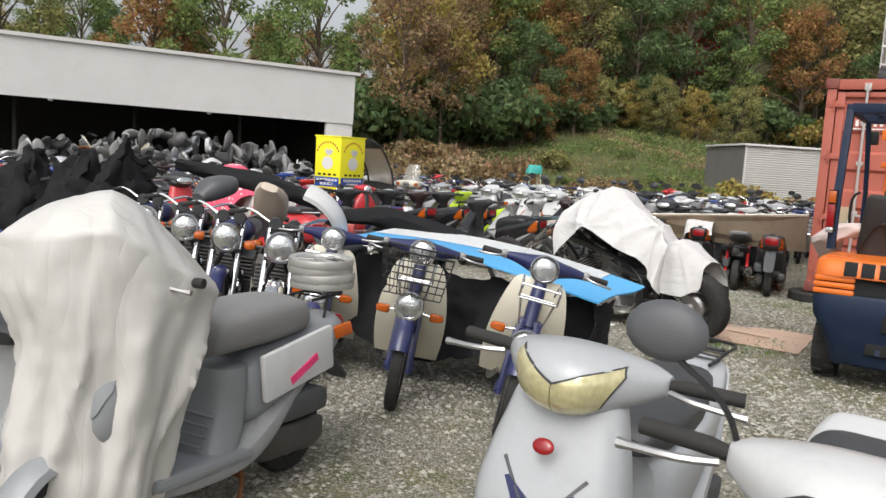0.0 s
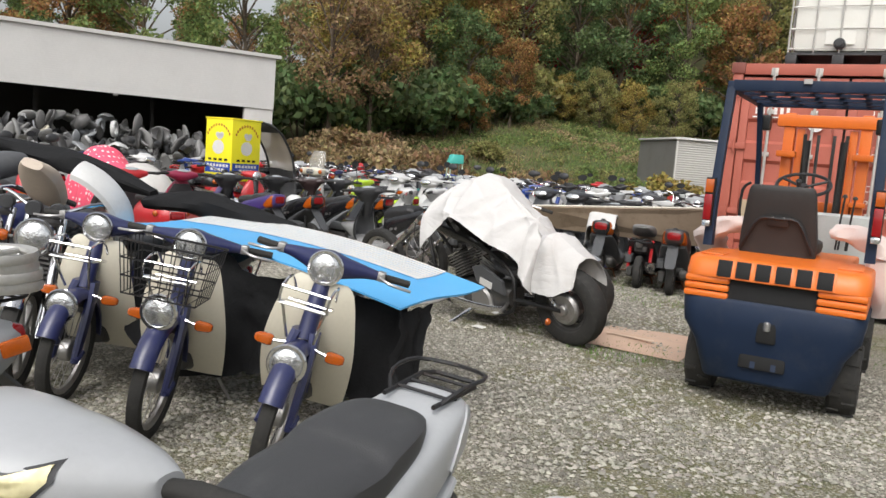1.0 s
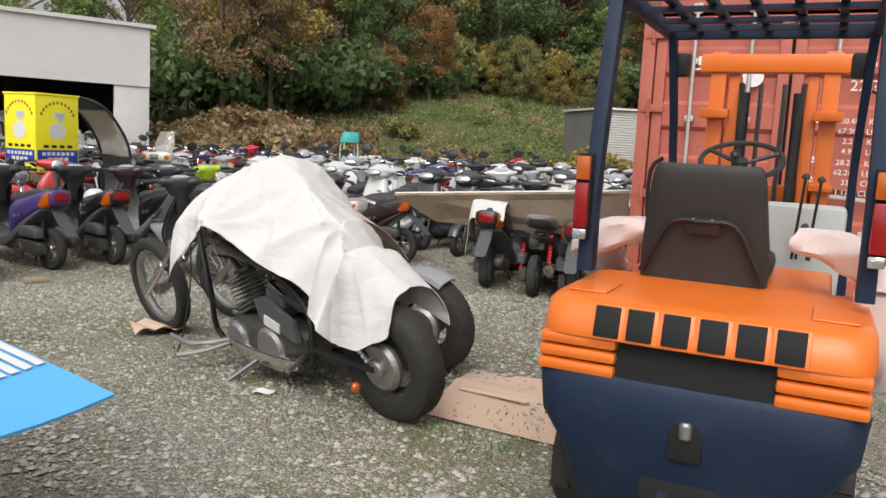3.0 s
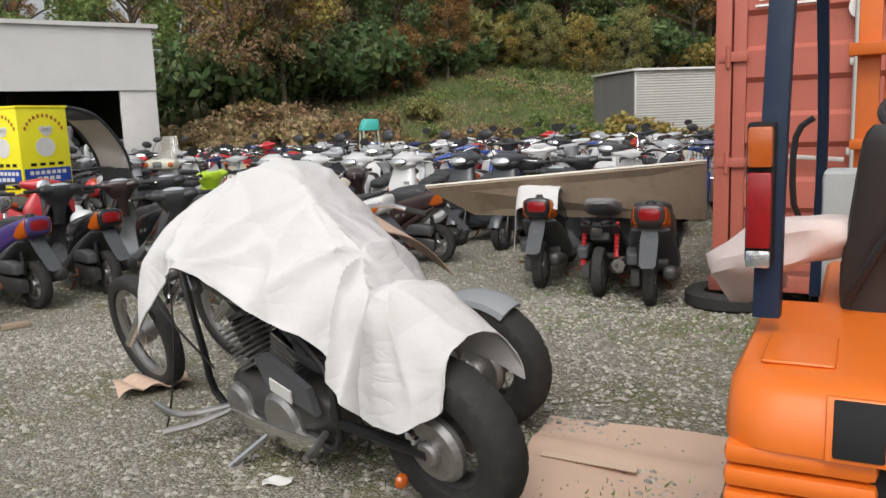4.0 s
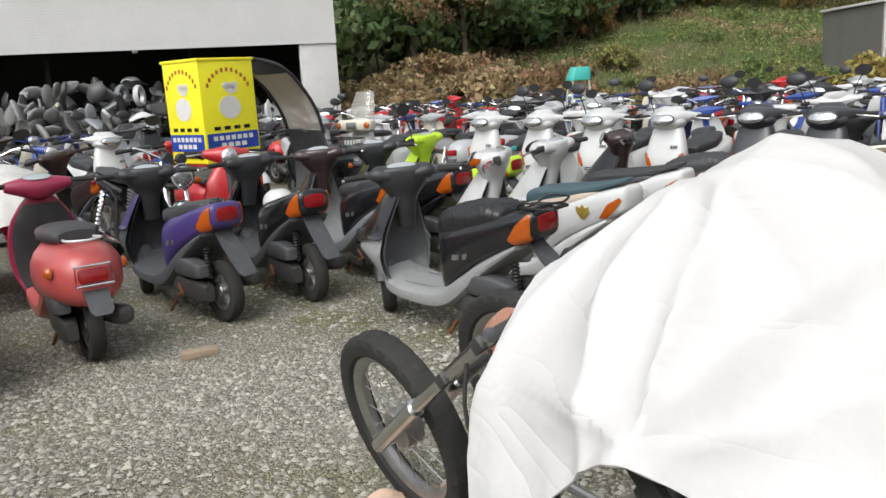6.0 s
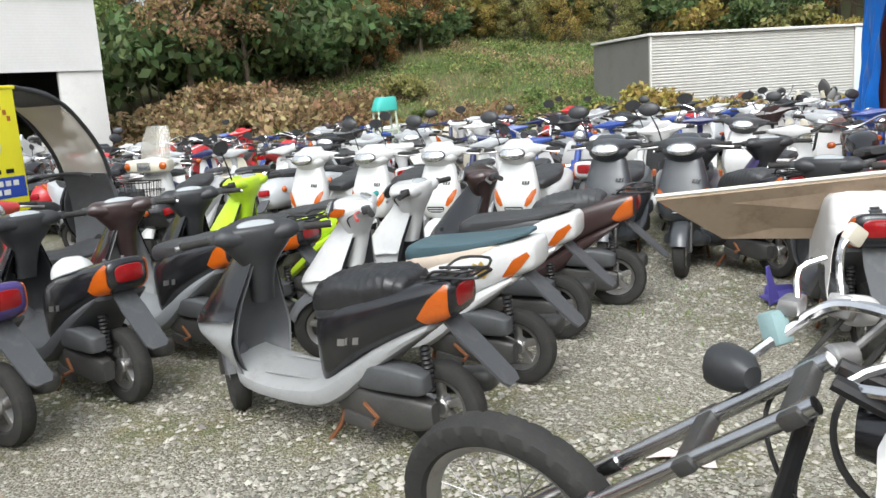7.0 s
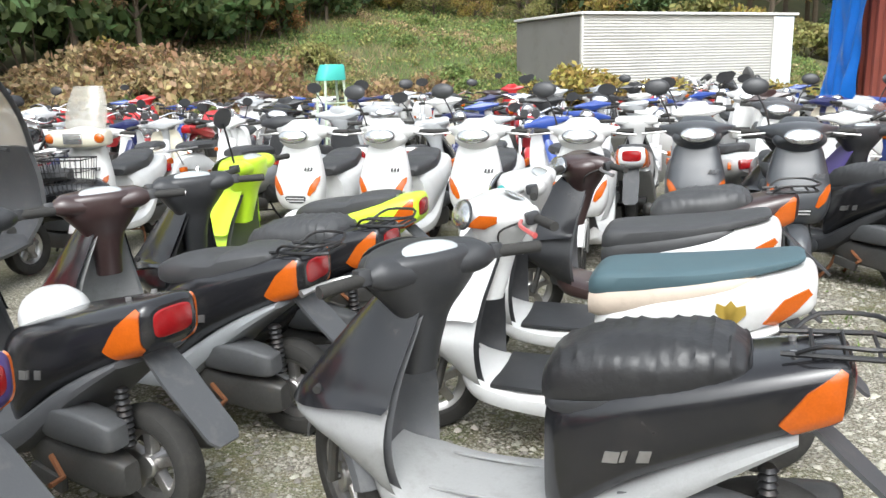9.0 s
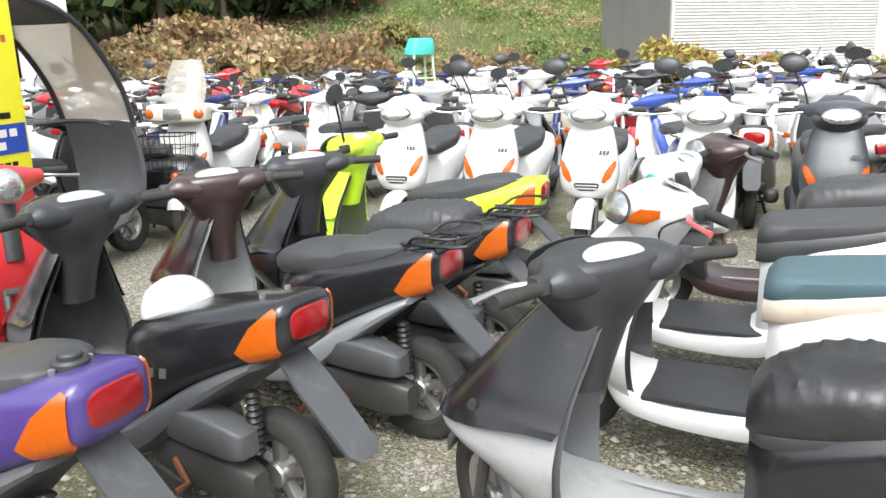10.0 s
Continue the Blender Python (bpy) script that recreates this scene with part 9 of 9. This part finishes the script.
# ---- the mass of bikes ----
mids = [
    scooter("black", "grey", "sport", detail=1, label="black scooter parked among other bikes", mirrors=1),
    scooter("silver", None, "face", detail=1, label="silver scooter parked among other bikes", mirrors=True),
    scooter("red", None, "retro", detail=1, label="red scooter parked among other bikes"),
    cub("navy", "cream", 1, label="navy business motorcycle parked among others", low_lamp=False, mirrors=True),
    cub("blue", "white", 1, label="blue business motorcycle with white leg shields", low_lamp=False, basket=True),
    naked("black", 1, "black motorcycle parked among others"),
]
fars = [scooter(c, None, s_, detail=0, label=l_, group="far rows of parked scooters", mirrors=mi) for c, s_, l_, mi in (("white", "face", "white scooter in the far rows", 1), ("black", "sport", "black scooter in the far rows", False), ("silver", "face", "silver scooter in the far rows", False))]
fars += [cub(c, s_, 0, label=l_, group="far rows of parked bikes", low_lamp=False, mirrors=mi, basket=bk) for c, s_, l_, mi, bk in (("blue", "white", "blue business motorcycle in the far rows", False, True), ("navy", "cream", "navy business motorcycle in the far rows", False, False), ("black", "white", "black business motorcycle in the far rows", False, False))]
fars += [naked("red", 0, "red motorcycle in the far rows")]
taken = set()
SC = "white white white silver white silver white white black red".split()
CB = "blue silver navy blue white blue silver blue".split()


def fill(pool, x, y, heading, tones=None):
    ob = rnd.choice(pool)
    if ob in taken:
        ob = copy_thing(ob, Matrix())
    else:
        taken.add(ob)
    park(ob, x, y, heading, rnd.uniform(-10, 1))
    if "scooter" in ob["category"] and rnd.random() < 0.8:
        c = rnd.choice(tones or SC)
        paints(ob, c, label=f"{c} scooter standing in the crowded rows".replace("sky", "pale blue"))
        if rnd.random() < 0.3:
            recolour(ob, {"floorboard": grey_plastic, "inner_panel": plastic})
        if rnd.random() < 0.5:
            recolour(ob, {"handlebar_cover": rnd.choice((plastic, plastic, grey_plastic, PAINT["silver"], PAINT["maroon"]))})
    elif ob.name.startswith("business") and rnd.random() < 0.8:
        c = rnd.choice(CB)
        recolour(ob, {k: PAINT[c] for k in ("frame_body", "rear_fender", "front_fender", "front_fork", "handlebar_cover")}, f"{c} business motorcycle standing in the crowded rows".replace("sky", "pale blue"))
        if rnd.random() < 0.5:
            recolour(ob, {"leg_shield": PAINT["white"]})


def free(x, y, d):
    return all((x - a) ** 2 + (y - b_) ** 2 > d * d for a, b_ in spots)


def in_yard(p):
    s = shed_m.inverted() @ p
    if s.x > -0.4 and s.y < 0.5:
        return False
    q_ = p - Vector((8.35, 16.0, 0))
    if q_.dot(Vector((0.891, -0.454, 0))) > -0.5 and q_.dot(Vector((0.454, 0.891, 0))) < 4.6:
        return False
    return p.y < 25.8 and p.x < 15


for k in range(1, 8):
    for i in range(-14, 18):
        p = Vector((2.0, 14.75, 0)) + E2 * (1.5 * k) + E1 * (0.6 * i) + Vector((rnd.uniform(-0.08, 0.08), rnd.uniform(-0.15, 0.15), 0))
        if not in_yard(p) or not free(p.x, p.y, 0.55):
            continue
        pool = mids if k < 2 else fars
        if i > 4 and rnd.random() < 0.75:
            pool = mids[3:5] if k < 2 else fars[3:6]
        fill(pool, p.x, p.y, (-113 if k % 2 == 0 else 67) + rnd.uniform(-20, 20))
for k in range(0, 9):
    for i in range(-9, 17):
        p = Vector((-1.77, 13.3, 0)) + Vector((-0.72, -0.69, 0)) * (0.6 * i) + Vector((-0.70, 0.71, 0)) * (1.75 * k)
        p += Vector((rnd.uniform(-0.1, 0.1), rnd.uniform(-0.1, 0.1), 0))
        if not in_yard(p) or not free(p.x, p.y, 0.6) or p.y < 7.4 or p.x > -1.3 or p.x < -13 or p.y > 19.8:
            continue
        fill((mids[0], mids[0], mids[2], mids[5]) if k < 2 and i < 5 else mids if k < 3 else fars, p.x, p.y, (138 if k % 2 else -45) + rnd.uniform(-10, 10), "black charcoal black red grey maroon".split() if k < 2 else None)
for ob in mids + fars:
    if ob not in taken:
        p = Vector((rnd.uniform(-8, -5), rnd.uniform(15, 17), 0))
        park(ob, p.x, p.y, 60)

# ---- sheets over some of them ----
pink_dot = mat("pink_dotted_cloth", (0.80, 0.10, 0.17), 0.8, var=0.1, scale=4, bump=0.1)


def dotted():
    n, l = pink_dot.node_tree.nodes, pink_dot.node_tree.links
    vo = n.new("ShaderNodeTexVoronoi")
    vo.inputs["Scale"].default_value = 14
    vo.inputs["Randomness"].default_value = 0.35
    tc = n.new("ShaderNodeTexCoord")
    l.new(tc.outputs["Object"], vo.inputs["Vector"])
    st = n.new("ShaderNodeMath")
    st.operation = "LESS_THAN"
    st.inputs[1].default_value = 0.28
    l.new(vo.outputs["Distance"], st.inputs[0])
    b_ = n["Principled BSDF"]
    old = b_.inputs["Base Color"].links[0].from_socket
    mx = n.new("ShaderNodeMix")
    mx.data_type = "RGBA"
    l.new(st.outputs[0], mx.inputs["Factor"])
    l.new(old, mx.inputs["A"])
    mx.inputs["B"].default_value = (0.8, 0.72, 0.7, 1)
    l.new(mx.outputs["Result"], b_.inputs["Base Color"])


dotted()


def cover(h, lx, wy, seed):
    """A sheet over a bike: a long hump with folds."""
    def f(u, v):
        x = (u - 0.5) * 2 * lx
        q_ = (v - 0.5) * 2
        top = h * (1 - 0.25 * abs(u - 0.45) * 2 + 0.06 * math.sin(9 * u + seed))
        y = wy * math.sin(q_ * 1.4) + 0.03 * math.sin(u * 23 + seed) * abs(q_)
        return (x, y, top - (top - 0.3) * abs(q_) ** 2.2 - 0.25 * abs(2 * u - 1) ** 4)
    return f


drape("dust_sheet", pose(-2.75, 12.0, 0, 0, 0, 130), cover(1.1, 0.65, 0.42, 1), 40, 24, thin_plastic, "milky plastic sheet covering a scooter")
drape("dotted_sheet", pose(-3.3, 12.15, 0, 0, 0, 130), cover(1.25, 0.6, 0.45, 2), 40, 24, pink_dot, "pink cloth with white dots covering a scooter")
b = B()
grid_sheet(b, lambda u, v: (-0.74 + 0.52 * u + 0.02 * math.sin(9 * v), -0.16 + 0.36 * min(v, 0.72) / 0.72 + 0.05 * max(0, v - 0.72), 0.875 - 0.07 * u - 0.9 * max(0, 0.2 - u) - 1.1 * max(0, v - 0.68) + 0.02 * math.sin(3 * v) + 0.012 * math.sin(20 * u + 5 * v)), 18, 20, 0.004, 0.012)
solid("seat_cover", b, cloth_white, "white cloth cover over a scooter's seat and tail", "seat cover", smooth=60, m=U1.matrix_basis.copy())
b = B()
plate(b, [(-0.02, 0), (0.10, 0), (0.02, 0.26), (-0.01, 0.25)], 0.008, pose(0, 0, 0, 82, 0, 25))
plate(b, [(0, 0), (0.30, -0.02), (0.26, 0.12), (0.02, 0.14)], 0.008, pose(0, 0, 0.012, 6, -4, 10))
plate(b, [(0, 0), (0.26, 0), (0.24, 0.06), (0.03, 0.08)], 0.008, pose(0.03, 0.13, 0.015, 70, 0, 8))
solid("purple_panel", b, mat("faded_purple_plastic", (0.10, 0.085, 0.34), 0.4, var=0.2, scale=8, dirt=0.25), "loose purple plastic panel lying on the ground", "plastic panel", m=pose(3.62, 12.0, 0.01))
b = B()
slab(b, [(-0.02, -0.15, 0), (0.02, -0.15, 0), (0.02, 0.15, 0), (-0.02, 0.15, 0)], 0.04)
solid("wood_block", box(B(), (0, 0, 0.02), (0.2, 0.08, 0.04), bevel=0.006), ply, "short wooden block lying on the gravel", "wood block", m=pose(-0.72, 10.55, 0, 0, 0, 30))

# ---- raised teal crate on a stand among the bikes ----
cr = thing("teal_crate_stand", "teal plastic crate on a tall pale wooden stand", "crate stand", m=pose(2.1, 20.6, 0, 0, 0, 20))
teal = mat("teal_plastic", (0.06, 0.42, 0.36), 0.5, var=0.1, scale=4)
part("crate", loft(B(), [(1.32, 0, 0, 0.19, 0.13), (1.34, 0, 0, 0.2, 0.14), (1.52, 0.03, 0, 0.16, 0.12), (1.54, 0.03, 0, 0.14, 0.1)], 16, 2, "z", 5), teal, cr)
wood_pale = mat("pale_green_wood", (0.45, 0.52, 0.40), 0.7, var=0.15)
for x, y in ((-0.15, -0.1), (0.15, -0.1), (-0.15, 0.1), (0.15, 0.1)):
    part("leg", tube(B(), [(x * 1.5, y * 1.5, 0), (x, y, 1.32)], 0.018, 6), wood_pale, cr)
for z in (0.5, 1.0):
    part("rung", tube(B(), [(-0.18, -0.12, z), (0.18, -0.12, z)], 0.013, 6), wood_pale, cr)

# ---- scrap heaps ----
SCRAP = [PAINT[c] for c in ("white", "cream", "grey", "black", "silver", "white", "charcoal", "white", "silver")] + [plastic, grey_plastic, light_plastic, rust]


def scrap_piece(seed):
    r = random.Random(seed)
    b = B()
    k = seed % 5
    if k == 0:
        loft(b, [(-0.3, 0, 0, 0.05, 0.03), (-0.1, 0, 0.05, 0.15, 0.05), (0.15, 0, 0.03, 0.16, 0.06), (0.3, 0, 0, 0.04, 0.03)], 10, 2)
    elif k == 1:
        shell(b, [(-0.25, 0, 0.1, 0.05), (0, 0.08, 0.2, 0.1), (0.25, 0.02, 0.1, 0.05)], 0.012, 6)
    elif k == 2:
        fender(b, 0, 0, 0.25, 0.06, 10, 150, 8)
    elif k == 3:
        revolve(b, [(0.14, -0.04), (0.2, -0.05), (0.22, 0), (0.2, 0.05), (0.14, 0.04)], (0, 0, 0), 20, closed=True)
    else:
        tube(b, spline([(-0.4, 0, 0), (-0.1, 0.1, 0.1), (0.3, 0, 0.05), (0.5, -0.1, 0.2)], 3), 0.02, 6)
        box(b, (0, 0, 0), (0.25, 0.2, 0.12), (0, 20, 0), 0.03)
    return finish(b, "scrap", None)


piece_mesh = [scrap_piece(i) for i in range(10)]


def heap(cx, cy, lx, ly, h, count, m, group, label, rest):
    """Loose parts piled up; the rest of the pile is one joined heap."""
    vs, fs = [], []
    for i in range(count + rest):
        u, v = rnd.uniform(-1, 1), rnd.uniform(-1, 1)
        top = h * (1 - 0.6 * u * u) * (1 - 0.5 * v * v)
        z = 0.12 + top * rnd.random() ** 0.6
        q_ = m @ Vector((cx + u * lx, cy + v * ly, z))
        me = piece_mesh[rnd.randrange(10) if i < count and rnd.random() < 0.5 else rnd.choice((0, 1, 5, 6, 0))]
        mt = pose(q_.x, q_.y, q_.z, rnd.uniform(0, 360), rnd.uniform(0, 360), rnd.uniform(0, 360))
        k = rnd.uniform(0.6, 1.15)
        if i >= count:
            n0 = len(vs)
            vs += [tuple(mt @ (p.co * k)) for p in me.vertices]
            fs += [tuple(n0 + j for j in f_.vertices) for f_ in me.polygons]
            continue
        ob = new("scrap_part", me)
        if not ob.data.materials:
            ob.data.materials.append(plastic)
        ob.material_slots[0].link = "OBJECT"
        ob.material_slots[0].material = rnd.choice(SCRAP)
        ob.matrix_basis = mt
        ob.scale = [k] * 3
        tagged(ob, label, "scrap part", group)
    tagged(new("scrap_heap", raw("scrap_heap", vs, fs, mixed_scrap, True)), label.replace("loose", "mixed loose"), "scrap", kind="stuff")


mixed_scrap = mat("mixed_scrap_plastic", (0.15, 0.148, 0.145), 0.5, var=0.3, scale=3, dirt=0.3, island=0.9)
heap(5.5, -0.3, 5.0, 1.5, 1.75, 170, shed_m, "scrap pile in the shed", "loose plastic scooter part in the shed's scrap pile", 420)
heap(3.6, -1.0, 2.6, 0.8, 1.0, 90, store_m, "scrap pile by the store", "loose white or dark scooter part in a scrap pile", 60)
